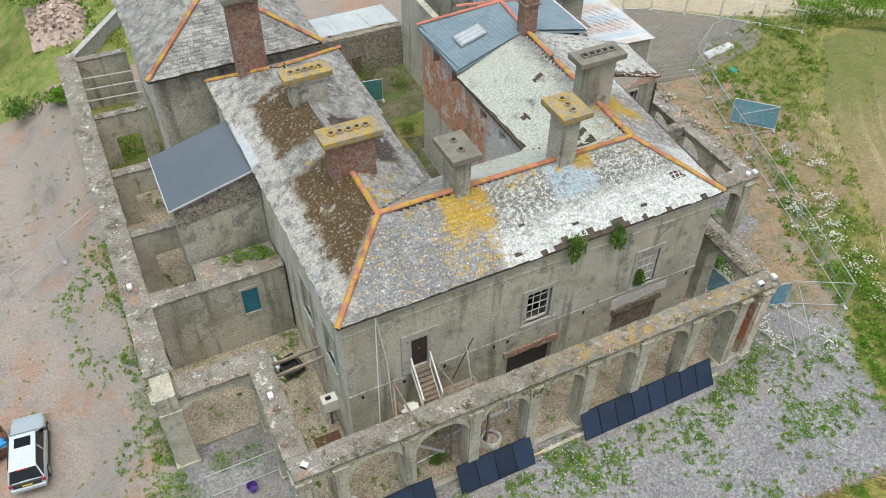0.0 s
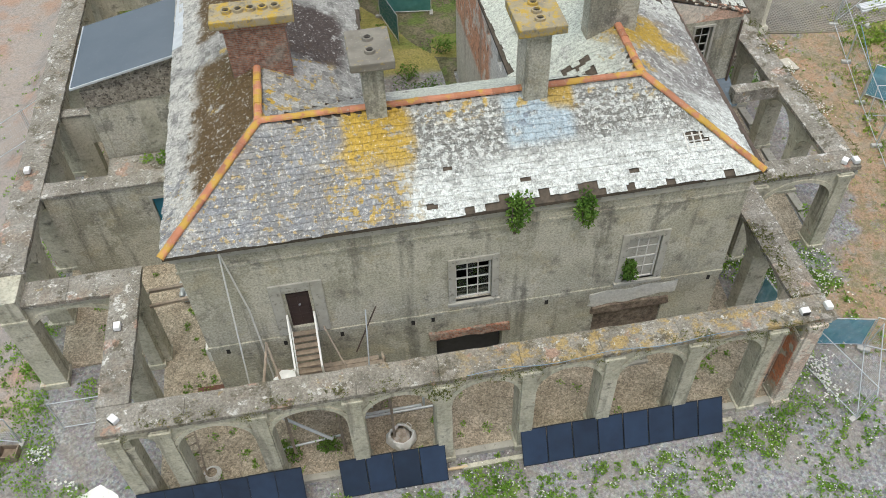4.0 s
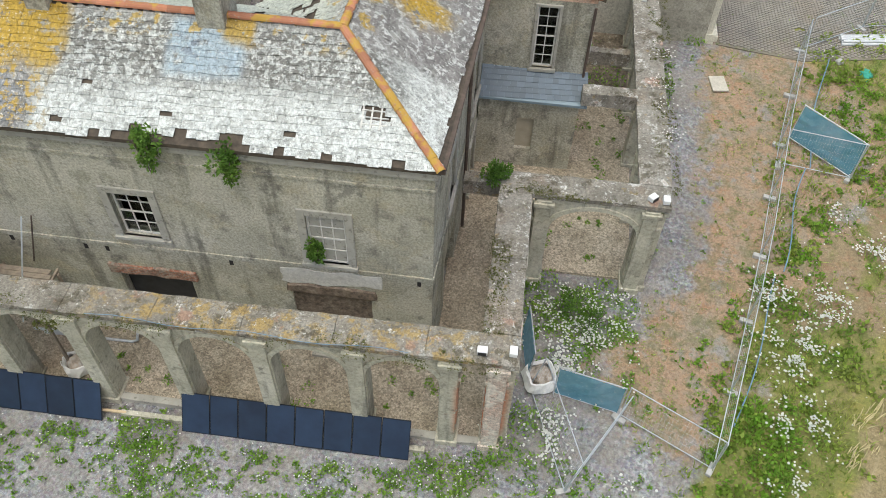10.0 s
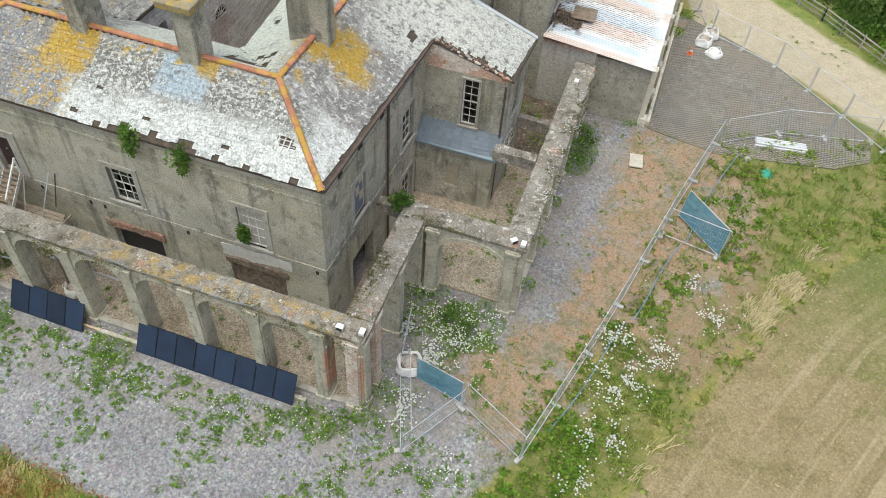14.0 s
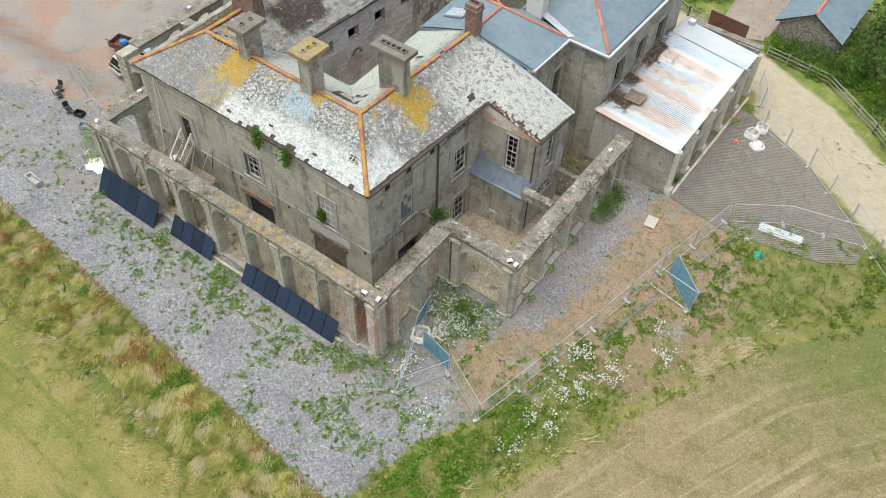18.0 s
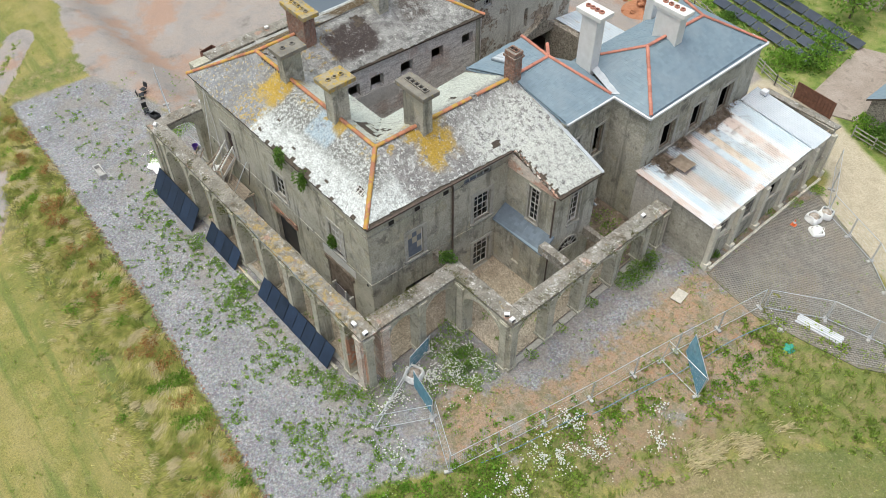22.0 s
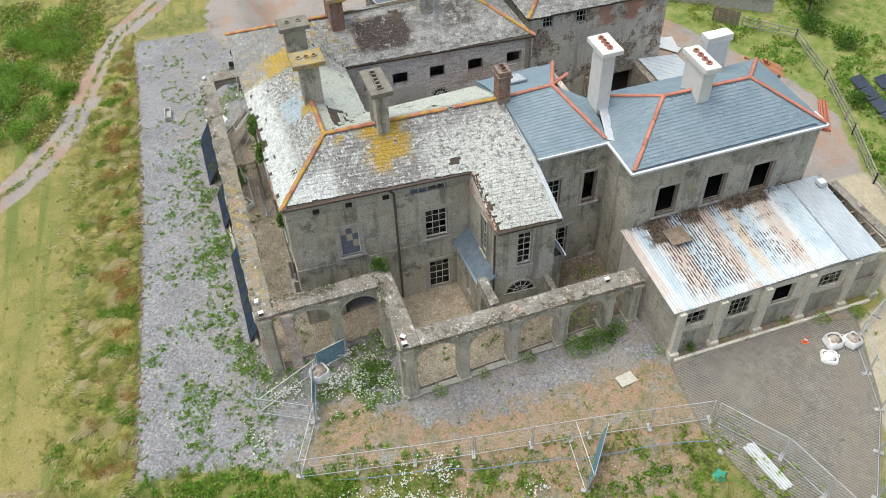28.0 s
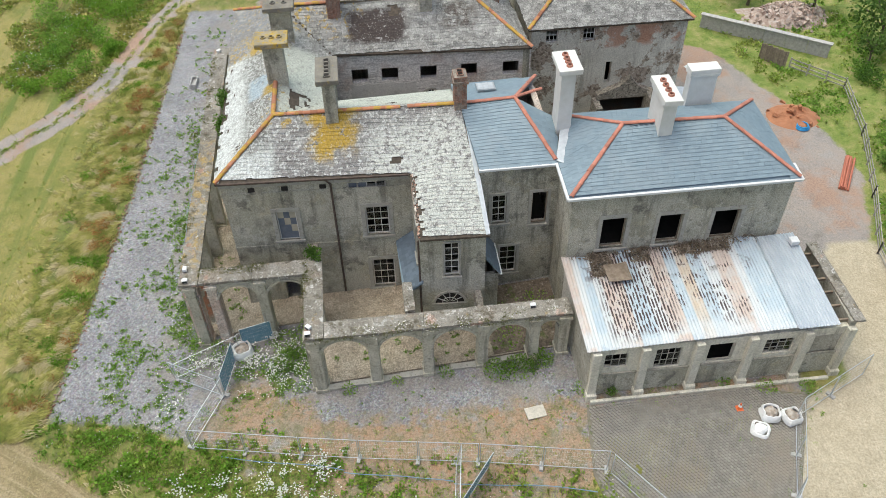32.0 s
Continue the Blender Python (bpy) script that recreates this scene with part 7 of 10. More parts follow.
def bulk_bag(x, y, s=0.9, seed=0, full=True):
    b = thing("bulk_bag", "white woven bulk bag slumped and filled with rubble" if full else "empty white bulk bag crumpled on the ground", "bag", on(x, y), 20 * seed, "bulk bags")
    h = 0.62 * s if full else 0.3 * s
    bm = bmesh.new()
    n, rings = 20, []
    for z, k in ((0, 0.85), (0.3 * h, 1.08), (0.7 * h, 1.02), (h, 0.9), (h * 1.04, 0.82), (h * 0.86, 0.74)):
        ring = []
        for j in range(n):
            a = 2 * math.pi * j / n
            sq = 1 / max(abs(math.cos(a)), abs(math.sin(a))) ** 0.7
            r = 0.5 * s * k * sq * (1 + 0.12 * noise.noise((math.cos(a) * 2 + seed, math.sin(a) * 2, z * 3)))
            ring.append(bm.verts.new((r * math.cos(a), r * math.sin(a), z + (0.12 * s * noise.noise((a * 2, seed, z)) if z > 0.5 * h else 0))))
        rings.append(ring)
    for p, q in zip(rings, rings[1:]):
        for j in range(n):
            bm.faces.new((p[j], p[(j + 1) % n], q[(j + 1) % n], q[j]))
    bm.faces.new(rings[0][::-1])
    part("sack", bm, m_bag, b)
    part("fill", blob((0, 0, h * 0.55), (0.42 * s, 0.42 * s, 0.34 * s), seed, -0.3, 0.3, 2), m_rubbish if full else m_bag, b)
    for k in range(2):
        sx = 1 if k else -1
        part("lifting_loop", curve_tube([(sx * 0.42 * s, -0.15, h), (sx * 0.5 * s, -0.1, h + 0.12), (sx * 0.5 * s, 0.1, h + 0.12), (sx * 0.42 * s, 0.15, h)], 0.02, 4), m_bag, b)


for i, (x, y, s, full) in enumerate(((24.7, -0.3, 1.2, True), (6.6, -2.1, 1.05, True), (35.8, 29.5, 1.0, False), (34.95, 30.4, 1.05, True), (35.3, 31.5, 1.0, True))):
    bulk_bag(x, y, s, i + 1, full)
cone = thing("traffic_cone", "small orange traffic cone by the lean-to", "traffic cone", on(34.25, 28.9, 0.06))
bm = bmesh.new()
bmesh.ops.create_cone(bm, cap_ends=True, segments=16, radius1=0.15, radius2=0.03, depth=0.5, matrix=Matrix.Translation((0, 0, 0.29)))
part("cone", bm, m_cone, cone)
part("base", block((-0.2, -0.2, 0), (0.2, 0.2, 0.04), 0.01), m_cone, cone)
bm = bmesh.new()
bmesh.ops.create_cone(bm, cap_ends=False, segments=16, radius1=0.115, radius2=0.075, depth=0.15, matrix=Matrix.Translation((0, 0, 0.32)))
part("white_band", bm, m_bag, cone)
tagged(placed(part("paving_slab", block((-0.4, -0.58, 0), (0.4, 0.58, 0.07), 0.01), Mat("pale_slab", 0.9).base(3, (0.44, 0.41, 0.35), (0.54, 0.50, 0.43)).speckle(8, 0.85, 1.15).done(0.2, 20)), pose(*on(32.7, 17.3, 0.05), 0, 0, 8)), "pale concrete slab lying on the earth", "slab")
m_pvc = Mat("grey_white_plastic", 0.4).base(3, (0.52, 0.54, 0.56), (0.64, 0.65, 0.66)).done()
pipes = thing("pipe_bundle", "stack of white plastic drain pipes beside the paving", "pipes", on(39.35, 21.1, 0.06), 9)
for k in range(9):
    bm = bmesh.new()
    tube(bm, (0.04 * (k % 3), 0.16 * (k % 5) + (0.08 if k > 4 else 0), 0.07 + 0.13 * (k // 5)), (3.1 + 0.05 * (k % 2), 0.16 * (k % 5) + (0.08 if k > 4 else 0), 0.07 + 0.13 * (k // 5)), 0.075, 10)
    part("pipe", bm, m_pvc, pipes)
tagged(part("debris_netting", blob(on(40.3, 19.0, 0.05), (0.35, 0.45, 0.2), 4, -2, 0.35), Mat("green_net", 0.8).base(3, (0.03, 0.28, 0.20), (0.06, 0.36, 0.27)).done(0.4, 20)), "crumpled green netting on the grass", "net")
tagged(part("boulder", blob(on(39.1, 19.8, 0.08), (0.22, 0.2, 0.16), 2, -2, 0.3, 2), m_conc), "pale grey stone lying in grass", "stone")
tr = thing("stone_trough", "old grey stone trough standing on the gravel", "trough", on(-8.9, -6.8, 0.05), -3)
for lo, hi in (((-0.8, -0.3, 0), (0.8, 0.3, 0.1)), ((-0.8, -0.3, 0.1), (0.8, -0.2, 0.42)), ((-0.8, 0.2, 0.1), (0.8, 0.3, 0.42)), ((-0.8, -0.2, 0.1), (-0.68, 0.2, 0.42)), ((0.68, -0.2, 0.1), (0.8, 0.2, 0.42))):
    part("wall" if lo[2] else "base", block(lo, hi, 0.025), m_conc, tr)
bm = blob(on(-6.1, -2.8, 0.06), (0.95, 0.75, 0.12), 5, -1, 0.55)
tagged(part("plastic_sheet", bm, m_bag), "white plastic sheet lying on gravel", "sheet")


# ---- old yard things to the west ----
def office_chair(x, y, rz, seat_mat):
    c = thing("office_chair", "broken black plastic swivel chair in the yard", "chair", on(x, y, 0.03), rz, "broken chairs")
    part("seat", block((-0.24, -0.24, 0.38), (0.24, 0.24, 0.47), 0.04), seat_mat, c)
    bm = bmesh.new()
    solid(bm, (-0.22, 0.22, 0.5), (0.22, 0.29, 1.0), Matrix.Rotation(-0.15, 4, "X"))
    part("backrest", bm, seat_mat, c)
    bm = bmesh.new()
    tube(bm, (0, 0, 0.08), (0, 0, 0.4), 0.03)
    part("stem", bm, m_metal, c)
    for k in range(5):
        a = k * 2 * math.pi / 5
        bm = bmesh.new()
        beam(bm, (0, 0, 0.1), (0.3 * math.cos(a), 0.3 * math.sin(a), 0.05), 0.05, 0.04)
        part("foot", bm, m_plastic, c)


for x, y, r in ((-15.7, 1.0, 20), (-15.1, 0.5, 160), (-12.9, -0.2, 80)):
    office_chair(x, y, r, m_plastic)
for x, y, r, mat, lab in ((-11.9, 0.1, 15, m_plastic, "black plastic crate of scrap on the gravel"), (-9.7, 0.2, -10, m_wood, "weathered wooden crate beside the fence"), (-10.4, -0.6, 35, m_metal, "grey metal tray tipped on the gravel")):
    c = thing("crate", lab, "crate", on(x, y, 0.03), r, "yard crates")
    for lo, hi in (((-0.4, -0.3, 0), (0.4, 0.3, 0.04)), ((-0.4, -0.3, 0.04), (0.4, -0.26, 0.36)), ((-0.4, 0.26, 0.04), (0.4, 0.3, 0.36)), ((-0.4, -0.26, 0.04), (-0.36, 0.26, 0.36)), ((0.36, -0.26, 0.04), (0.4, 0.26, 0.36))):
        part("side" if lo[2] else "base", block(lo, hi), mat, c)
trl = thing("box_trailer", "rusty brown box trailer loaded with blue bags", "trailer", on(-18.3, 9.9), 12)
part("bed", block((-1.5, -0.8, 0.45), (1.5, 0.8, 0.55)), m_brown, trl)
for lo, hi in (((-1.5, -0.8, 0.55), (1.5, -0.74, 1.0)), ((-1.5, 0.74, 0.55), (1.5, 0.8, 1.0)), ((-1.5, -0.74, 0.55), (-1.44, 0.74, 1.0)), ((1.44, -0.74, 0.55), (1.5, 0.74, 1.0))):
    part("side", block(lo, hi, 0.01), m_brown, trl)
for s in (-1, 1):
    bm = bmesh.new()
    tube(bm, (0.1, s * 0.86, 0.3), (0.1, s * 0.99, 0.3), 0.3, 18)
    part("wheel", bm, m_plastic, trl)
bm = bmesh.new()
beam(bm, (-2.6, 0, 0.45), (-1.5, 0, 0.48), 0.08, 0.08)
part("drawbar", bm, m_brown, trl)
for i, (x, y) in enumerate(((0.6, 0.2), (1.05, -0.25), (-0.4, 0.1))):
    q = Matrix.Rotation(radians(12), 2) @ Vector((x, y))
    tagged(part("waste_bag", blob((-18.3 + q.x, 9.9 + q.y, gz(-17.9, 9.9) + 0.78), (0.4, 0.33, 0.3), i + 20, -9, 0.35), m_bluebag), "knotted blue plastic bag in the trailer", "bag", "blue bags")
tagged(part("cement_bag", blob(on(-19.7, 10.0, 0.05), (0.55, 0.4, 0.2), 31, -1, 0.35), m_bag), "white sack slumped beside the trailer", "bag")
bk = thing("bucket", "purple plastic bucket on the gravel", "bucket", on(-5.6, 0.6, 0.02))
bm = bmesh.new()
bmesh.ops.create_cone(bm, cap_ends=False, segments=20, radius1=0.2, radius2=0.26, depth=0.4, matrix=Matrix.Translation((0, 0, 0.2)))
bmesh.ops.create_cone(bm, cap_ends=True, segments=20, radius1=0.19, radius2=0.2, depth=0.02, matrix=Matrix.Translation((0, 0, 0.02)))
part("body", bm, m_purple, bk)
part("rim", curve_tube([(0.265 * math.cos(k * math.pi / 10), 0.265 * math.sin(k * math.pi / 10), 0.4) for k in range(21)], 0.018, 5), m_purple, bk)
sofa = thing("armchair", "grey upholstered armchair abandoned in the court", "armchair", on(-1.5, 6.3, 0.1), 15)
part("seat", block((-0.4, -0.4, 0.1), (0.4, 0.4, 0.42), 0.06), m_plastic, sofa)
part("backrest", block((-0.45, 0.35, 0.1), (0.45, 0.6, 0.9), 0.08), m_plastic, sofa)
for s in (-1, 1):
    part("armrest", block((s * 0.5 - 0.1, -0.4, 0.05), (s * 0.5 + 0.1, 0.4, 0.6), 0.06), m_plastic, sofa)
tagged(part("plastic_wrap", blob(on(-2.4, 7.0, 0.45), (0.3, 0.6, 0.5), 14, -2, 0.5), m_metal), "crumpled silvery plastic wrap in the court", "sheet")
mb = thing("meter_box", "white electricity meter box with an open hatch", "meter box", (-0.62, 2.4, 2.1), 0)
part("case", block((-0.42, -0.3, 0), (0.42, 0.3, 0.85), 0.03), m_white, mb)
part("hatch", block((-0.2, -0.12, 0.851), (0.1, 0.12, 0.87)), m_plastic, mb)
bm = bmesh.new()
tube(bm, (0, 0, -1.9), (0, 0, 0.0), 0.08)
part("post", bm, m_wood, mb)
tagged(part("chipboard_sheet", block((-1.9, 0.7, 0.56), (-0.5, 1.9, 0.61), 0.005), m_brown), "brown board lying on the court gravel", "board")
for i, (a, b) in enumerate((((-3.0, 4.3, 4.7), (-0.3, 4.1, 5.1)), ((-3.2, 3.9, 4.2), (-0.3, 3.7, 4.7)), ((-0.5, 2.7, 3.2), (-0.4, 5.4, 5.4)))):
    bm = bmesh.new()
    beam(bm, a, b, 0.14, 0.14)
    tagged(part("shoring_timber", bm, m_tread), "grey timber prop wedged between wall and house", "timber", "shoring timbers")

# ---- door stair, staging and loose poles on the front ----
st = thing("door_stair", "pale timber stair from the front door to a deck", "stair", (3.5, 0, 4.6))
for s in (-1, 1):
    bm = bmesh.new()
    beam(bm, (s * 0.47, -0.1, 1.5), (s * 0.47, -1.5, 0.1), 0.05, 0.2)
    part("stringer", bm, m_sash, st)
    for y, z in ((-0.12, 1.55), (-1.45, 0.05)):
        bm = bmesh.new()
        beam(bm, (s * 0.5, y, z - 0.1), (s * 0.5, y - 0.05, z + 1.0), 0.08, 0.08)
        part("newel", bm, m_white, st)
    bm = bmesh.new()
    beam(bm, (s * 0.5, -0.1, 2.55), (s * 0.5, -1.55, 1.0), 0.07, 0.1)
    part("handrail", bm, m_white, st)
for k in range(8):
    y, z = -0.12 - 0.165 * k, 1.48 - 0.18 * k
    part("tread", block((-0.46, y - 0.2, z - 0.02), (0.46, y, z + 0.02)), m_wood, st)
deck = thing("staging_deck", "rough timber staging with worn planks on props", "staging", (2.0, -2.3, 4.1))
for k in range(9):
    y = 0.03 + 0.23 * k
    if k < 8:
        part("plank", block((0.05 * (k % 3), y, 0.1), (4.5 - 0.12 * (k % 4), y + 0.21, 0.15)), m_tread, deck)
for x in (0.2, 2.2, 4.3):
    bm = bmesh.new()
    beam(bm, (x, 0.0, 0.04), (x, 2.0, 0.04), 0.08, 0.11)
    part("bearer", bm, m_tread, deck)
    for y in (0.15, 1.8):
        bm = bmesh.new()
        beam(bm, (x, y, -4.2), (x + 0.05, y, -0.02), 0.1, 0.1)
        part("prop", bm, m_tread, deck)
tagged(part("rag", blob((2.5, -1.1, 4.62), (0.4, 0.3, 0.1), 40, -9, 0.6), m_bag), "white rag lying on the staging", "rag")
for a, b, r, mat in (((1.35, -0.15, 11.1), (0.9, -0.9, 2.2), 0.03, m_hose), ((1.3, -2.4, 3.6), (2.0, -0.2, 5.8), 0.06, m_tread), ((2.0, -0.3, 6.0), (2.4, -1.6, 4.6), 0.05, m_tread), ((5.9, -0.2, 6.9), (5.6, -2.3, 3.4), 0.03, m_steel), ((5.3, -0.1, 4.2), (6.3, -0.2, 7.0), 0.03, m_rust), ((4.25, -0.2, 6.3), (5.2, -2.1, 4.5), 0.04, m_tread)):
    bm = bmesh.new()
    tube(bm, a, b, r, 7)
    tagged(part("loose_pole", bm, mat), "loose pole leaning against the rendered front wall", "pole", "loose poles")
for a, b, r in (((5.0, -1.5, 1.7), (7.6, -1.5, 1.75), 0.06), ((1.2, -1.6, 3.4), (3.9, -1.5, 2.9), 0.06), ((1.2, -1.4, 3.3), (3.8, -2.2, 1.4), 0.07), ((1.3, -1.9, 0.7), (4.1, -1.7, 0.75), 0.05), ((7.6, -1.5, 2.6), (9.6, -1.5, 2.6), 0.05), ((7.7, -1.5, 1.7), (7.7, -1.5, 2.6), 0.05)):
    bm = bmesh.new()
    tube(bm, a, b, r, 8)
    tagged(part("scaffold_pipe", bm, m_steel), "grey scaffold pipe propped behind the arcade", "pipe", "scaffold pipes")
for k in range(4):
    pts = [(-1.3 + (0.36 - 0.04 * k) * math.cos(a * math.pi / 12), -2.2 + (0.36 - 0.04 * k) * math.sin(a * math.pi / 12), 0.22 + 0.05 * k) for a in range(25)]
    if k == 0:
        coil = thing("hose_coil", "coiled white hose lying on the gravel", "hose")
    part("turn", curve_tube(pts, 0.028, 5), m_hose, coil)
ldr = thing("ladder", "grey timber ladder leaning inside the arcade", "ladder", (-2.0, -2.6, 0.1), 20)
for s in (0, 0.55):
    bm = bmesh.new()
    beam(bm, (s, 0, 0.05), (s + 0.5, 2.2, 3.2), 0.06, 0.09)
    part("stile", bm, m_tread, ldr)
for k in range(10):
    bm = bmesh.new()
    t = (k + 0.7) / 10.5
    beam(bm, (0.5 * t, 2.2 * t, 0.05 + 3.15 * t), (0.55 + 0.5 * t, 2.2 * t, 0.05 + 3.15 * t), 0.04, 0.04)
    part("rung", bm, m_tread, ldr)
bl = part("ground_cable", curve_tube([(x * 0.9 + 9.2, -3.3 + 0.08 * math.sin(x * 1.3), ZB + 0.03) for x in range(13)], 0.012, 5), m_bluehose)
tagged(bl, "thin blue cable lying along the coping", "cable")


# ---- the parked car ----
def car():
    paint = Mat("pale_silver_paint", 0.28, 0.35).base(2, (0.50, 0.58, 0.62), (0.56, 0.64, 0.68)).done()
    roofp = Mat("car_roof_paint", 0.3, 0.2).base(2, (0.66, 0.72, 0.75), (0.72, 0.77, 0.80)).done()
    glass = Mat("car_glass", 0.08).base(2, (0.008, 0.009, 0.010), (0.014, 0.015, 0.016)).done()
    red = Mat("tail_lens", 0.2).base(3, (0.35, 0.01, 0.012), (0.45, 0.03, 0.03)).done()
    plate = Mat("yellow_plate", 0.5).base(3, (0.75, 0.58, 0.05), (0.80, 0.63, 0.08)).done()
    c = thing("car", "pale silver estate car with dark glass parked on gravel", "car", on(-15.9, 9.0, 0.02), -6)
    # lower body: rounded sections along its length
    sec = [(-2.3, 0.80, 0.45, 0.86), (-2.18, 0.90, 0.34, 1.02), (-1.3, 0.94, 0.30, 1.06), (0.6, 0.94, 0.30, 1.04), (1.3, 0.92, 0.30, 1.00), (1.9, 0.88, 0.32, 0.92), (2.2, 0.78, 0.38, 0.82), (2.3, 0.66, 0.45, 0.72)]
    bm = bmesh.new()
    rings = []
    for y, w, a, b in sec:
        prof = [(-w * 0.94, a), (-w, a + 0.2), (-w, b - 0.2), (-w * 0.93, b - 0.05), (-w * 0.8, b), (0, b + 0.03), (w * 0.8, b), (w * 0.93, b - 0.05), (w, b - 0.2), (w, a + 0.2), (w * 0.94, a)]
        rings.append([bm.verts.new((x, y, z)) for x, z in prof])
    for p, q in zip(rings, rings[1:]):
        for k in range(len(p) - 1):
            bm.faces.new((p[k], p[k + 1], q[k + 1], q[k]))
        bm.faces.new((p[-1], p[0], q[0], q[-1]))
    bm.faces.new(rings[0]), bm.faces.new(rings[-1][::-1])
    bmesh.ops.recalc_face_normals(bm, faces=bm.faces[:])
    part("body", bm, paint, c)
    # cabin: lower outline to roof outline
    low = [(-0.86, -2.18, 1.0), (0.86, -2.18, 1.0), (0.88, 1.05, 1.0), (-0.88, 1.05, 1.0)]
    top = [(-0.66, -1.78, 1.62), (0.66, -1.78, 1.62), (0.66, 0.38, 1.64), (-0.66, 0.38, 1.64)]
    bm = bmesh.new()
    a, b = [bm.verts.new(p) for p in low], [bm.verts.new(p) for p in top]
    for k in range(4):
        bm.faces.new((a[k], a[(k + 1) % 4], b[(k + 1) % 4], b[k]))
    bm.faces.new(b)
    bmesh.ops.bevel(bm, geom=[e for e in bm.edges if all(v in b for v in e.verts)], offset=0.05, segments=2, affect="EDGES")
    part("cabin_glass", bm, glass, c, "dark tinted glass")
    part("roof_panel", block((-0.68, -1.84, 1.61), (0.68, 0.42, 1.67), 0.03), roofp, c, "pale roof panel")
    part("sunroof", block((-0.42, -0.45, 1.665), (0.42, 0.18, 1.682), 0.008), glass, c, "dark glass sunroof")
    for s in (-1, 1):
        for p, q in (((0.885 * s, 1.1, 0.98), (0.67 * s, 0.4, 1.62)), ((0.885 * s, -0.5, 1.0), (0.69 * s, -0.5, 1.6)), ((0.87 * s, -2.2, 1.0), (0.67 * s, -1.8, 1.62))):
            bm = bmesh.new()
            beam(bm, p, q, 0.08, 0.06)
            part("pillar", bm, paint, c)
        bm = bmesh.new()
        beam(bm, (0.7 * s, -1.7, 1.7), (0.7 * s, 0.3, 1.71), 0.04, 0.04)
        part("roof_rail", bm, m_plastic, c)
        part("wing_mirror", block((0.92 * s - 0.1 + 0.08 * s, 0.75, 1.0), (0.92 * s + 0.1 + 0.08 * s, 0.9, 1.15), 0.04), m_plastic, c)
        part("tail_light", block((0.82 * s - 0.08, -2.29, 0.78), (0.82 * s + 0.08, -2.15, 1.02), 0.03), red, c, "red tail lamp")
        part("headlight", block((0.68 * s - 0.16, 2.1, 0.68), (0.68 * s + 0.16, 2.25, 0.82), 0.03), m_metal, c, "clear headlamp")
        part("sill", block((0.93 * s - 0.04, -1.0, 0.26), (0.93 * s + 0.04, 1.1, 0.5), 0.02), m_plastic, c)
        for y in (-1.4, 1.42):
            bm = bmesh.new()
            tube(bm, (0.70 * s, y, 0.34), (0.965 * s, y, 0.34), 0.35, 22)
            wh = part("wheel", bm, m_plastic, c)
            bm = bmesh.new()
            tube(bm, (0.96 * s, y, 0.34), (0.975 * s, y, 0.34), 0.235, 18)
            part("rim", bm, m_metal, wh, "silver alloy rim")
    part("rear_bumper", block((-0.86, -2.4, 0.42), (0.86, -2.2, 0.68), 0.05), paint, c)
    part("front_bumper", block((-0.72, 2.2, 0.4), (0.72, 2.38, 0.62), 0.05), m_plastic, c)
    part("tailgate", block((-0.72, -2.33, 0.72), (0.72, -2.2, 1.0), 0.03), m_plastic, c, "dark tailgate panel")
    part("brake_light", block((-0.3, -1.88, 1.6), (0.3, -1.82, 1.65), 0.01), red, c, "red strip lamp")
    part("number_plate", block((-0.26, -2.352, 0.8), (0.26, -2.335, 0.91)), plate, c, "plain yellow plate")
    part("grille", block((-0.4, 2.29, 0.6), (0.4, 2.33, 0.72)), m_plastic, c)
    bm = bmesh.new()
    tube(bm, (0, -1.5, 1.66), (0.0, -1.62, 1.78), 0.012, 5)
    part("aerial", bm, m_plastic, c)


car()

# drain pipe and barred basement window behind the arcade
tagged(part("drain_pipe", curve_tube([(4.65, -0.85, 0.38), (6.5, -0.82, 0.38), (8.3, -0.8, 0.39), (8.5, -0.76, 0.46), (8.55, -0.4, 0.95), (8.56, -0.1, 1.3)], 0.06, 8), m_steel), "grey drain pipe lying on the gravel by the wall", "pipe")
bw = thing("basement_window", "old grey window with iron bars and a stone sill", "window", (15.6, 0, 0))
part("sill", block((0, -0.45, 0.3), (2.4, 0.0, 0.52), 0.03), m_stone, bw)
for x in (0.12, 2.16):
    part("jamb", block((x, -0.3, 0.52), (x + 0.14, 0.05, 2.3), 0.02), m_stone, bw)
part("board", block((0.27, -0.12, 0.56), (1.45, -0.07, 2.28), 0.01), m_purple_grey, bw, "dull grey boarded pane")
part("rail", block((0.26, -0.18, 0.52), (2.16, -0.02, 0.6), 0.01), m_sash, bw)
part("stile", block((1.45, -0.16, 0.6), (1.52, -0.04, 2.3), 0.01), m_sash, bw)
for i in range(6):
    bm = bmesh.new()
    tube(bm, (1.6 + 0.1 * i, -0.1, 0.6), (1.6 + 0.1 * i, -0.1, 2.3), 0.016, 6)
    part("bar", bm, m_steel, bw)

# ---- plants ----
def leaf_mat(name, *cols, scale=0.9, rough=0.75, amount=0.3, thin=0.5):
    """Leaf colour by drift and by leaf; part of the light shines through."""
    m = Mat(name, rough).base(scale, *cols).vary(amount, True)
    mat = m.done()
    t = m.nt.nodes.new("ShaderNodeBsdfTranslucent")
    m.nt.links.new(m.col, t.inputs["Color"])
    k = m.nt.nodes.new("ShaderNodeMixShader")
    k.inputs[0].default_value = thin
    m.nt.links.new(m.b.outputs[0], k.inputs[1]), m.nt.links.new(t.outputs[0], k.inputs[2])
    m.nt.links.new(k.outputs[0], m.nt.nodes["Material Output"].inputs["Surface"])
    return mat


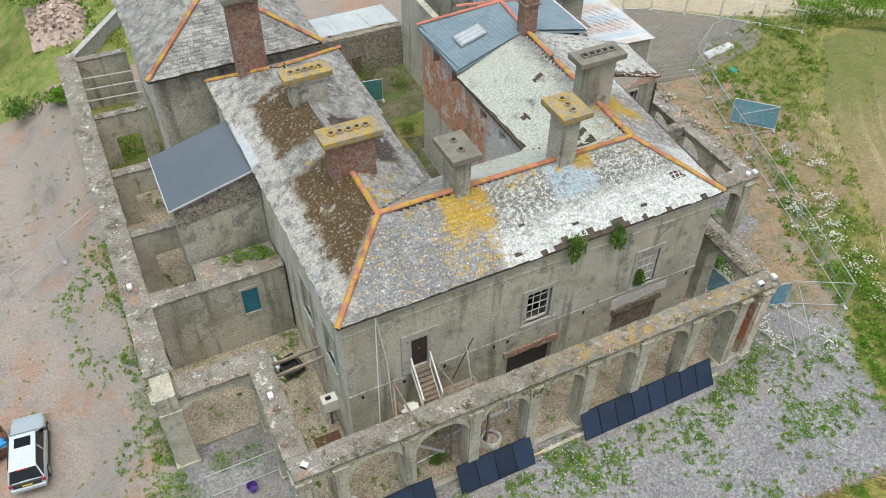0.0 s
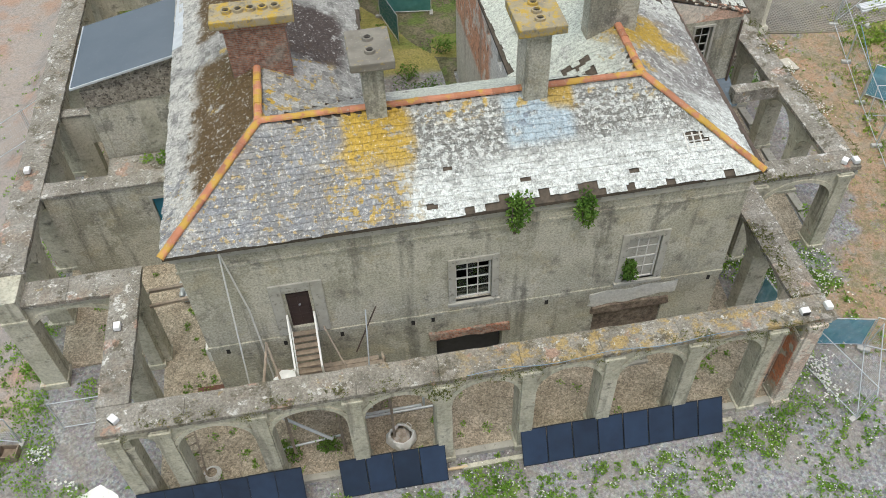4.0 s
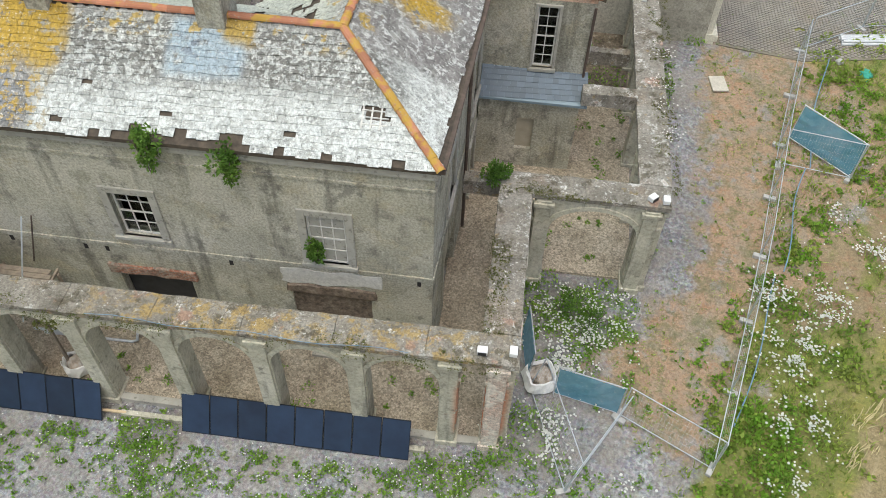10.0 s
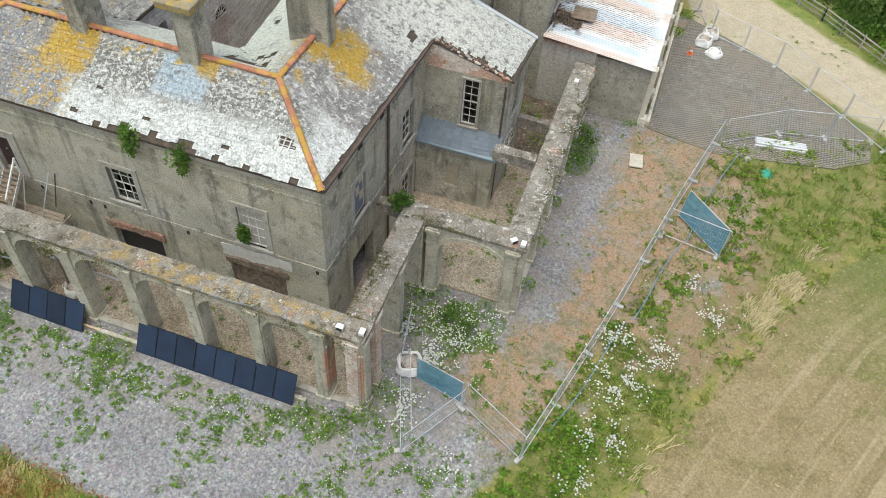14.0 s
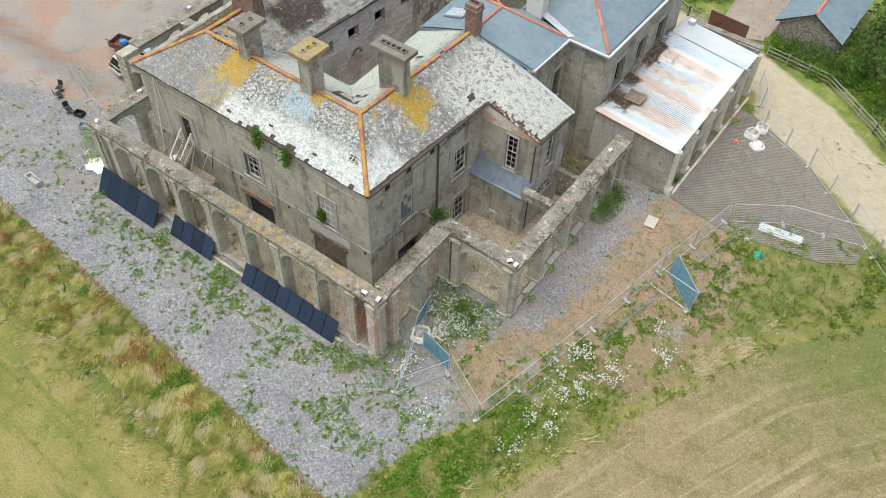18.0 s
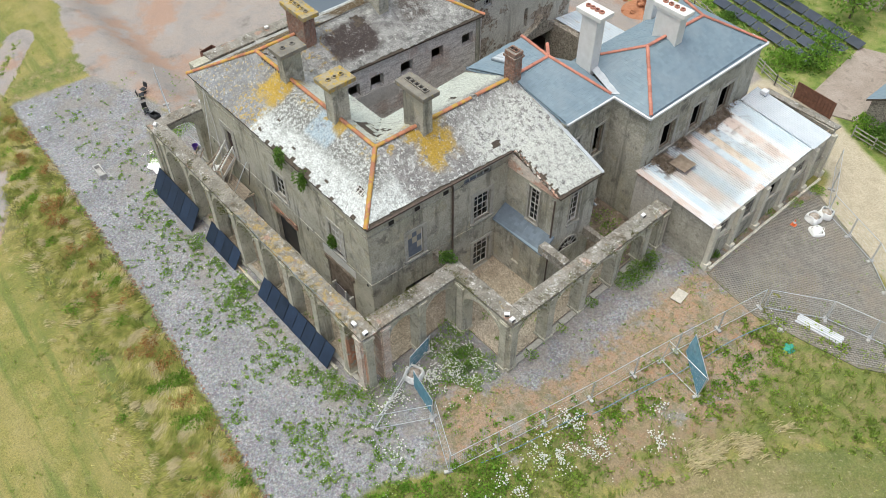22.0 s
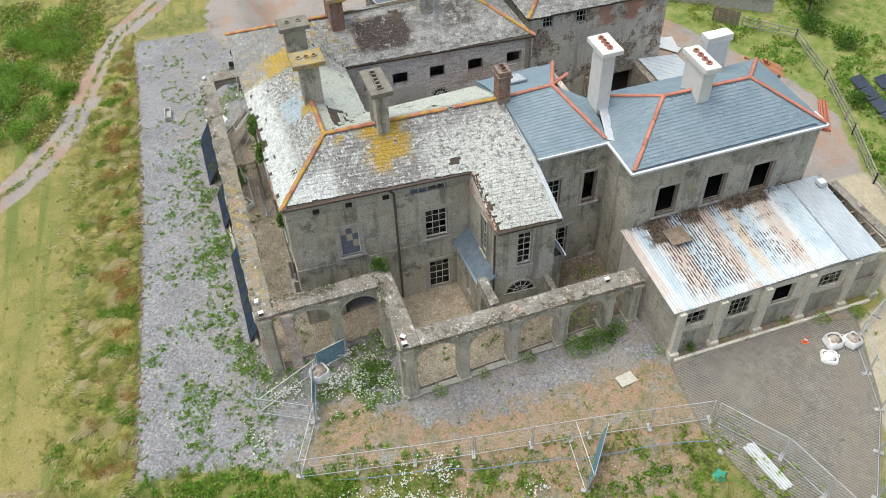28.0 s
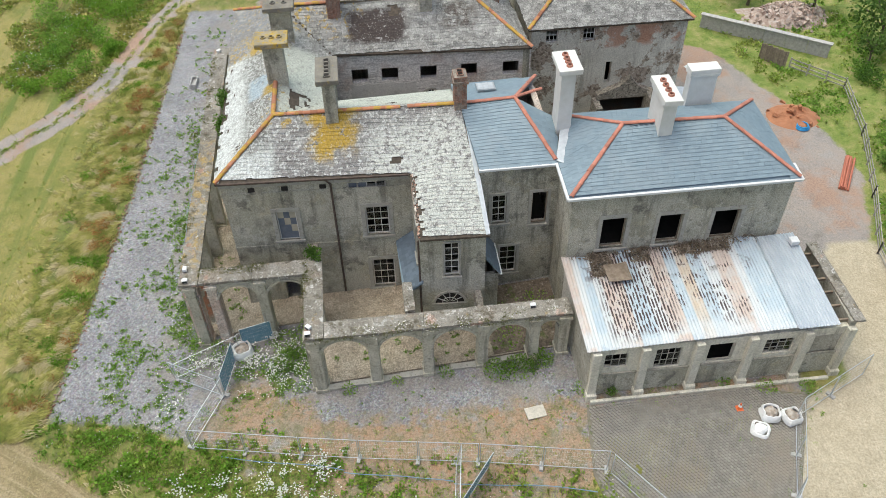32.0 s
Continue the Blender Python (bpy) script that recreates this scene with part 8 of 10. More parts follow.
m_weed = leaf_mat("weed_leaf", (0.13, 0.25, 0.035), (0.21, 0.38, 0.055), (0.31, 0.43, 0.09), amount=0.35)
m_dock = leaf_mat("dock_seed", (0.34, 0.15, 0.06), (0.46, 0.25, 0.09), (0.48, 0.36, 0.14), scale=1.2, amount=0.35)
m_grass = leaf_mat("rough_grass", (0.16, 0.20, 0.035), (0.36, 0.35, 0.085), (0.58, 0.49, 0.22), scale=1.1, amount=0.3, thin=0.25)
m_green = leaf_mat("fresh_grass", (0.17, 0.28, 0.04), (0.28, 0.38, 0.065), (0.40, 0.41, 0.12), scale=0.5, amount=0.3)
m_straw = leaf_mat("dry_stalks", (0.46, 0.39, 0.205), (0.60, 0.52, 0.31), scale=2, amount=0.2, thin=0.3)
m_petal = leaf_mat("daisy_petal", (0.74, 0.74, 0.70), (0.84, 0.84, 0.81), scale=4, amount=0.08)
m_bush = leaf_mat("bush_leaf", (0.08, 0.17, 0.028), (0.13, 0.25, 0.04), (0.20, 0.31, 0.065), scale=0.7, amount=0.4)
m_lime = leaf_mat("hedge_leaf", (0.13, 0.27, 0.025), (0.20, 0.37, 0.04), (0.27, 0.43, 0.06), scale=0.8, amount=0.35)
m_tree = leaf_mat("tree_leaf", (0.06, 0.13, 0.025), (0.11, 0.20, 0.04), (0.16, 0.25, 0.06), scale=0.35, amount=0.4)
m_moss = leaf_mat("moss_tuft", (0.07, 0.10, 0.02), (0.20, 0.19, 0.05), scale=2, amount=0.3)
m_bark = Mat("bark", 0.95).base(4, (0.09, 0.07, 0.05), (0.16, 0.13, 0.10)).done(0.5, 20)
rg = random.Random(11)


class Leaves:
    """Many small leaves, blades or petals gathered in one mesh."""

    def __init__(self):
        self.v, self.f = [], []

    def leaf(self, p, d, l, w):
        side = d.cross(Vector((rg.uniform(-1, 1), rg.uniform(-1, 1), rg.uniform(-1, 1))))
        side = side.normalized() * w if side.length > 1e-4 else Vector((w, 0, 0))
        k = len(self.v)
        mid = p + d * l * 0.45
        self.v += [p[:], (mid + side)[:], (p + d * l)[:], (mid - side)[:]]
        self.f.append((k, k + 1, k + 2, k + 3))

    def blade(self, p, d, l, w):
        a = rg.uniform(0, math.pi)
        s = Vector((math.cos(a), math.sin(a), 0)) * w
        k = len(self.v)
        bend = p + d * l * 0.6
        tip = p + d * l + Vector((d.x, d.y, -0.35 * abs(d.x + d.y))) * l * 0.5
        self.v += [(p - s)[:], (p + s)[:], (bend + s * 0.7)[:], (bend - s * 0.7)[:], tip[:]]
        self.f += [(k, k + 1, k + 2, k + 3), (k + 3, k + 2, k + 4)]

    def combed(self, x, y, z, l, n, a, w=0.02):
        """A tussock of long blades laid over to one side."""
        for _ in range(n):
            b = a + rg.gauss(0, 0.28)
            d = Vector((math.cos(b), math.sin(b), 0))
            s = Vector((-d.y, d.x, 0.3 * rg.uniform(-1, 1))) * w
            p = Vector((x + rg.gauss(0, 0.14), y + rg.gauss(0, 0.14), z - 0.02))
            q = l * rg.uniform(0.6, 1.15)
            up = rg.uniform(0.18, 0.42)
            m1, m2 = p + d * q * 0.28 + Vector((0, 0, q * up)), p + d * q * 0.68 + Vector((0, 0, q * up * 1.1))
            tip = p + d * q + Vector((0, 0, q * up * 0.7))
            k = len(self.v)
            self.v += [(p - s)[:], (p + s)[:], (m1 + s)[:], (m1 - s)[:], (m2 + s * 0.8)[:], (m2 - s * 0.8)[:], tip[:]]
            self.f += [(k, k + 1, k + 2, k + 3), (k + 3, k + 2, k + 4, k + 5), (k + 5, k + 4, k + 6)]

    def tuft(self, x, y, z, h, n, w=0.014, spread=0.5):
        for _ in range(n):
            d = Vector((rg.gauss(0, spread), rg.gauss(0, spread), 1)).normalized()
            self.blade(Vector((x + rg.gauss(0, h * 0.25), y + rg.gauss(0, h * 0.25), z - 0.03)), d, h * rg.uniform(0.6, 1.2), w)

    def clump(self, x, y, z, r, n, size=0.09, tall=0.7):
        for _ in range(n):
            a, q = rg.uniform(0, 2 * math.pi), r * math.sqrt(rg.random())
            p = Vector((x + q * math.cos(a), y + q * math.sin(a), z + rg.random() * r * tall * (1 - (q / r) ** 2 * 0.7)))
            d = Vector((rg.gauss(0, 0.7), rg.gauss(0, 0.7), rg.uniform(0.1, 0.9))).normalized()
            s = size * rg.uniform(0.6, 1.4)
            self.leaf(p, d, s, s * 0.34)

    def petal(self, x, y, z, r):
        n = Vector((rg.gauss(0, 0.3), rg.gauss(0, 0.3), 1)).normalized()
        u = n.orthogonal().normalized()
        w = n.cross(u)
        k = len(self.v)
        c = Vector((x, y, z))
        self.v += [(c + (math.cos(i * math.pi / 3) * u + math.sin(i * math.pi / 3) * w) * r)[:] for i in range(6)]
        self.f.append(tuple(range(k, k + 6)))

    def gather(self, name, mat, label="", category="", parent=None, kind="stuff"):
        me = bpy.data.meshes.new(name)
        me.from_pydata(self.v, [], self.f)
        me.materials.append(mat)
        ob = new(name, me)
        if parent is not None:
            ob.parent = parent
            return ob
        return tagged(ob, label, category, kind=kind)


def edge_y(x):
    """The southern edge of the gravel."""
    return -8.9 - (x + 23.3) * 0.05 if x < 4.6 else -10.3 - (x - 4.6) * 0.0957


# weeds in the gravel, thickest along the panels and in loose drifts
wd, fl = Leaves(), Leaves()
for _ in range(11500):
    x, y = rg.uniform(-22, 30.5), rg.uniform(-12.6, -2.0)
    if y < edge_y(x) + 0.1 or (x > -4.4 and y > -3.4) or (x > 27.5 and y > -3):
        continue
    n = noise.noise((x * 0.32, y * 0.42, 7.0)) + 0.5 * noise.noise((x * 1.3, y * 1.3, 2.0))
    near = math.exp(-((y + 5.2) / 1.2) ** 2) * (0.75 if x > 3 else 0.45)
    if rg.random() > max(0.0, 0.15 + 0.5 * n + 0.45 * near) * (0.3 if x < -4 else 1) * min(1.0, max(0.25 if x < 16 else 0.6, (y - edge_y(x) - 0.6) / 2.6)):
        continue
    if -4 < x < 2.8 or 3.8 < x < 8.5 or 11.4 < x < 20.3:
        if y > (-5.0 if x < 3 else -4.6):
            continue
    r = rg.uniform(0.06, 0.2) * (1.3 if n > 0.2 else 1)
    wd.clump(x, y, gz(x, y) + 0.02, r, int(8 + 60 * r), 0.11, 0.5)
    if rg.random() < 0.12 + near * 0.3:
        for _ in range(rg.randint(1, 4)):
            fl.petal(x + rg.gauss(0, r), y + rg.gauss(0, r), gz(x, y) + r * 0.6 + 0.1, 0.032)
# tall weeds along the panels' foot and by the arcade corner
for x, y, r, h in [(3.7, -4.5, 0.6, 0.7), (4.1, -5.0, 0.5, 0.6), (9.6, -4.5, 0.6, 0.6), (10.6, -4.4, 0.7, 0.65), (10.2, -5.2, 0.5, 0.5), (7.2, -4.7, 0.35, 0.6), (6.4, -4.7, 0.3, 0.5), (20.7, -4.6, 0.7, 0.6), (21.8, -4.8, 0.8, 0.6), (22.6, -4.2, 0.7, 0.5), (23.6, -3.4, 0.7, 0.9), (24.1, -2.0, 0.7, 0.9), (19.6, -4.9, 0.4, 0.5), (14.4, -4.8, 0.3, 0.5), (17.2, -4.8, 0.3, 0.4), (-3.4, -4.6, 0.5, 0.4)]:
    wd.clump(x, y, gz(x, y), r, int(320 * r), 0.12, h / r)
    for _ in range(int(18 * r)):
        fl.petal(x + rg.gauss(0, r * 0.6), y + rg.gauss(0, r * 0.6), gz(x, y) + h * rg.uniform(0.5, 1.1), 0.035)
# weeds on the earth strip, along the walls, the paving and the yards
for _ in range(8500):
    x, y = rg.uniform(-20, 47), rg.uniform(-3, 36)
    on_dirt = inside(Z_DIRT, x, y)
    if not (on_dirt or (22.9 < x < 33 and y < 20) or (32 < x < 46 and 20 < y < 34) or x < -8.2):
        continue
    if (22.6 < x < 28.3 and 4.6 < y < 20) or (x < 22.9 and x > -8.2):
        continue
    n = noise.noise((x * 0.3, y * 0.3, 1.0)) + 0.6 * noise.noise((x * 1.2, y * 1.2, 5.0))
    if rg.random() > (0.24 if on_dirt else 0.16) + 0.6 * n:
        continue
    r = rg.uniform(0.05, 0.17)
    wd.clump(x, y, gz(x, y) + 0.02, r, int(8 + 50 * r), 0.08, 0.45)
for x, y, r, n in [(23.4, 4.0, 0.8, 90), (24.6, 4.4, 0.6, 60), (26.0, 3.4, 0.8, 110), (27.2, 4.2, 0.6, 70), (28.9, 6.5, 0.5, 60), (28.9, 9.5, 0.4, 40), (28.8, 12.5, 0.5, 60), (29.3, 15.6, 0.9, 200), (29.4, 17.0, 1.0, 240), (29.0, 18.4, 0.8, 160), (31.6, 20.4, 0.6, 90), (31.9, 22.0, 0.5, 60), (32.0, 25.5, 0.4, 40), (32.3, 28.6, 0.5, 60), (33.0, 31.0, 0.6, 80), (33.4, 33.5, 0.6, 90), (-7.0, -2.4, 0.8, 120), (-8.6, -1.6, 0.7, 90), (-8.4, 0.3, 0.6, 80), (-8.9, 2.6, 0.5, 60), (-8.8, 6.0, 0.6, 80), (-8.7, 9.0, 0.5, 60), (-8.8, 13.0, 0.6, 80), (-9.0, 17.0, 0.6, 80), (-9.2, -0.6, 1.0, 150), (-8.9, 1.4, 0.9, 150), (-9.1, 4.4, 0.8, 120), (-5.2, 2.4, 0.7, 90), (-6.6, 2.7, 0.6, 80), (-9.3, 8.0, 0.8, 110), (-9.2, 11.0, 0.8, 110), (-9.4, 15.0, 0.9, 120), (-9.3, 19.0, 0.9, 120)]:
    wd.clump(x, y, gz(x, y) + 0.05, r, n * 2, 0.12, 0.7)
for cx, cy, rr, n in [(34.8, 2.3, 1.4, 520), (34.7, -0.7, 1.1, 300), (36.4, 4.5, 1.0, 240), (39.0, 7.6, 0.9, 200), (25.3, 0.3, 1.0, 300), (25.0, -3.0, 0.8, 130), (34.1, 4.8, 0.9, 160), (25.2, -1.8, 0.8, 120), (26.3, 2.0, 0.8, 120), (-7.2, -2.2, 0.7, 90), (-8.4, 0.0, 0.5, 60), (34.0, -3.4, 0.8, 120), (37.6, 9.6, 0.7, 70), (28.2, -4.6, 0.9, 60), (23.9, 1.6, 0.6, 120)]:
    wd.clump(cx, cy, gz(cx, cy), rr * 1.1, int(n * 0.9), 0.11, 0.35)
    for _ in range(n):
        x, y = cx + rg.gauss(0, rr * 0.5), cy + rg.gauss(0, rr * 0.5)
        if noise.noise((x * 1.2, y * 1.2, 3.0)) > -0.1:
            fl.petal(x, y, gz(x, y) + rg.uniform(0.25, 0.6), rg.uniform(0.035, 0.065))
for _ in range(650):
    x, y = rg.uniform(27, 46), rg.uniform(-8, 21)
    if away(Z_LUSH, x, y) > 0.3 and noise.noise((x * 0.5, y * 0.5, 9.0)) > 0.1:
        fl.petal(x, y, gz(x, y) + rg.uniform(0.2, 0.5), 0.035)

for _ in range(420):
    x, y = rg.uniform(23.3, 28.4), rg.uniform(-3.2, 4.2)
    if noise.noise((x * 0.55, y * 0.55, 41.0)) + 0.12 * (y - 1) > 0.0:
        wd.clump(x, y, gz(x, y) + 0.02, rg.uniform(0.12, 0.34), 26, 0.11, 0.8)
        if rg.random() < 0.6:
            for _ in range(rg.randint(2, 8)):
                fl.petal(x + rg.gauss(0, 0.2), y + rg.gauss(0, 0.2), gz(x, y) + rg.uniform(0.2, 0.45), 0.045)
gs = Leaves()
for _ in range(4200):
    x, y = rg.uniform(27, 44), rg.uniform(-4, 21)
    if inside(Z_DIRT, x, y) and noise.noise((x * 0.5, y * 0.5, 19.0)) + 0.6 * noise.noise((x * 1.7, y * 1.7, 9.0)) > 0.02:
        gs.tuft(x, y, gz(x, y), rg.uniform(0.08, 0.2), 6, 0.02, 0.8)
gs.gather("sparse_grass", m_green, "sparse short grass on the red earth", "grass")
# weeds in the courts between arcade and house
for _ in range(420):
    x, y = rg.choice(((rg.uniform(-3, 22), rg.uniform(-2.7, -0.3)), (rg.uniform(23.8, 28), rg.uniform(5.6, 19.5)), (rg.uniform(-7.3, -3.6), rg.uniform(4.8, 26)), (rg.uniform(-2.6, -0.6), rg.uniform(0, 9))))
    if noise.noise((x * 0.7, y * 0.7, 12.0)) > -0.05:
        wd.clump(x, y, gz(x, y) + 0.12, rg.uniform(0.08, 0.26), 22, 0.1, 0.6)
for x, y, r, n in ((-1.4, 11.0, 0.6, 260), (-2.3, 11.2, 0.45, 160), (-0.9, 10.6, 0.4, 120), (-3.2, 11.3, 0.3, 60)):
    wd.clump(x, y, 6.08, r, n, 0.13, 0.9)
for x, y in ((24.2, 19.2), (25.6, 18.6), (27.2, 17.0), (-5.5, 29), (-6.2, 30.5), (-5.0, 31.6), (-6.4, 33.0), (-5.2, 34), (-6.5, 28.4), (-4.6, 33.2)):
    wd.clump(x, y, gz(x, y) + 0.05, 1.0, 200, 0.14, 0.3)
for _ in range(700):
    x, y = rg.uniform(-13.5, -8.6), rg.uniform(2, 22)
    if noise.noise((x * 0.45, y * 0.3, 25.0)) + 0.25 * (x + 11) / 2.5 > 0.12:
        wd.clump(x, y, gz(x, y) + 0.02, rg.uniform(0.08, 0.3), 16, 0.11, 0.5)
# lush verge
lv, gr, st2, lv2 = Leaves(), Leaves(), Leaves(), Leaves()
for _ in range(7000):
    x, y = rg.uniform(27, 60), rg.uniform(-12.5, 25.5)
    a = away(Z_LUSH, x, y)
    if a < -0.5 or (a < 0.6 and rg.random() < 0.5) or (38 < x < 47 and y > 19.5 and rg.random() < 0.5):
        continue
    n = noise.noise((x * 0.45, y * 0.45, 4.0))
    if 34.4 < x < 40 and 3.6 < y < 18 and noise.noise((x * 0.3, y * 0.3, 33.0)) > -0.25 and rg.random() < 0.6:
        continue
    if n > 0.12:
        lv.clump(x, y, gz(x, y), rg.uniform(0.15, 0.45), 16, 0.2, 0.9)
    else:
        gr.tuft(x, y, gz(x, y), rg.uniform(0.3, 0.55), 8, 0.022)
wd.gather("gravel_weeds", m_weed, "low green weeds scattered over gravel and earth", "weeds")
lv.gather("verge_herbs", m_green, "lush green herbs on the verge", "herbs")
# long grass south of the gravel
lg = Leaves()
dk, lm, lm2 = Leaves(), Leaves(), Leaves()
for _ in range(17000):
    x = rg.uniform(-27, 28.5)
    s = abs(rg.gauss(0, 2.0)) + rg.uniform(0, 1.6)
    y = edge_y(x) - s + 0.1
    t = min(abs(away([a, b], x, y)) for a, b in zip(TRACK, TRACK[1:]))
    if t < 1.2 or noise.noise((x * 0.5, y * 0.5, 0.0)) < -0.3:
        continue
    tall = noise.noise((x * 0.8, y * 0.8, 6.0))
    a = -1.2 + 2.6 * noise.noise((x * 0.14, y * 0.14, 5.0))
    l = (rg.uniform(0.5, 0.85) + 0.4 * max(0, tall)) * (1.0 if s < 4 else 0.55)
    if tall < -0.12:
        (gr if rg.random() < 0.4 else lg).tuft(x, y, gz(x, y), rg.uniform(0.3, 0.55), 9, 0.02, 0.85)
    else:
        (st2 if noise.noise((x * 0.9, y * 0.9, 15.0)) > 0.2 else lg).combed(x, y, gz(x, y), l * 0.8, 8, a, 0.018)
    herb = noise.noise((x * 0.55, y * 0.55, 21.0))
    if s < 3.4 and herb > 0.2 and rg.random() < 0.3:
        dk.clump(x, y, gz(x, y) + 0.15, rg.uniform(0.15, 0.35), 9, 0.12, 2.0)
    elif herb < -0.34 and rg.random() < 0.5:
        lm.clump(x, y, gz(x, y), rg.uniform(0.15, 0.4), 16, 0.16, 1.2)
# leafy growth in the corner between gravel and field, and along the fence
for _ in range(520):
    x, y = rg.uniform(27.6, 34.5), rg.uniform(-12.5, 0)
    if away(Z_LUSH, x, y) > 0.1 and noise.noise((x * 0.7, y * 0.7, 14.0)) > -0.15:
        lm.clump(x, y, gz(x, y), rg.uniform(0.2, 0.5), 24, 0.19, 1.0)
for _ in range(420):
    k = rg.random()
    x, y = 31.4 + 9.0 * k + rg.gauss(0, 0.9), -3.0 + 21.0 * k + rg.gauss(0, 0.9)
    if noise.noise((x * 0.6, y * 0.6, 17.0)) > 0.0:
        lm.clump(x, y, gz(x, y), rg.uniform(0.12, 0.35), 18, 0.15, 0.8)
# thin tufts over the mown field and the meadow to the north
for _ in range(6500):
    x, y = rg.uniform(-30, 70), rg.uniform(-34, 62)
    if any(away(z, x, y) > -0.5 for z in (Z_GRAVEL, Z_YARD, Z_PATH, Z_LUSH, Z_GREY)) or (24.6 < x < 31.5 and 42.4 < y < 57) or (y > 18 and x < 38 and y < 44):
        continue
    near_track = min(abs(away([a, b], x, y)) for a, b in zip(TRACK, TRACK[1:])) < 1.3
    if near_track:
        continue
    if away(Z_FIELD, x, y) > 0.3 and y < 8 + 8 * noise.noise((x * 0.1, y * 0.1, 4.0)):
        st2.tuft(x, y, gz(x, y), rg.uniform(0.08, 0.16), 5, 0.02, 0.9)
        continue
    (gr if noise.noise((x * 0.3, y * 0.3, 2.0)) > 0 else lg).tuft(x, y, gz(x, y), rg.uniform(0.15, 0.35), 6, 0.026, 0.7)
for _ in range(230):
    k = rg.random()
    x, y = 40.6 + 3.0 * k + rg.gauss(0, 0.4), 7.8 + 6.0 * k + rg.gauss(0, 0.5)
    if noise.noise((x * 0.6, y * 0.6, 1.0)) < 0.05:
        continue
    st2.combed(x, y, gz(x, y), rg.uniform(0.5, 0.8), 8, 1.1, 0.02)
for _ in range(24):
    k = rg.random()
    x, y = 30.6 + 8.0 * k + rg.gauss(0, 0.35), -11.2 + 13.0 * k + rg.gauss(0, 0.35)
    if noise.noise((x * 0.5, y * 0.5, 31.0)) > -0.05:
        st2.combed(x, y, gz(x, y), rg.uniform(0.4, 0.7), 10, 0.9, 0.02)
dk.gather("dock_heads", m_dock, "rusty brown dock heads in the long grass", "weeds")
lm.gather("leafy_weeds", m_lime, "bright leafy weeds in the long grass", "weeds")
# rank growth beyond the track
rk = Leaves()
for _ in range(2600):
    x, y = rg.uniform(-38, -6), rg.uniform(-34, -12)
    t = min(abs(away([a, b], x, y)) for a, b in zip(TRACK, TRACK[1:]))
    if t < 1.6 or y > -12.5 - (x + 24) * 0.28 or (y < -17 - (x + 12) * 0.1 and noise.noise((x * 0.16, y * 0.16, 3.0)) < -0.05):
        continue
    r = rg.uniform(0.3, 0.8)
    (rk if noise.noise((x * 0.3, y * 0.3, 8.0)) > 0 else lv2).clump(x, y, gz(x, y), r, 26, 0.26, 0.8)
    if rg.random() < 0.1:
        for _ in range(8):
            fl.petal(x + rg.gauss(0, r), y + rg.gauss(0, r), gz(x, y) + r * 0.8, 0.06)
for a, b in zip(TRACK, TRACK[1:]):
    for _ in range(90):
        k = rg.random()
        x, y = a[0] + (b[0] - a[0]) * k + rg.gauss(0, 0.22), a[1] + (b[1] - a[1]) * k + rg.gauss(0, 0.22)
        gr.tuft(x, y, gz(x, y), rg.uniform(0.12, 0.25), 9, 0.03, 0.9)
rk.gather("rank_weeds", m_grass, "rank yellow-green growth on the bank", "weeds")
# rich grass about the rail fence to the north
for _ in range(1500):
    x, y = rg.uniform(-8, 30), rg.uniform(42, 57)
    n = noise.noise((x * 0.25, y * 0.25, 6.0))
    if away(Z_GREY, x, y) > -0.8 or n < -0.1 or away(Z_PATH, x, y) > -0.5 or (24.6 < x and 42.4 < y):
        continue
    (lm2 if n > 0.15 else gr).clump(x, y, gz(x, y), rg.uniform(0.25, 0.6), 14, 0.24, 0.8)
lm2.gather("fence_weeds", m_weed, "tall green weeds along the rail fence", "weeds")
lv2.gather("bank_nettles", m_green, "dark green nettles on the bank", "weeds")
lg.gather("long_grass", m_grass, "long dry yellowing grass beside the gravel", "grass")
gr.gather("rough_grass", m_green, "rough green grass tufts", "grass")
st2.gather("dry_stalks", m_straw, "tall bleached grass stalks", "grass")
# moss and weeds on the copings
mo = Leaves()
for _ in range(2800):
    k = rg.random()
    if k < 0.45:
        x, y = rg.uniform(-3.2, 23.0), -3.3 + rg.uniform(-0.45, 0.45)
    elif k < 0.7:
        x, y = 28.7 + rg.uniform(-0.45, 0.5), rg.uniform(4.9, 19.5)
    elif k < 0.85:
        x, y = rg.uniform(22.9, 28.5), 4.6 + rg.uniform(-0.4, 0.4)
    else:
        x, y = 22.6 + rg.uniform(-0.4, 0.4), rg.uniform(-3, 4.6)
    if noise.noise((x * 0.9, y * 0.9, 3.0)) > 0.05:
        mo.clump(x, y, ZB - 0.02, rg.uniform(0.04, 0.13), 9, 0.05, 0.5)
for x, y in ((8.3, -3.85), (7.9, -3.8)):
    mo.clump(x, y, ZB - 0.15, 0.22, 60, 0.09, 0.8)
for x, y, r in ((28.9, 8.2, 0.3), (28.8, 10.0, 0.35), (28.7, 11.6, 0.35), (28.9, 13.6, 0.3)):
    mo.clump(x, y, ZB, r, 60, 0.07, 0.5)
    for _ in range(26):
        fl.petal(x + rg.gauss(0, r), y + rg.gauss(0, r), ZB + 0.16, 0.035)
mo.gather("coping_weeds", m_moss, "moss and small weeds on the copings", "moss")
fl.gather("white_daisies", m_petal, "drifts of small white daisies", "flowers")


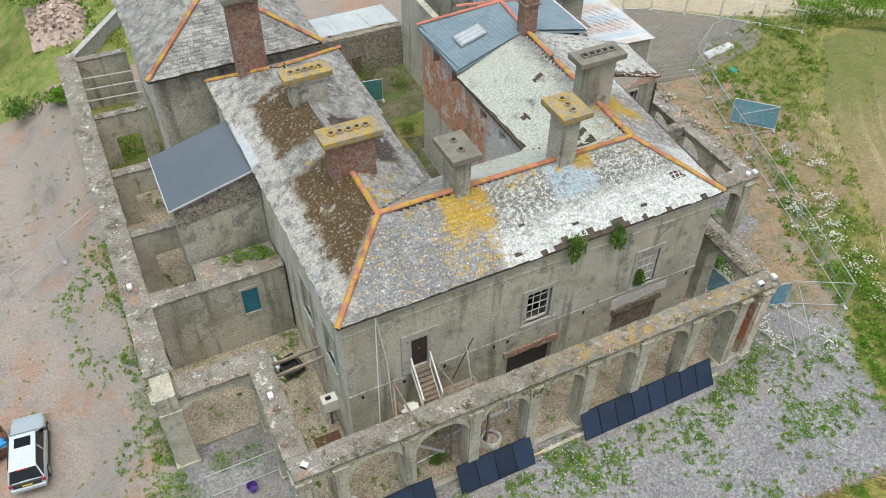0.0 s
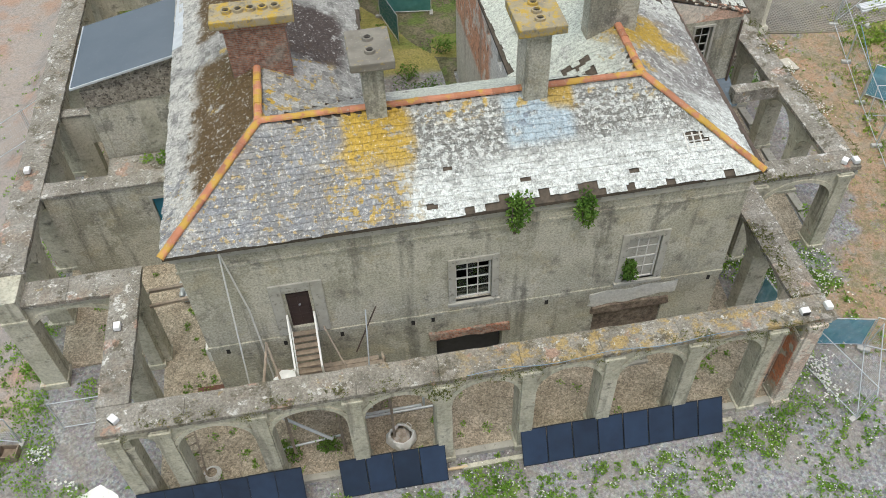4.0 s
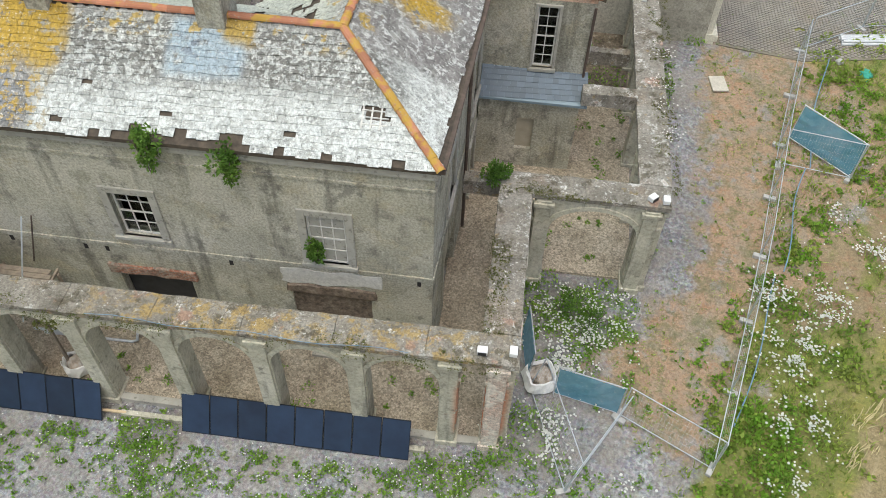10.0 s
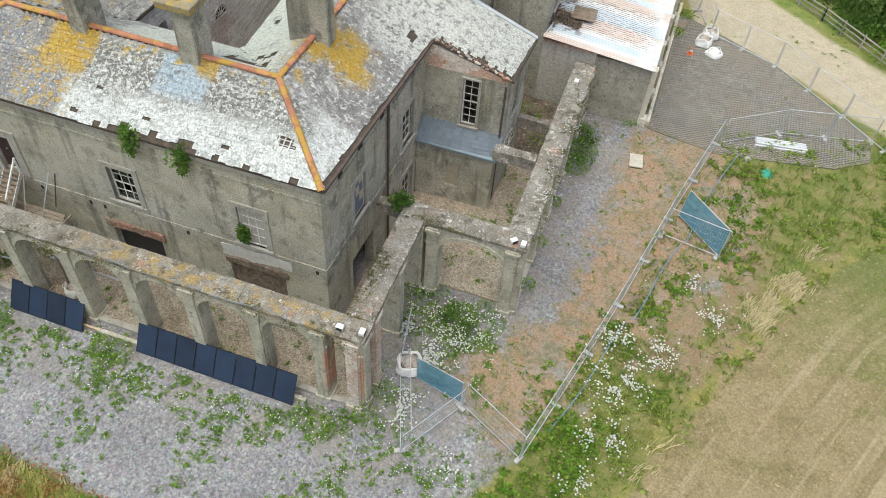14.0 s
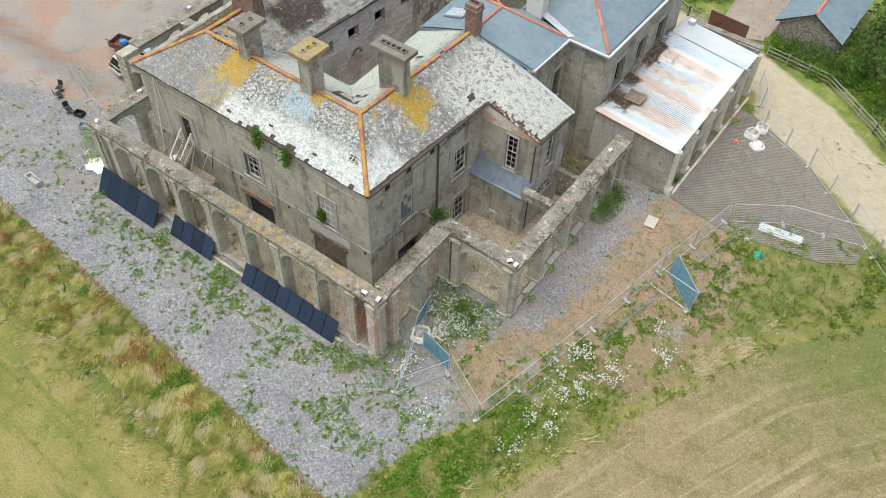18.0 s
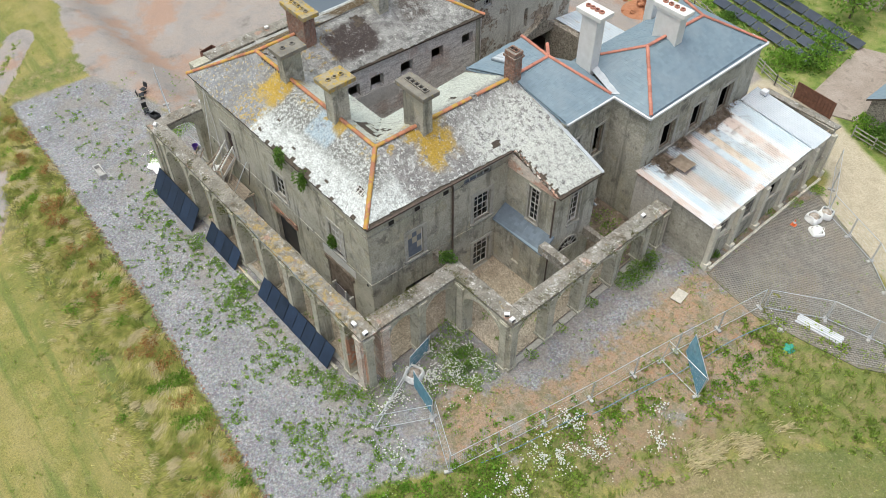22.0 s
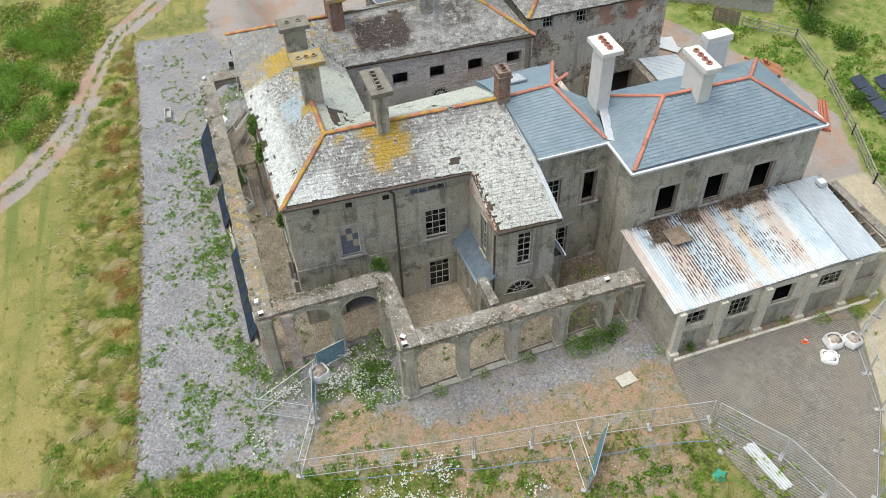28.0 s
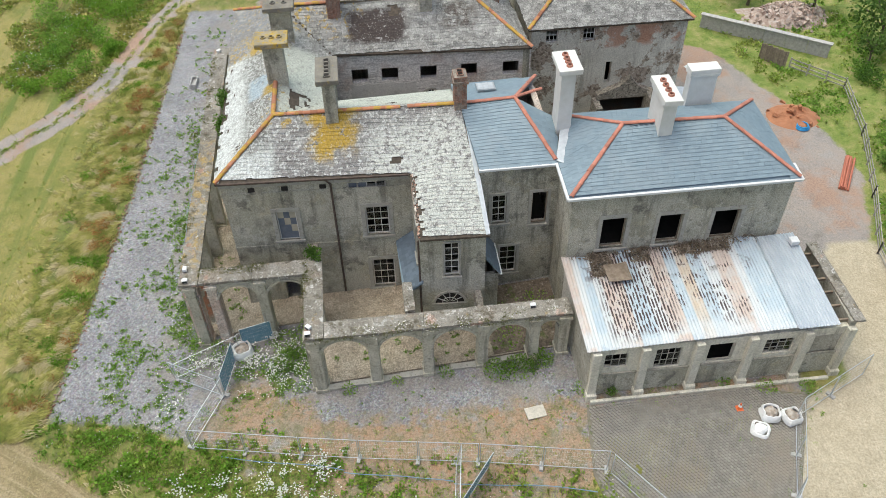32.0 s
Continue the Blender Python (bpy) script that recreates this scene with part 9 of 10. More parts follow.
def bush(x, y, z, r, h, mat, label, n=420, leaf=0.11, name="bush", group=""):
    """A shrub: forked stems and an uneven crown of leaves."""
    b = thing(name, label, "bush", (x, y, z), 0, group)
    bm = bmesh.new()
    for k in range(5):
        a = k * 1.26 + rg.random()
        tube(bm, (0.03 * math.cos(a), 0.03 * math.sin(a), -0.05), (r * 0.6 * math.cos(a), r * 0.6 * math.sin(a), h * rg.uniform(0.5, 0.8)), 0.02, 4)
    part("stems", bm, m_bark, b)
    lf = Leaves()
    lobes = [(Vector((rg.gauss(0, 0.42) * r, rg.gauss(0, 0.42) * r, h * rg.uniform(0.25, 0.8))), rg.uniform(0.35, 0.6)) for _ in range(9)]
    for _ in range(n):
        c, q = rg.choice(lobes)
        d = Vector((rg.gauss(0, 1), rg.gauss(0, 1), rg.gauss(0, 1))).normalized()
        p = c + Vector((d.x * r * q, d.y * r * q, d.z * h * q * 0.7)) * rg.uniform(0.55, 1.05)
        if p.z < 0.02:
            p.z = rg.uniform(0.02, 0.15)
        lf.leaf(p, (d + Vector((rg.gauss(0, 0.5), rg.gauss(0, 0.5), rg.gauss(0, 0.5) + 0.2))).normalized(), leaf * rg.uniform(0.7, 1.4), leaf * 0.36)
    lf.gather("leaves", mat, parent=b)
    return b


# shrubs growing out of the front wall
for x, y, z, r, h in ((11.5, -0.35, 10.1, 0.5, 2.0), (14.0, -0.35, 10.1, 0.45, 1.25), (16.3, -0.15, 6.2, 0.36, 1.05), (22.1, 5.0, 6.0, 0.55, 0.6)):
    bush(x, y, z, r * 0.85, h, m_bush, "leafy green shrub rooted in the masonry", 760, 0.13, group="wall shrubs")
for x, y, r, h in ((25.5, 3.0, 0.7, 0.8), (26.8, 2.6, 0.8, 0.7), (29.5, 16.4, 1.0, 0.9), (29.6, 17.8, 0.9, 0.8), (31.9, 21.9, 0.5, 0.6), (1.9, -2.0, 0.5, 0.9), (3.6, -1.9, 0.5, 0.8), (15.6, 9.2, 0.8, 0.9), (9.5, 17.0, 1.1, 1.2), (11.0, 18.6, 1.0, 1.0), (12.6, 29.6, 1.2, 1.6), (9.0, 29.4, 1.2, 0.9), (10.8, 28.6, 1.1, 0.8), (14.4, 28.2, 1.0, 0.9), (8.8, 24.2, 0.9, 0.7), (12.6, 22.4, 0.9, 0.8), (10.2, 20.2, 0.9, 0.8), (12.0, 14.5, 0.8, 0.8)):
    bush(x, y, gz(x, y) + 0.05, r, h, m_bush, "low dark green bramble by the wall", 420, 0.11, group="brambles")
# bushes over the bank beyond the track
for x, y, r, h in [(-12.6, -19.6, 1.6, 1.3), (-15, -18.2, 1.7, 1.5), (-17, -20.5, 2.0, 1.6), (-19.5, -17.4, 1.9, 1.7), (-22, -19.4, 2.2, 1.8), (-24.5, -15.8, 2.0, 1.7), (-26, -18.5, 2.2, 1.9), (-20, -22, 2.2, 1.8), (-15.5, -23, 1.9, 1.5), (-28, -15, 2.1, 1.8), (-23.5, -23, 2.3, 1.9), (-29, -20, 2.3, 2.0), (-11.4, -22.4, 1.4, 1.1), (-27.5, -23.5, 2.3, 2.0), (-31, -17, 2.3, 2.0), (-17.6, -16.2, 1.3, 1.1)]:
    bush(x, y, gz(x, y), r, h, m_lime if rg.random() < 0.5 else m_weed, "green thorny bush on the grassy bank", 900, 0.19, group="bank bushes")
verts, faces = [], []
for _ in range(420):
    x = rg.uniform(-20, 27.3)
    y = edge_y(x) + rg.gauss(0, 0.14)
    m = pose(x, y, gz(x, y) + 0.03, rg.uniform(-20, 20), rg.uniform(-20, 20), rg.uniform(0, 180))
    a, b, c = rg.uniform(0.04, 0.11), rg.uniform(0.03, 0.06), rg.uniform(0.03, 0.05)
    k = len(verts)
    verts += [(m @ Vector((sx * a, sy * b, sz * c)))[:] for sx in (-1, 1) for sy in (-1, 1) for sz in (-1, 1)]
    faces += [tuple(k + i for i in f) for f in ((0, 1, 3, 2), (4, 6, 7, 5), (0, 4, 5, 1), (2, 3, 7, 6), (0, 2, 6, 4), (1, 5, 7, 3))]
me = bpy.data.meshes.new("brick_rubble")
me.from_pydata(verts, [], faces)
me.materials.append(m_brick)
tagged(new("brick_rubble", me), "broken red bricks along the gravel edge", "rubble", kind="stuff")

# ---- beyond the site ----
def hedge(pts, w, h, mat, label):
    """A clipped hedge: dense leaves over a long box with an uneven face."""
    hd = thing("hedge", label, "hedge", on(*pts[0]))
    o = Vector(on(*pts[0]))
    lf, bm = Leaves(), bmesh.new()
    for a, b in zip(pts, pts[1:]):
        d = Vector((b[0] - a[0], b[1] - a[1], 0))
        L = d.length
        d.normalize()
        s = Vector((-d.y, d.x, 0))
        for k in range(int(L * 520)):
            u = rg.uniform(0, L)
            p = Vector((*a, gz(*a))) + d * u
            face = rg.random()
            top = h * (1 + 0.16 * noise.noise((p.x * 0.8, p.y * 0.8, 0)))
            half = w / 2 * (1 + 0.2 * noise.noise((p.x * 0.6, p.y * 0.6, 5)))
            if face < 0.5:
                q, n = s * rg.uniform(-half, half) + Vector((0, 0, top * rg.uniform(0.9, 1.02))), Vector((0, 0, 1))
            else:
                sd = 1 if face > 0.75 else -1
                q, n = s * sd * half * rg.uniform(0.85, 1.05) + Vector((0, 0, top * rg.random())), s * sd
            n = (n + Vector((rg.gauss(0, 0.6), rg.gauss(0, 0.6), rg.gauss(0, 0.5)))).normalized()
            lf.leaf(p + q - o, n, rg.uniform(0.12, 0.24), 0.06)
        for k in range(int(L / 0.8)):
            p = Vector((*a, gz(*a))) + d * (k * 0.8 + 0.4) - o
            tube(bm, p, p + Vector((0.05, 0, h * 0.8)), 0.03, 5)
    part("stems", bm, m_bark, hd)
    lf.gather("leaves", mat, parent=hd)


hedge([(50.6, 23.6), (58, 18.6), (70, 11)], 1.9, 1.7, m_lime, "clipped bright green hedge along the field")
hedge([(64, 27), (78, 17)], 2.0, 2.2, m_bush, "dark green overgrown hedge beyond the drive")


def tree(x, y, h, r, seed, mat=m_tree, label="broad dark green leafy tree", n=1700, leaf=0.34):
    t = thing("tree", label, "tree", on(x, y), 0, "trees")
    q = random.Random(seed)
    bm = bmesh.new()
    th = h * 0.45
    for k in range(5):
        z0, z1 = th * k / 5, th * (k + 1) / 5
        tube(bm, (0.08 * math.sin(k), 0, z0 - 0.05), (0.08 * math.sin(k + 1), 0, z1), h * 0.03 * (1 - 0.1 * k), 8)
    tips = []
    for k in range(8):
        a, e = k * 2.4 + q.random(), q.uniform(0.35, 0.8)
        tip = Vector((math.cos(a) * r * e, math.sin(a) * r * e, h * q.uniform(0.5, 0.88)))
        tube(bm, (0, 0, th * q.uniform(0.6, 1.0)), tip, h * 0.011, 5)
        tips.append(tip)
    part("trunk", bm, m_bark, t)
    lf = Leaves()
    lobes = [(p, q.uniform(0.28, 0.5) * r) for p in tips] + [(Vector((q.gauss(0, 0.4) * r, q.gauss(0, 0.4) * r, h * q.uniform(0.4, 0.92))), q.uniform(0.3, 0.5) * r) for _ in range(9)]
    for _ in range(n):
        c, s = q.choice(lobes)
        d = Vector((q.gauss(0, 1), q.gauss(0, 1), q.gauss(0, 1))).normalized()
        p = c + d * s * q.uniform(0.5, 1.05)
        p.z = max(p.z, h * 0.12)
        lf.leaf(p, (d + Vector((q.gauss(0, 0.5), q.gauss(0, 0.5), q.gauss(0, 0.4)))).normalized(), leaf * q.uniform(0.7, 1.4), leaf * 0.36)
    lf.gather("crown", mat, parent=t)


TREES = [(40.6, 43.2, 3.6, 2.3), (43.8, 40.6, 3.6, 2.3), (46.6, 37.6, 3.4, 2.3), (49.6, 35.6, 4, 2.5), (44, 46.5, 5, 3), (48.5, 43, 5.5, 3), (40, 49.5, 5, 2.8), (66, 24, 7, 3.5), (72, 20, 7, 3.5), (53.5, 32, 5, 2.8), (57, 31, 6, 3.2), (63, 26, 8, 4), (39.5, 46.5, 3.6, 2.4), (43.5, 43, 4, 2.5), (14, 57, 3.4, 2.4), (22, 58, 4.5, 2.7), (0.6, 53.8, 3.2, 1.6), (8.5, 60, 3.6, 2.4), (-2, 56, 5, 3), (-9, 53, 5, 3), (-16, 50, 6, 3.3), (-23, 47, 6, 3.3), (-30, 42, 6, 3.3), (47, 40, 5, 3), (28, 62, 7, 3.6), (37, 64, 8, 4), (46, 56, 7, 4), (54, 47, 8, 4), (62, 38, 8, 4), (70, 30, 8, 4), (12, 66, 7, 4), (0, 66, 7, 4), (-12, 62, 7, 4)]
for i, (x, y, h, r) in enumerate(TREES):
    tree(x, y, h, r, i, (m_tree, m_bush, m_tree, m_weed)[i % 4], ("broad dark green leafy tree", "mid-green bushy young tree")[i % 2], int(380 * r), 0.18 + 0.05 * r)
# woods on the horizon
wv3 = Leaves()
for _ in range(9000):
    a, d = rg.uniform(0, 2 * math.pi), rg.uniform(95, 150)
    x, y = d * math.cos(a) + 10, d * math.sin(a) + 10
    z = gz(x, y) + rg.random() * (9 + 4 * noise.noise((x * 0.05, y * 0.05, 0)))
    wv3.leaf(Vector((x, y, z)), Vector((rg.gauss(0, 1), rg.gauss(0, 1), rg.gauss(0, 1) + 0.3)).normalized(), rg.uniform(1.5, 3.2), 1.0)
wv3.gather("far_woods", m_tree, "belt of dark woodland round the fields", "woods")


def rail_fence(pts, mat, label, rails=3, h=1.1, step=1.9):
    f = thing("rail_fence", label, "fence", on(*pts[0]))
    o = Vector(on(*pts[0]))
    for a, b in zip(pts, pts[1:]):
        L = math.hypot(b[0] - a[0], b[1] - a[1])
        n = max(1, round(L / step))
        for i in range(n + 1):
            x, y = a[0] + (b[0] - a[0]) * i / n, a[1] + (b[1] - a[1]) * i / n
            bm = bmesh.new()
            beam(bm, Vector(on(x, y, -0.1)) - o, Vector(on(x + 0.01, y, h + 0.08)) - o, 0.1, 0.1)
            part("post", bm, mat, f)
        for k in range(rails):
            z = h * (k + 0.8) / rails
            bm = bmesh.new()
            beam(bm, Vector(on(*a, z)) - o, Vector(on(*b, z)) - o, 0.04, 0.1)
            part("rail", bm, mat, f)


m_grey_wood = Mat("silvered_timber", 0.92).base(4, (0.30, 0.285, 0.25), (0.44, 0.42, 0.37)).vary(0.15).done(0.3, 40)
rail_fence([(31.7, 41.6), (37.5, 41.0), (42.8, 37.0), (48.2, 31.9), (60, 23.5), (76, 13)], m_grey_wood, "weathered timber rail fence on the drive's far side")
rail_fence([(0.5, 46.5), (4.2, 49.8), (10.6, 48.2), (17.8, 45.4), (23.4, 42.9), (25.3, 42.6)], m_grey_wood, "weathered timber rail fence round the paddock")
gt = thing("field_gate", "dark brown solid timber gate", "gate", on(25.5, 42.55), -5)
for k in range(12):
    part("board", block((0.32 * k, -0.03, 0.08), (0.32 * k + 0.3, 0.03, 1.75)), m_brown, gt)
for z in (0.4, 1.4):
    part("ledge", block((0, 0.03, z), (3.84, 0.08, z + 0.12)), m_brown, gt)
# ground-mounted solar rows
m_cell = Mat("solar_cell", 0.25).base(1, (0.010, 0.016, 0.034), (0.018, 0.028, 0.055)).vary(0.2).done()
for r in range(4):
    x0, y0 = 11.5 + 0.7 * r, 50.0 + 1.9 * r
    for k in range(7):
        p = thing("field_solar_panel", "dark solar panel in a ground-mounted row", "solar panel", on(x0 + 1.72 * k, y0 - 0.35 * k, 0.25), -11, "field solar rows")
        bm = bmesh.new()
        solid(bm, (0, 0, 0), (1.66, 1.0, 0.04), Matrix.Rotation(radians(20), 4, "X"))
        part("face", bm, m_cell, p)
        for x in (0.2, 1.4):
            bm = bmesh.new()
            beam(bm, (x, 0.9, -0.35), (x, 0.9, 0.3), 0.05, 0.05)
            part("leg", bm, m_steel, p)


def cottage(x, y, w, d, wall_h, roof_h, rz, wall_mat, roof_mat, label):
    c = thing("house", label, "house", on(x, y), rz)
    part("wall", block((-w / 2, -d / 2, -0.5), (w / 2, d / 2, wall_h)), wall_mat, c)
    for s in (-1, 1):
        q = [(-w / 2 - 0.3, s * (d / 2 + 0.35), wall_h - 0.15), (w / 2 + 0.3, s * (d / 2 + 0.35), wall_h - 0.15), (w / 2 + 0.3, 0, wall_h + roof_h), (-w / 2 - 0.3, 0, wall_h + roof_h)]
        rf = part("roof", slab(q if s < 0 else [q[1], q[0], q[3], q[2]], 0.15), m_batten, c)
        items = slates(q if s < 0 else [q[1], q[0], q[3], q[2]], 0.5, 0.4, None, 0.01, int(x))
        slate_mesh(items, roof_mat, rf)
    bm = bmesh.new()
    for s in (-1, 1):
        vs = [bm.verts.new((s * w / 2, yy, zz)) for yy, zz in ((-d / 2, wall_h), (d / 2, wall_h), (0, wall_h + roof_h - 0.2))]
        bm.faces.new(vs)
    part("gable", bm, wall_mat, c)
    bm = bmesh.new()
    tube(bm, (-w / 2 - 0.3, 0, wall_h + roof_h), (w / 2 + 0.3, 0, wall_h + roof_h), 0.16, 10)
    part("ridge", bm, m_ridge_new, c, "terracotta ridge")
    part("chimney_stack", block((w / 2 - 1.6, -0.35, wall_h), (w / 2 - 0.7, 0.35, wall_h + roof_h + 1.0), 0.02), m_brick, c)
    n = max(2, int(w / 2.6))
    for i in range(n):
        u = -w / 2 + w * (i + 0.5) / n
        for z in ([1.0] if wall_h < 4 else [0.9, 3.4]):
            wn_ = part("window", block((u - 0.5, -d / 2 - 0.05, z), (u + 0.5, -d / 2 + 0.05, z + 1.2)), m_white, c)
            for k in (0, 1):
                part("pane", block((u - 0.44 + 0.46 * k, -d / 2 - 0.065, z + 0.07), (u - 0.02 + 0.46 * k, -d / 2 - 0.04, z + 1.13)), m_black, wn_)


cottage(34.0, 48.7, 10, 5.3, 2.7, 1.6, 90, m_rubble, m_blue, "long low stone shed with blue-grey slates beside a concrete yard")
yd = prism([(25.4, 54), (30.4, 56), (30.9, 43.6), (29.0, 42.8), (26.4, 43.0)], lambda x, y: gz(x, y) - 0.2, lambda x, y: gz(x, y) + 0.09)
m_yard = Mat("stained_concrete", 0.95).base(0.5, (0.30, 0.245, 0.205), (0.38, 0.32, 0.275)).layer(1.2, (0.20, 0.165, 0.14), 0.54, 0.66, 0.7).speckle(8, 0.8, 1.2).done(0.4, 16)
tagged(part("concrete_yard", yd, m_yard), "stained pinkish concrete yard beyond the gate", "yard", kind="structure")
cottage(20, 63, 6, 5, 3.0, 2.2, 10, m_brickwall, m_blue, "small red brick house behind the solar rows")
cottage(43, 52, 7, 5, 2.6, 2.0, -30, m_brickwall, m_blue, "brick outbuilding with a slate roof among trees")
# walls, mounds and heaps to the north-west
lw = thing("boundary_wall", "long low concrete wall with a flat coping", "wall", on(-7.7, 41.3), math.degrees(math.atan2(10.2, 7.5)))
for k in range(6):
    part("panel", block((1.95 * k, -0.12, -0.2), (1.95 * k + 1.92, 0.12, 1.3), 0.02), m_conc, lw)
part("coping", block((-0.1, -0.25, 1.3), (11.8, 0.25, 1.42), 0.03), m_conc, lw)
tf = thing("board_fence", "weathered grey timber board fence", "fence", on(-1.6, 44.6), math.degrees(math.atan2(1.9, 2.2)))
for k in range(15):
    part("board", block((0.17 * k, -0.02, 0), (0.17 * k + 0.155, 0.02, 1.5 + 0.06 * (k % 3))), m_tread, tf)


def heap(x, y, rx, ry, h, mat, label, bits=0, seed=0):
    hp = thing("heap", label, "heap", on(x, y))
    bm = bmesh.new()
    n = 18
    grid = []
    for i in range(n + 1):
        row = []
        for j in range(n + 1):
            u, v = 2 * i / n - 1, 2 * j / n - 1
            k = max(0.0, 1 - (u * u + v * v) ** 0.7)
            row.append(bm.verts.new((u * rx, v * ry, h * k * (1 + 0.5 * noise.noise((u * 3 + seed, v * 3, 0))) - 0.08)))
        grid.append(row)
    for i in range(n):
        for j in range(n):
            bm.faces.new((grid[i][j], grid[i + 1][j], grid[i + 1][j + 1], grid[i][j + 1]))
    part("mound", bm, mat, hp)
    if bits:
        bm = bmesh.new()
        for _ in range(bits):
            u, v = rg.gauss(0, 0.4), rg.gauss(0, 0.4)
            z = h * max(0.0, 1 - (u * u + v * v) ** 0.7)
            s = rg.uniform(0.08, 0.28)
            solid(bm, (-s, -s * 0.6, -s * 0.5), (s, s * 0.6, s * 0.5), pose(u * rx, v * ry, z, rg.uniform(0, 90), rg.uniform(0, 90), rg.uniform(0, 90)))
        tagged(part("broken_rubble", bm, mat, hp), kind="stuff")


m_redsoil = Mat("red_soil", 1.0).base(1.5, (0.36, 0.15, 0.075), (0.48, 0.22, 0.12)).layer(8, (0.30, 0.20, 0.14), 0.56, 0.7, 0.6).done(0.8, 12, 0.06)
m_demo = Mat("demolition_rubble", 0.95).base(3, (0.30, 0.20, 0.16), (0.46, 0.36, 0.30), (0.55, 0.50, 0.46)).vary(0.3, True).done(0.5, 14, 0.05)
heap(7.4, 43.9, 1.9, 2.3, 0.8, m_redsoil, "mound of red soil on the yard", 20, 1)
heap(-8.0, 50.0, 2.6, 4.2, 1.4, m_demo, "heap of broken brick and concrete rubble", 260, 2)
for k in range(3):
    pts = [(8.9 + (0.55 - 0.06 * k) * math.cos(a * math.pi / 12), 44.0 + (0.55 - 0.06 * k) * math.sin(a * math.pi / 12), gz(0, 44) + 0.08 + 0.09 * k) for a in range(25)]
    if k == 0:
        bc = thing("pipe_coil", "coil of bright blue water pipe", "pipe coil")
    part("turn", curve_tube(pts, 0.06, 6), m_bluebag, bc)
rp = thing("duct_bundle", "bundle of red-brown plastic ducts on the yard", "pipes", on(13.1, 45.7, 0.05), math.degrees(math.atan2(-3.0, 4.6)))
m_duct = Mat("terracotta_plastic", 0.6).base(3, (0.42, 0.13, 0.08), (0.52, 0.19, 0.12)).done()
for k in range(6):
    bm = bmesh.new()
    tube(bm, (0.08 * (k % 3), 0.2 * (k % 4) + 0.1 * (k // 4), 0.09 + 0.15 * (k // 4)), (4.2, 0.2 * (k % 4) + 0.1 * (k // 4), 0.09 + 0.15 * (k // 4)), 0.085, 8)
    part("duct", bm, m_duct, rp)
for i, (x, y, r) in enumerate(((-0.4, 38.2, 20), (0.6, 38.8, -12), (1.4, 38.3, 40))):
    tagged(placed(part("metal_sheet", block((-0.9, -0.45, 0), (0.9, 0.45, 0.03)), m_corr), pose(*on(x, y, 0.08 + 0.04 * i), 3, 2, r)), "loose pale metal roofing sheet on the yard", "sheet", "loose sheets")
for x, y, r, h in ((39, 43.6, 1.6, 1.4), (23.5, 47.5, 1.5, 1.1), (14.5, 48.5, 1.0, 0.8), (41.2, 40.4, 1.4, 1.2), (45, 37.4, 1.5, 1.3), (47.5, 35, 1.5, 1.3), (38.6, 42.6, 1.4, 1.2), (40, 42.2, 1.6, 1.4), (43.2, 39.6, 1.6, 1.5), (46, 36.8, 1.7, 1.5), (49, 33.8, 1.7, 1.5), (51.5, 31.6, 1.7, 1.5), (47.8, 39, 1.9, 1.8), (44.6, 42.5, 1.9, 1.8), (54, 30, 1.8, 1.6), (-9.5, 37, 1.2, 1.4), (-12, 39, 1.4, 1.6), (3.5, 52.6, 1.4, 1.2), (6.5, 53.2, 1.5, 1.3), (22.4, 46.6, 1.6, 1.5), (24.2, 48.6, 1.6, 1.6), (23.4, 51.2, 1.8, 1.8), (32.2, 42.7, 1.0, 1.1), (33.4, 42.6, 1.3, 1.7), (35.2, 42.5, 1.6, 2.0), (37.2, 42.4, 1.7, 2.1), (38.8, 42.0, 1.6, 1.8), (36.2, 41.8, 1.0, 1.0), (38.4, 44.6, 1.6, 1.6), (38.6, 47.4, 1.8, 1.8)):
    bush(x, y, gz(x, y), r, h, m_bush if rg.random() < 0.6 else m_lime, "dense green bush beyond the yard", 800, 0.2, group="yard bushes")

# ---- pieces: slates of the front slope, paving blocks ----
def piece(name, verts, faces, mat, parent, at):
    me = bpy.data.meshes.new(name)
    me.from_pydata(verts, [], faces)
    me.materials.append(mat)
    ob = new(name, me)
    ob.location = at
    ob.parent = parent
    return ob


for p, n in front_slates:
    o = p[0]
    vs = [tuple(q - o) for q in p] + [tuple(q - o - n * 0.02) for q in p]
    piece("slate", vs, [(0, 1, 2, 3), (4, 5, 1, 0), (5, 6, 2, 1), (6, 7, 3, 2), (7, 4, 0, 3), (7, 6, 5, 4)], m_slate, roof_of["front"], o)

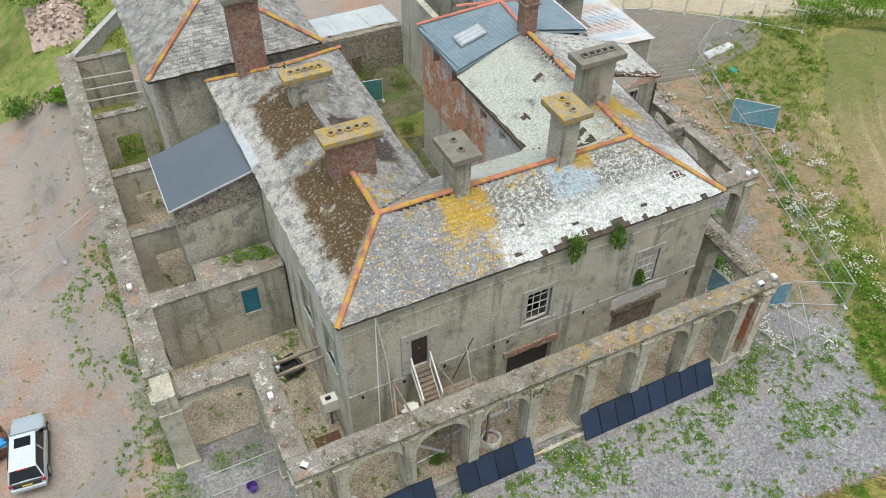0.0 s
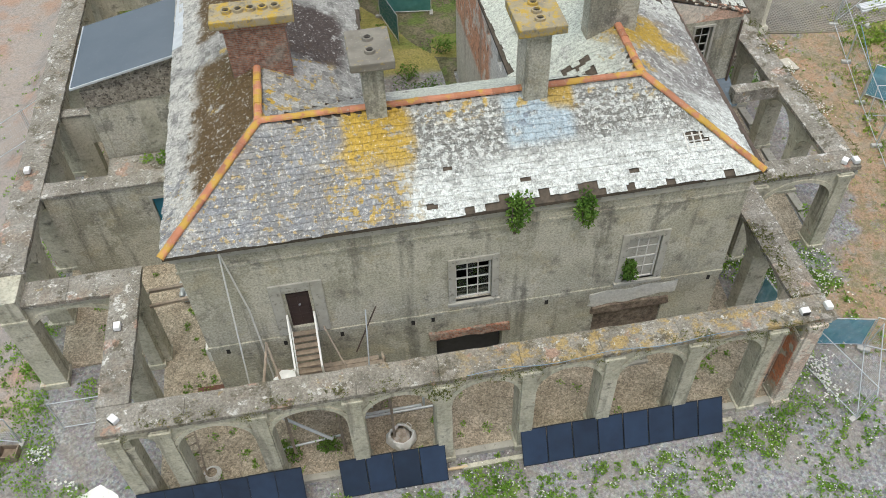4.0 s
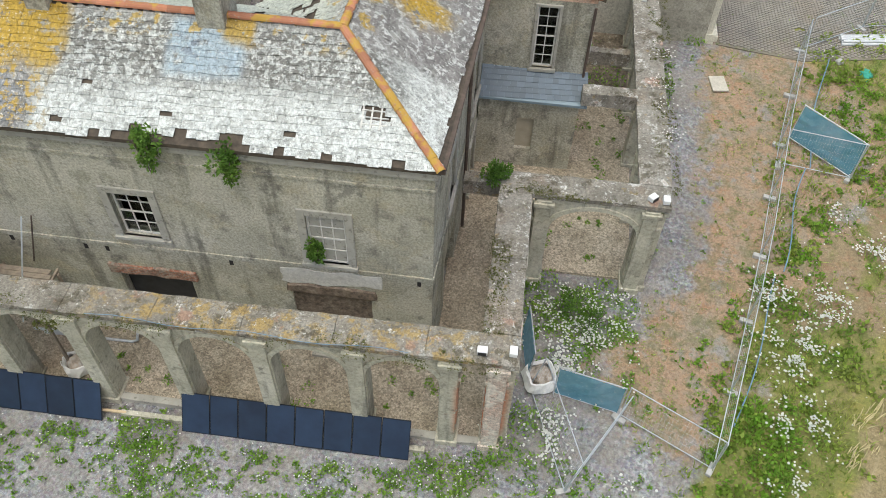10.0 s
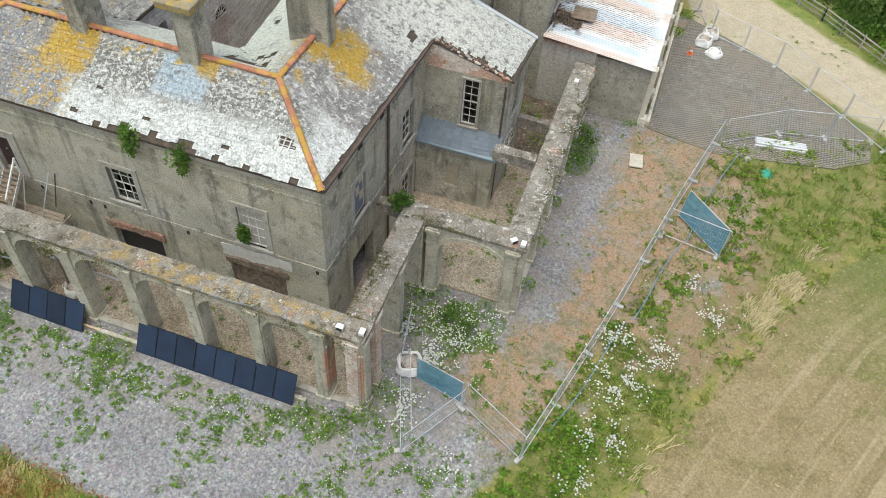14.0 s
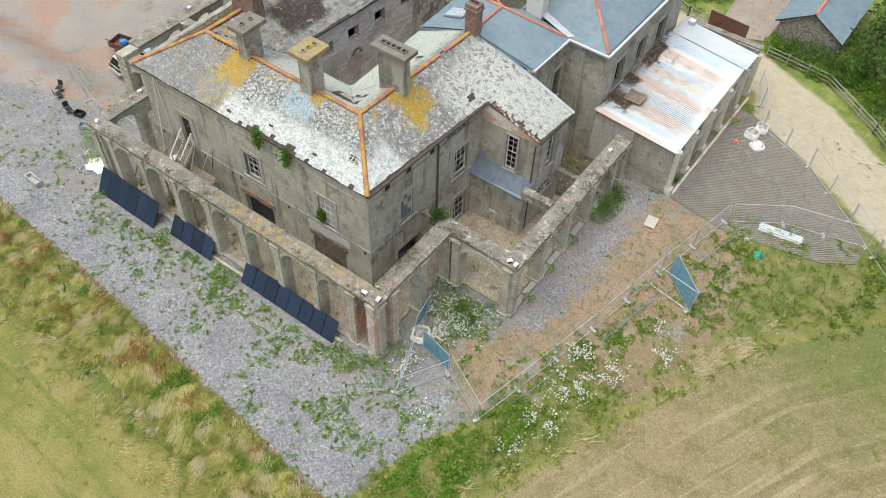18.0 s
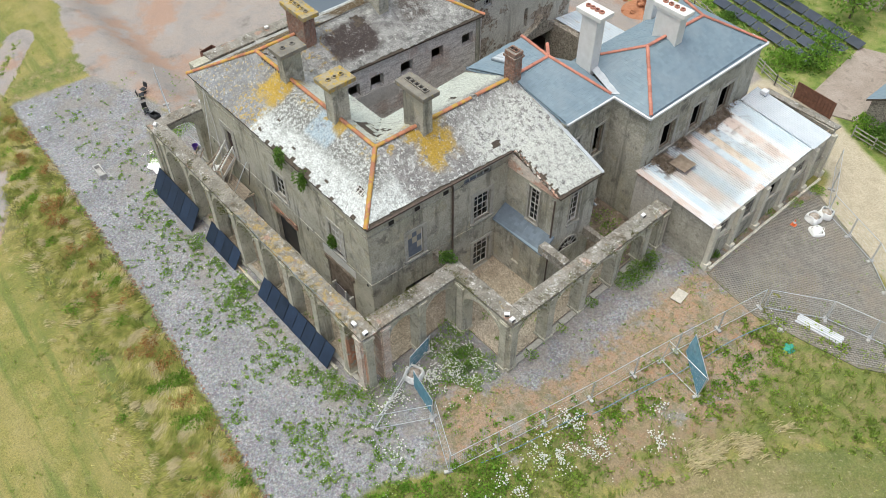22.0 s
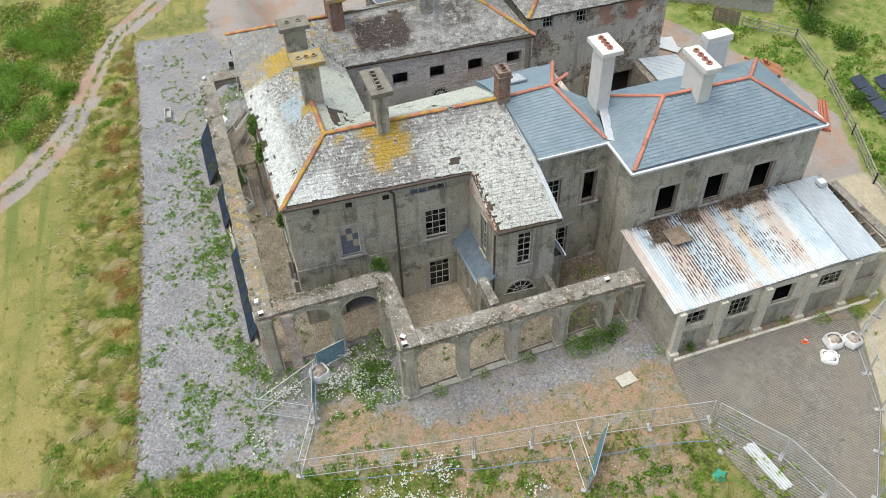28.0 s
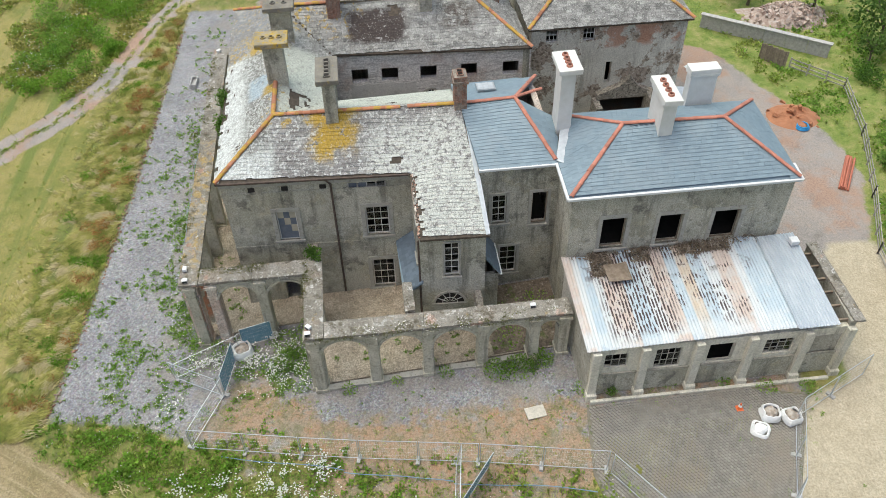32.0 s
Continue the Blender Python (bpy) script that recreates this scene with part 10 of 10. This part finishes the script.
PAVED = [(32.75, 20.3), (32.8, 30), (33.8, 33.2), (39.6, 30.3), (43.4, 27.1), (45, 25.9), (46.4, 24.4), (46.2, 22.2), (44.2, 20.9), (40.6, 20.2), (37.2, 19.6), (34.6, 20.0)]
pb = Mat("paving_block", 0.95).base(1.2, (0.225, 0.21, 0.185), (0.30, 0.28, 0.245)).vary(0.12, True).layer(0.3, (0.275, 0.235, 0.19), 0.46, 0.62, 0.7)
m_block = pb.layer(14, (0.17, 0.155, 0.13), 0.56, 0.7, 0.6).done(0.4, 24, 0.01)
m_joint = Mat("joint_soil", 1.0).base(1.5, (0.18, 0.16, 0.125), (0.24, 0.215, 0.17)).layer(3, (0.09, 0.12, 0.035), 0.5, 0.64, 0.7).done(0.6, 20, 0.03)
paving = tagged(part("pavement", prism(PAVED, lambda x, y: gz(x, y) - 0.3, lambda x, y: gz(x, y) + 0.05), m_joint), "grey-beige concrete block paving with weedy joints", "pavement", kind="structure")
bw_, bl_, near_n = 0.17, 0.21, 0
shared = None
verts, faces = [], []
ang = radians(32)
for i in range(-75, 75):
    for j in range(-70, 90):
        u, v = (i + 0.5 * (j % 2)) * bl_, j * bw_
        x, y = 38 + u * math.cos(ang) - v * math.sin(ang), 26 + u * math.sin(ang) + v * math.cos(ang)
        if away(PAVED, x, y) < 0.14 or noise.noise((x * 0.7, y * 0.7, 8.0)) > 0.72:
            continue
        m = pose(x, y, gz(x, y) + 0.055 + rg.uniform(0, 0.012), rg.uniform(-1.5, 1.5), rg.uniform(-1.5, 1.5), 32 + rg.uniform(-1, 1))
        a, b, c = bl_ / 2 - 0.01, bw_ / 2 - 0.01, 0.03
        cs = [(sx * (a - k), sy * (b - k), sz) for sz, k in ((-c, 0), (c - 0.012, 0), (c, 0.012)) for sx, sy in ((-0.55, -1), (0.55, -1), (1, -0.5), (1, 0.5), (0.55, 1), (-0.55, 1), (-1, 0.5), (-1, -0.5))]
        fs = [tuple(range(16, 24))] + [(q + r, q + (r + 1) % 8, q + 8 + (r + 1) % 8, q + 8 + r) for q in (0, 8) for r in range(8)]
        if near_n < 300 and 33.2 < x < 36.5 and 20.4 < y < 24:
            near_n += 1
            if shared is None:
                shared = bpy.data.meshes.new("paving_block")
                shared.from_pydata(cs, [], fs)
                shared.materials.append(m_block)
            ob = new("paving_block", shared)
            ob.parent = paving
            ob.matrix_world = m
        else:
            k = len(verts)
            verts += [(m @ Vector(q))[:] for q in cs]
            faces += [tuple(k + q for q in f) for f in fs]
me = bpy.data.meshes.new("paving_blocks")
me.from_pydata(verts, [], faces)
me.materials.append(m_block)
ob = new("paving_blocks", me)
ob.parent = paving
tagged(ob, kind="stuff")
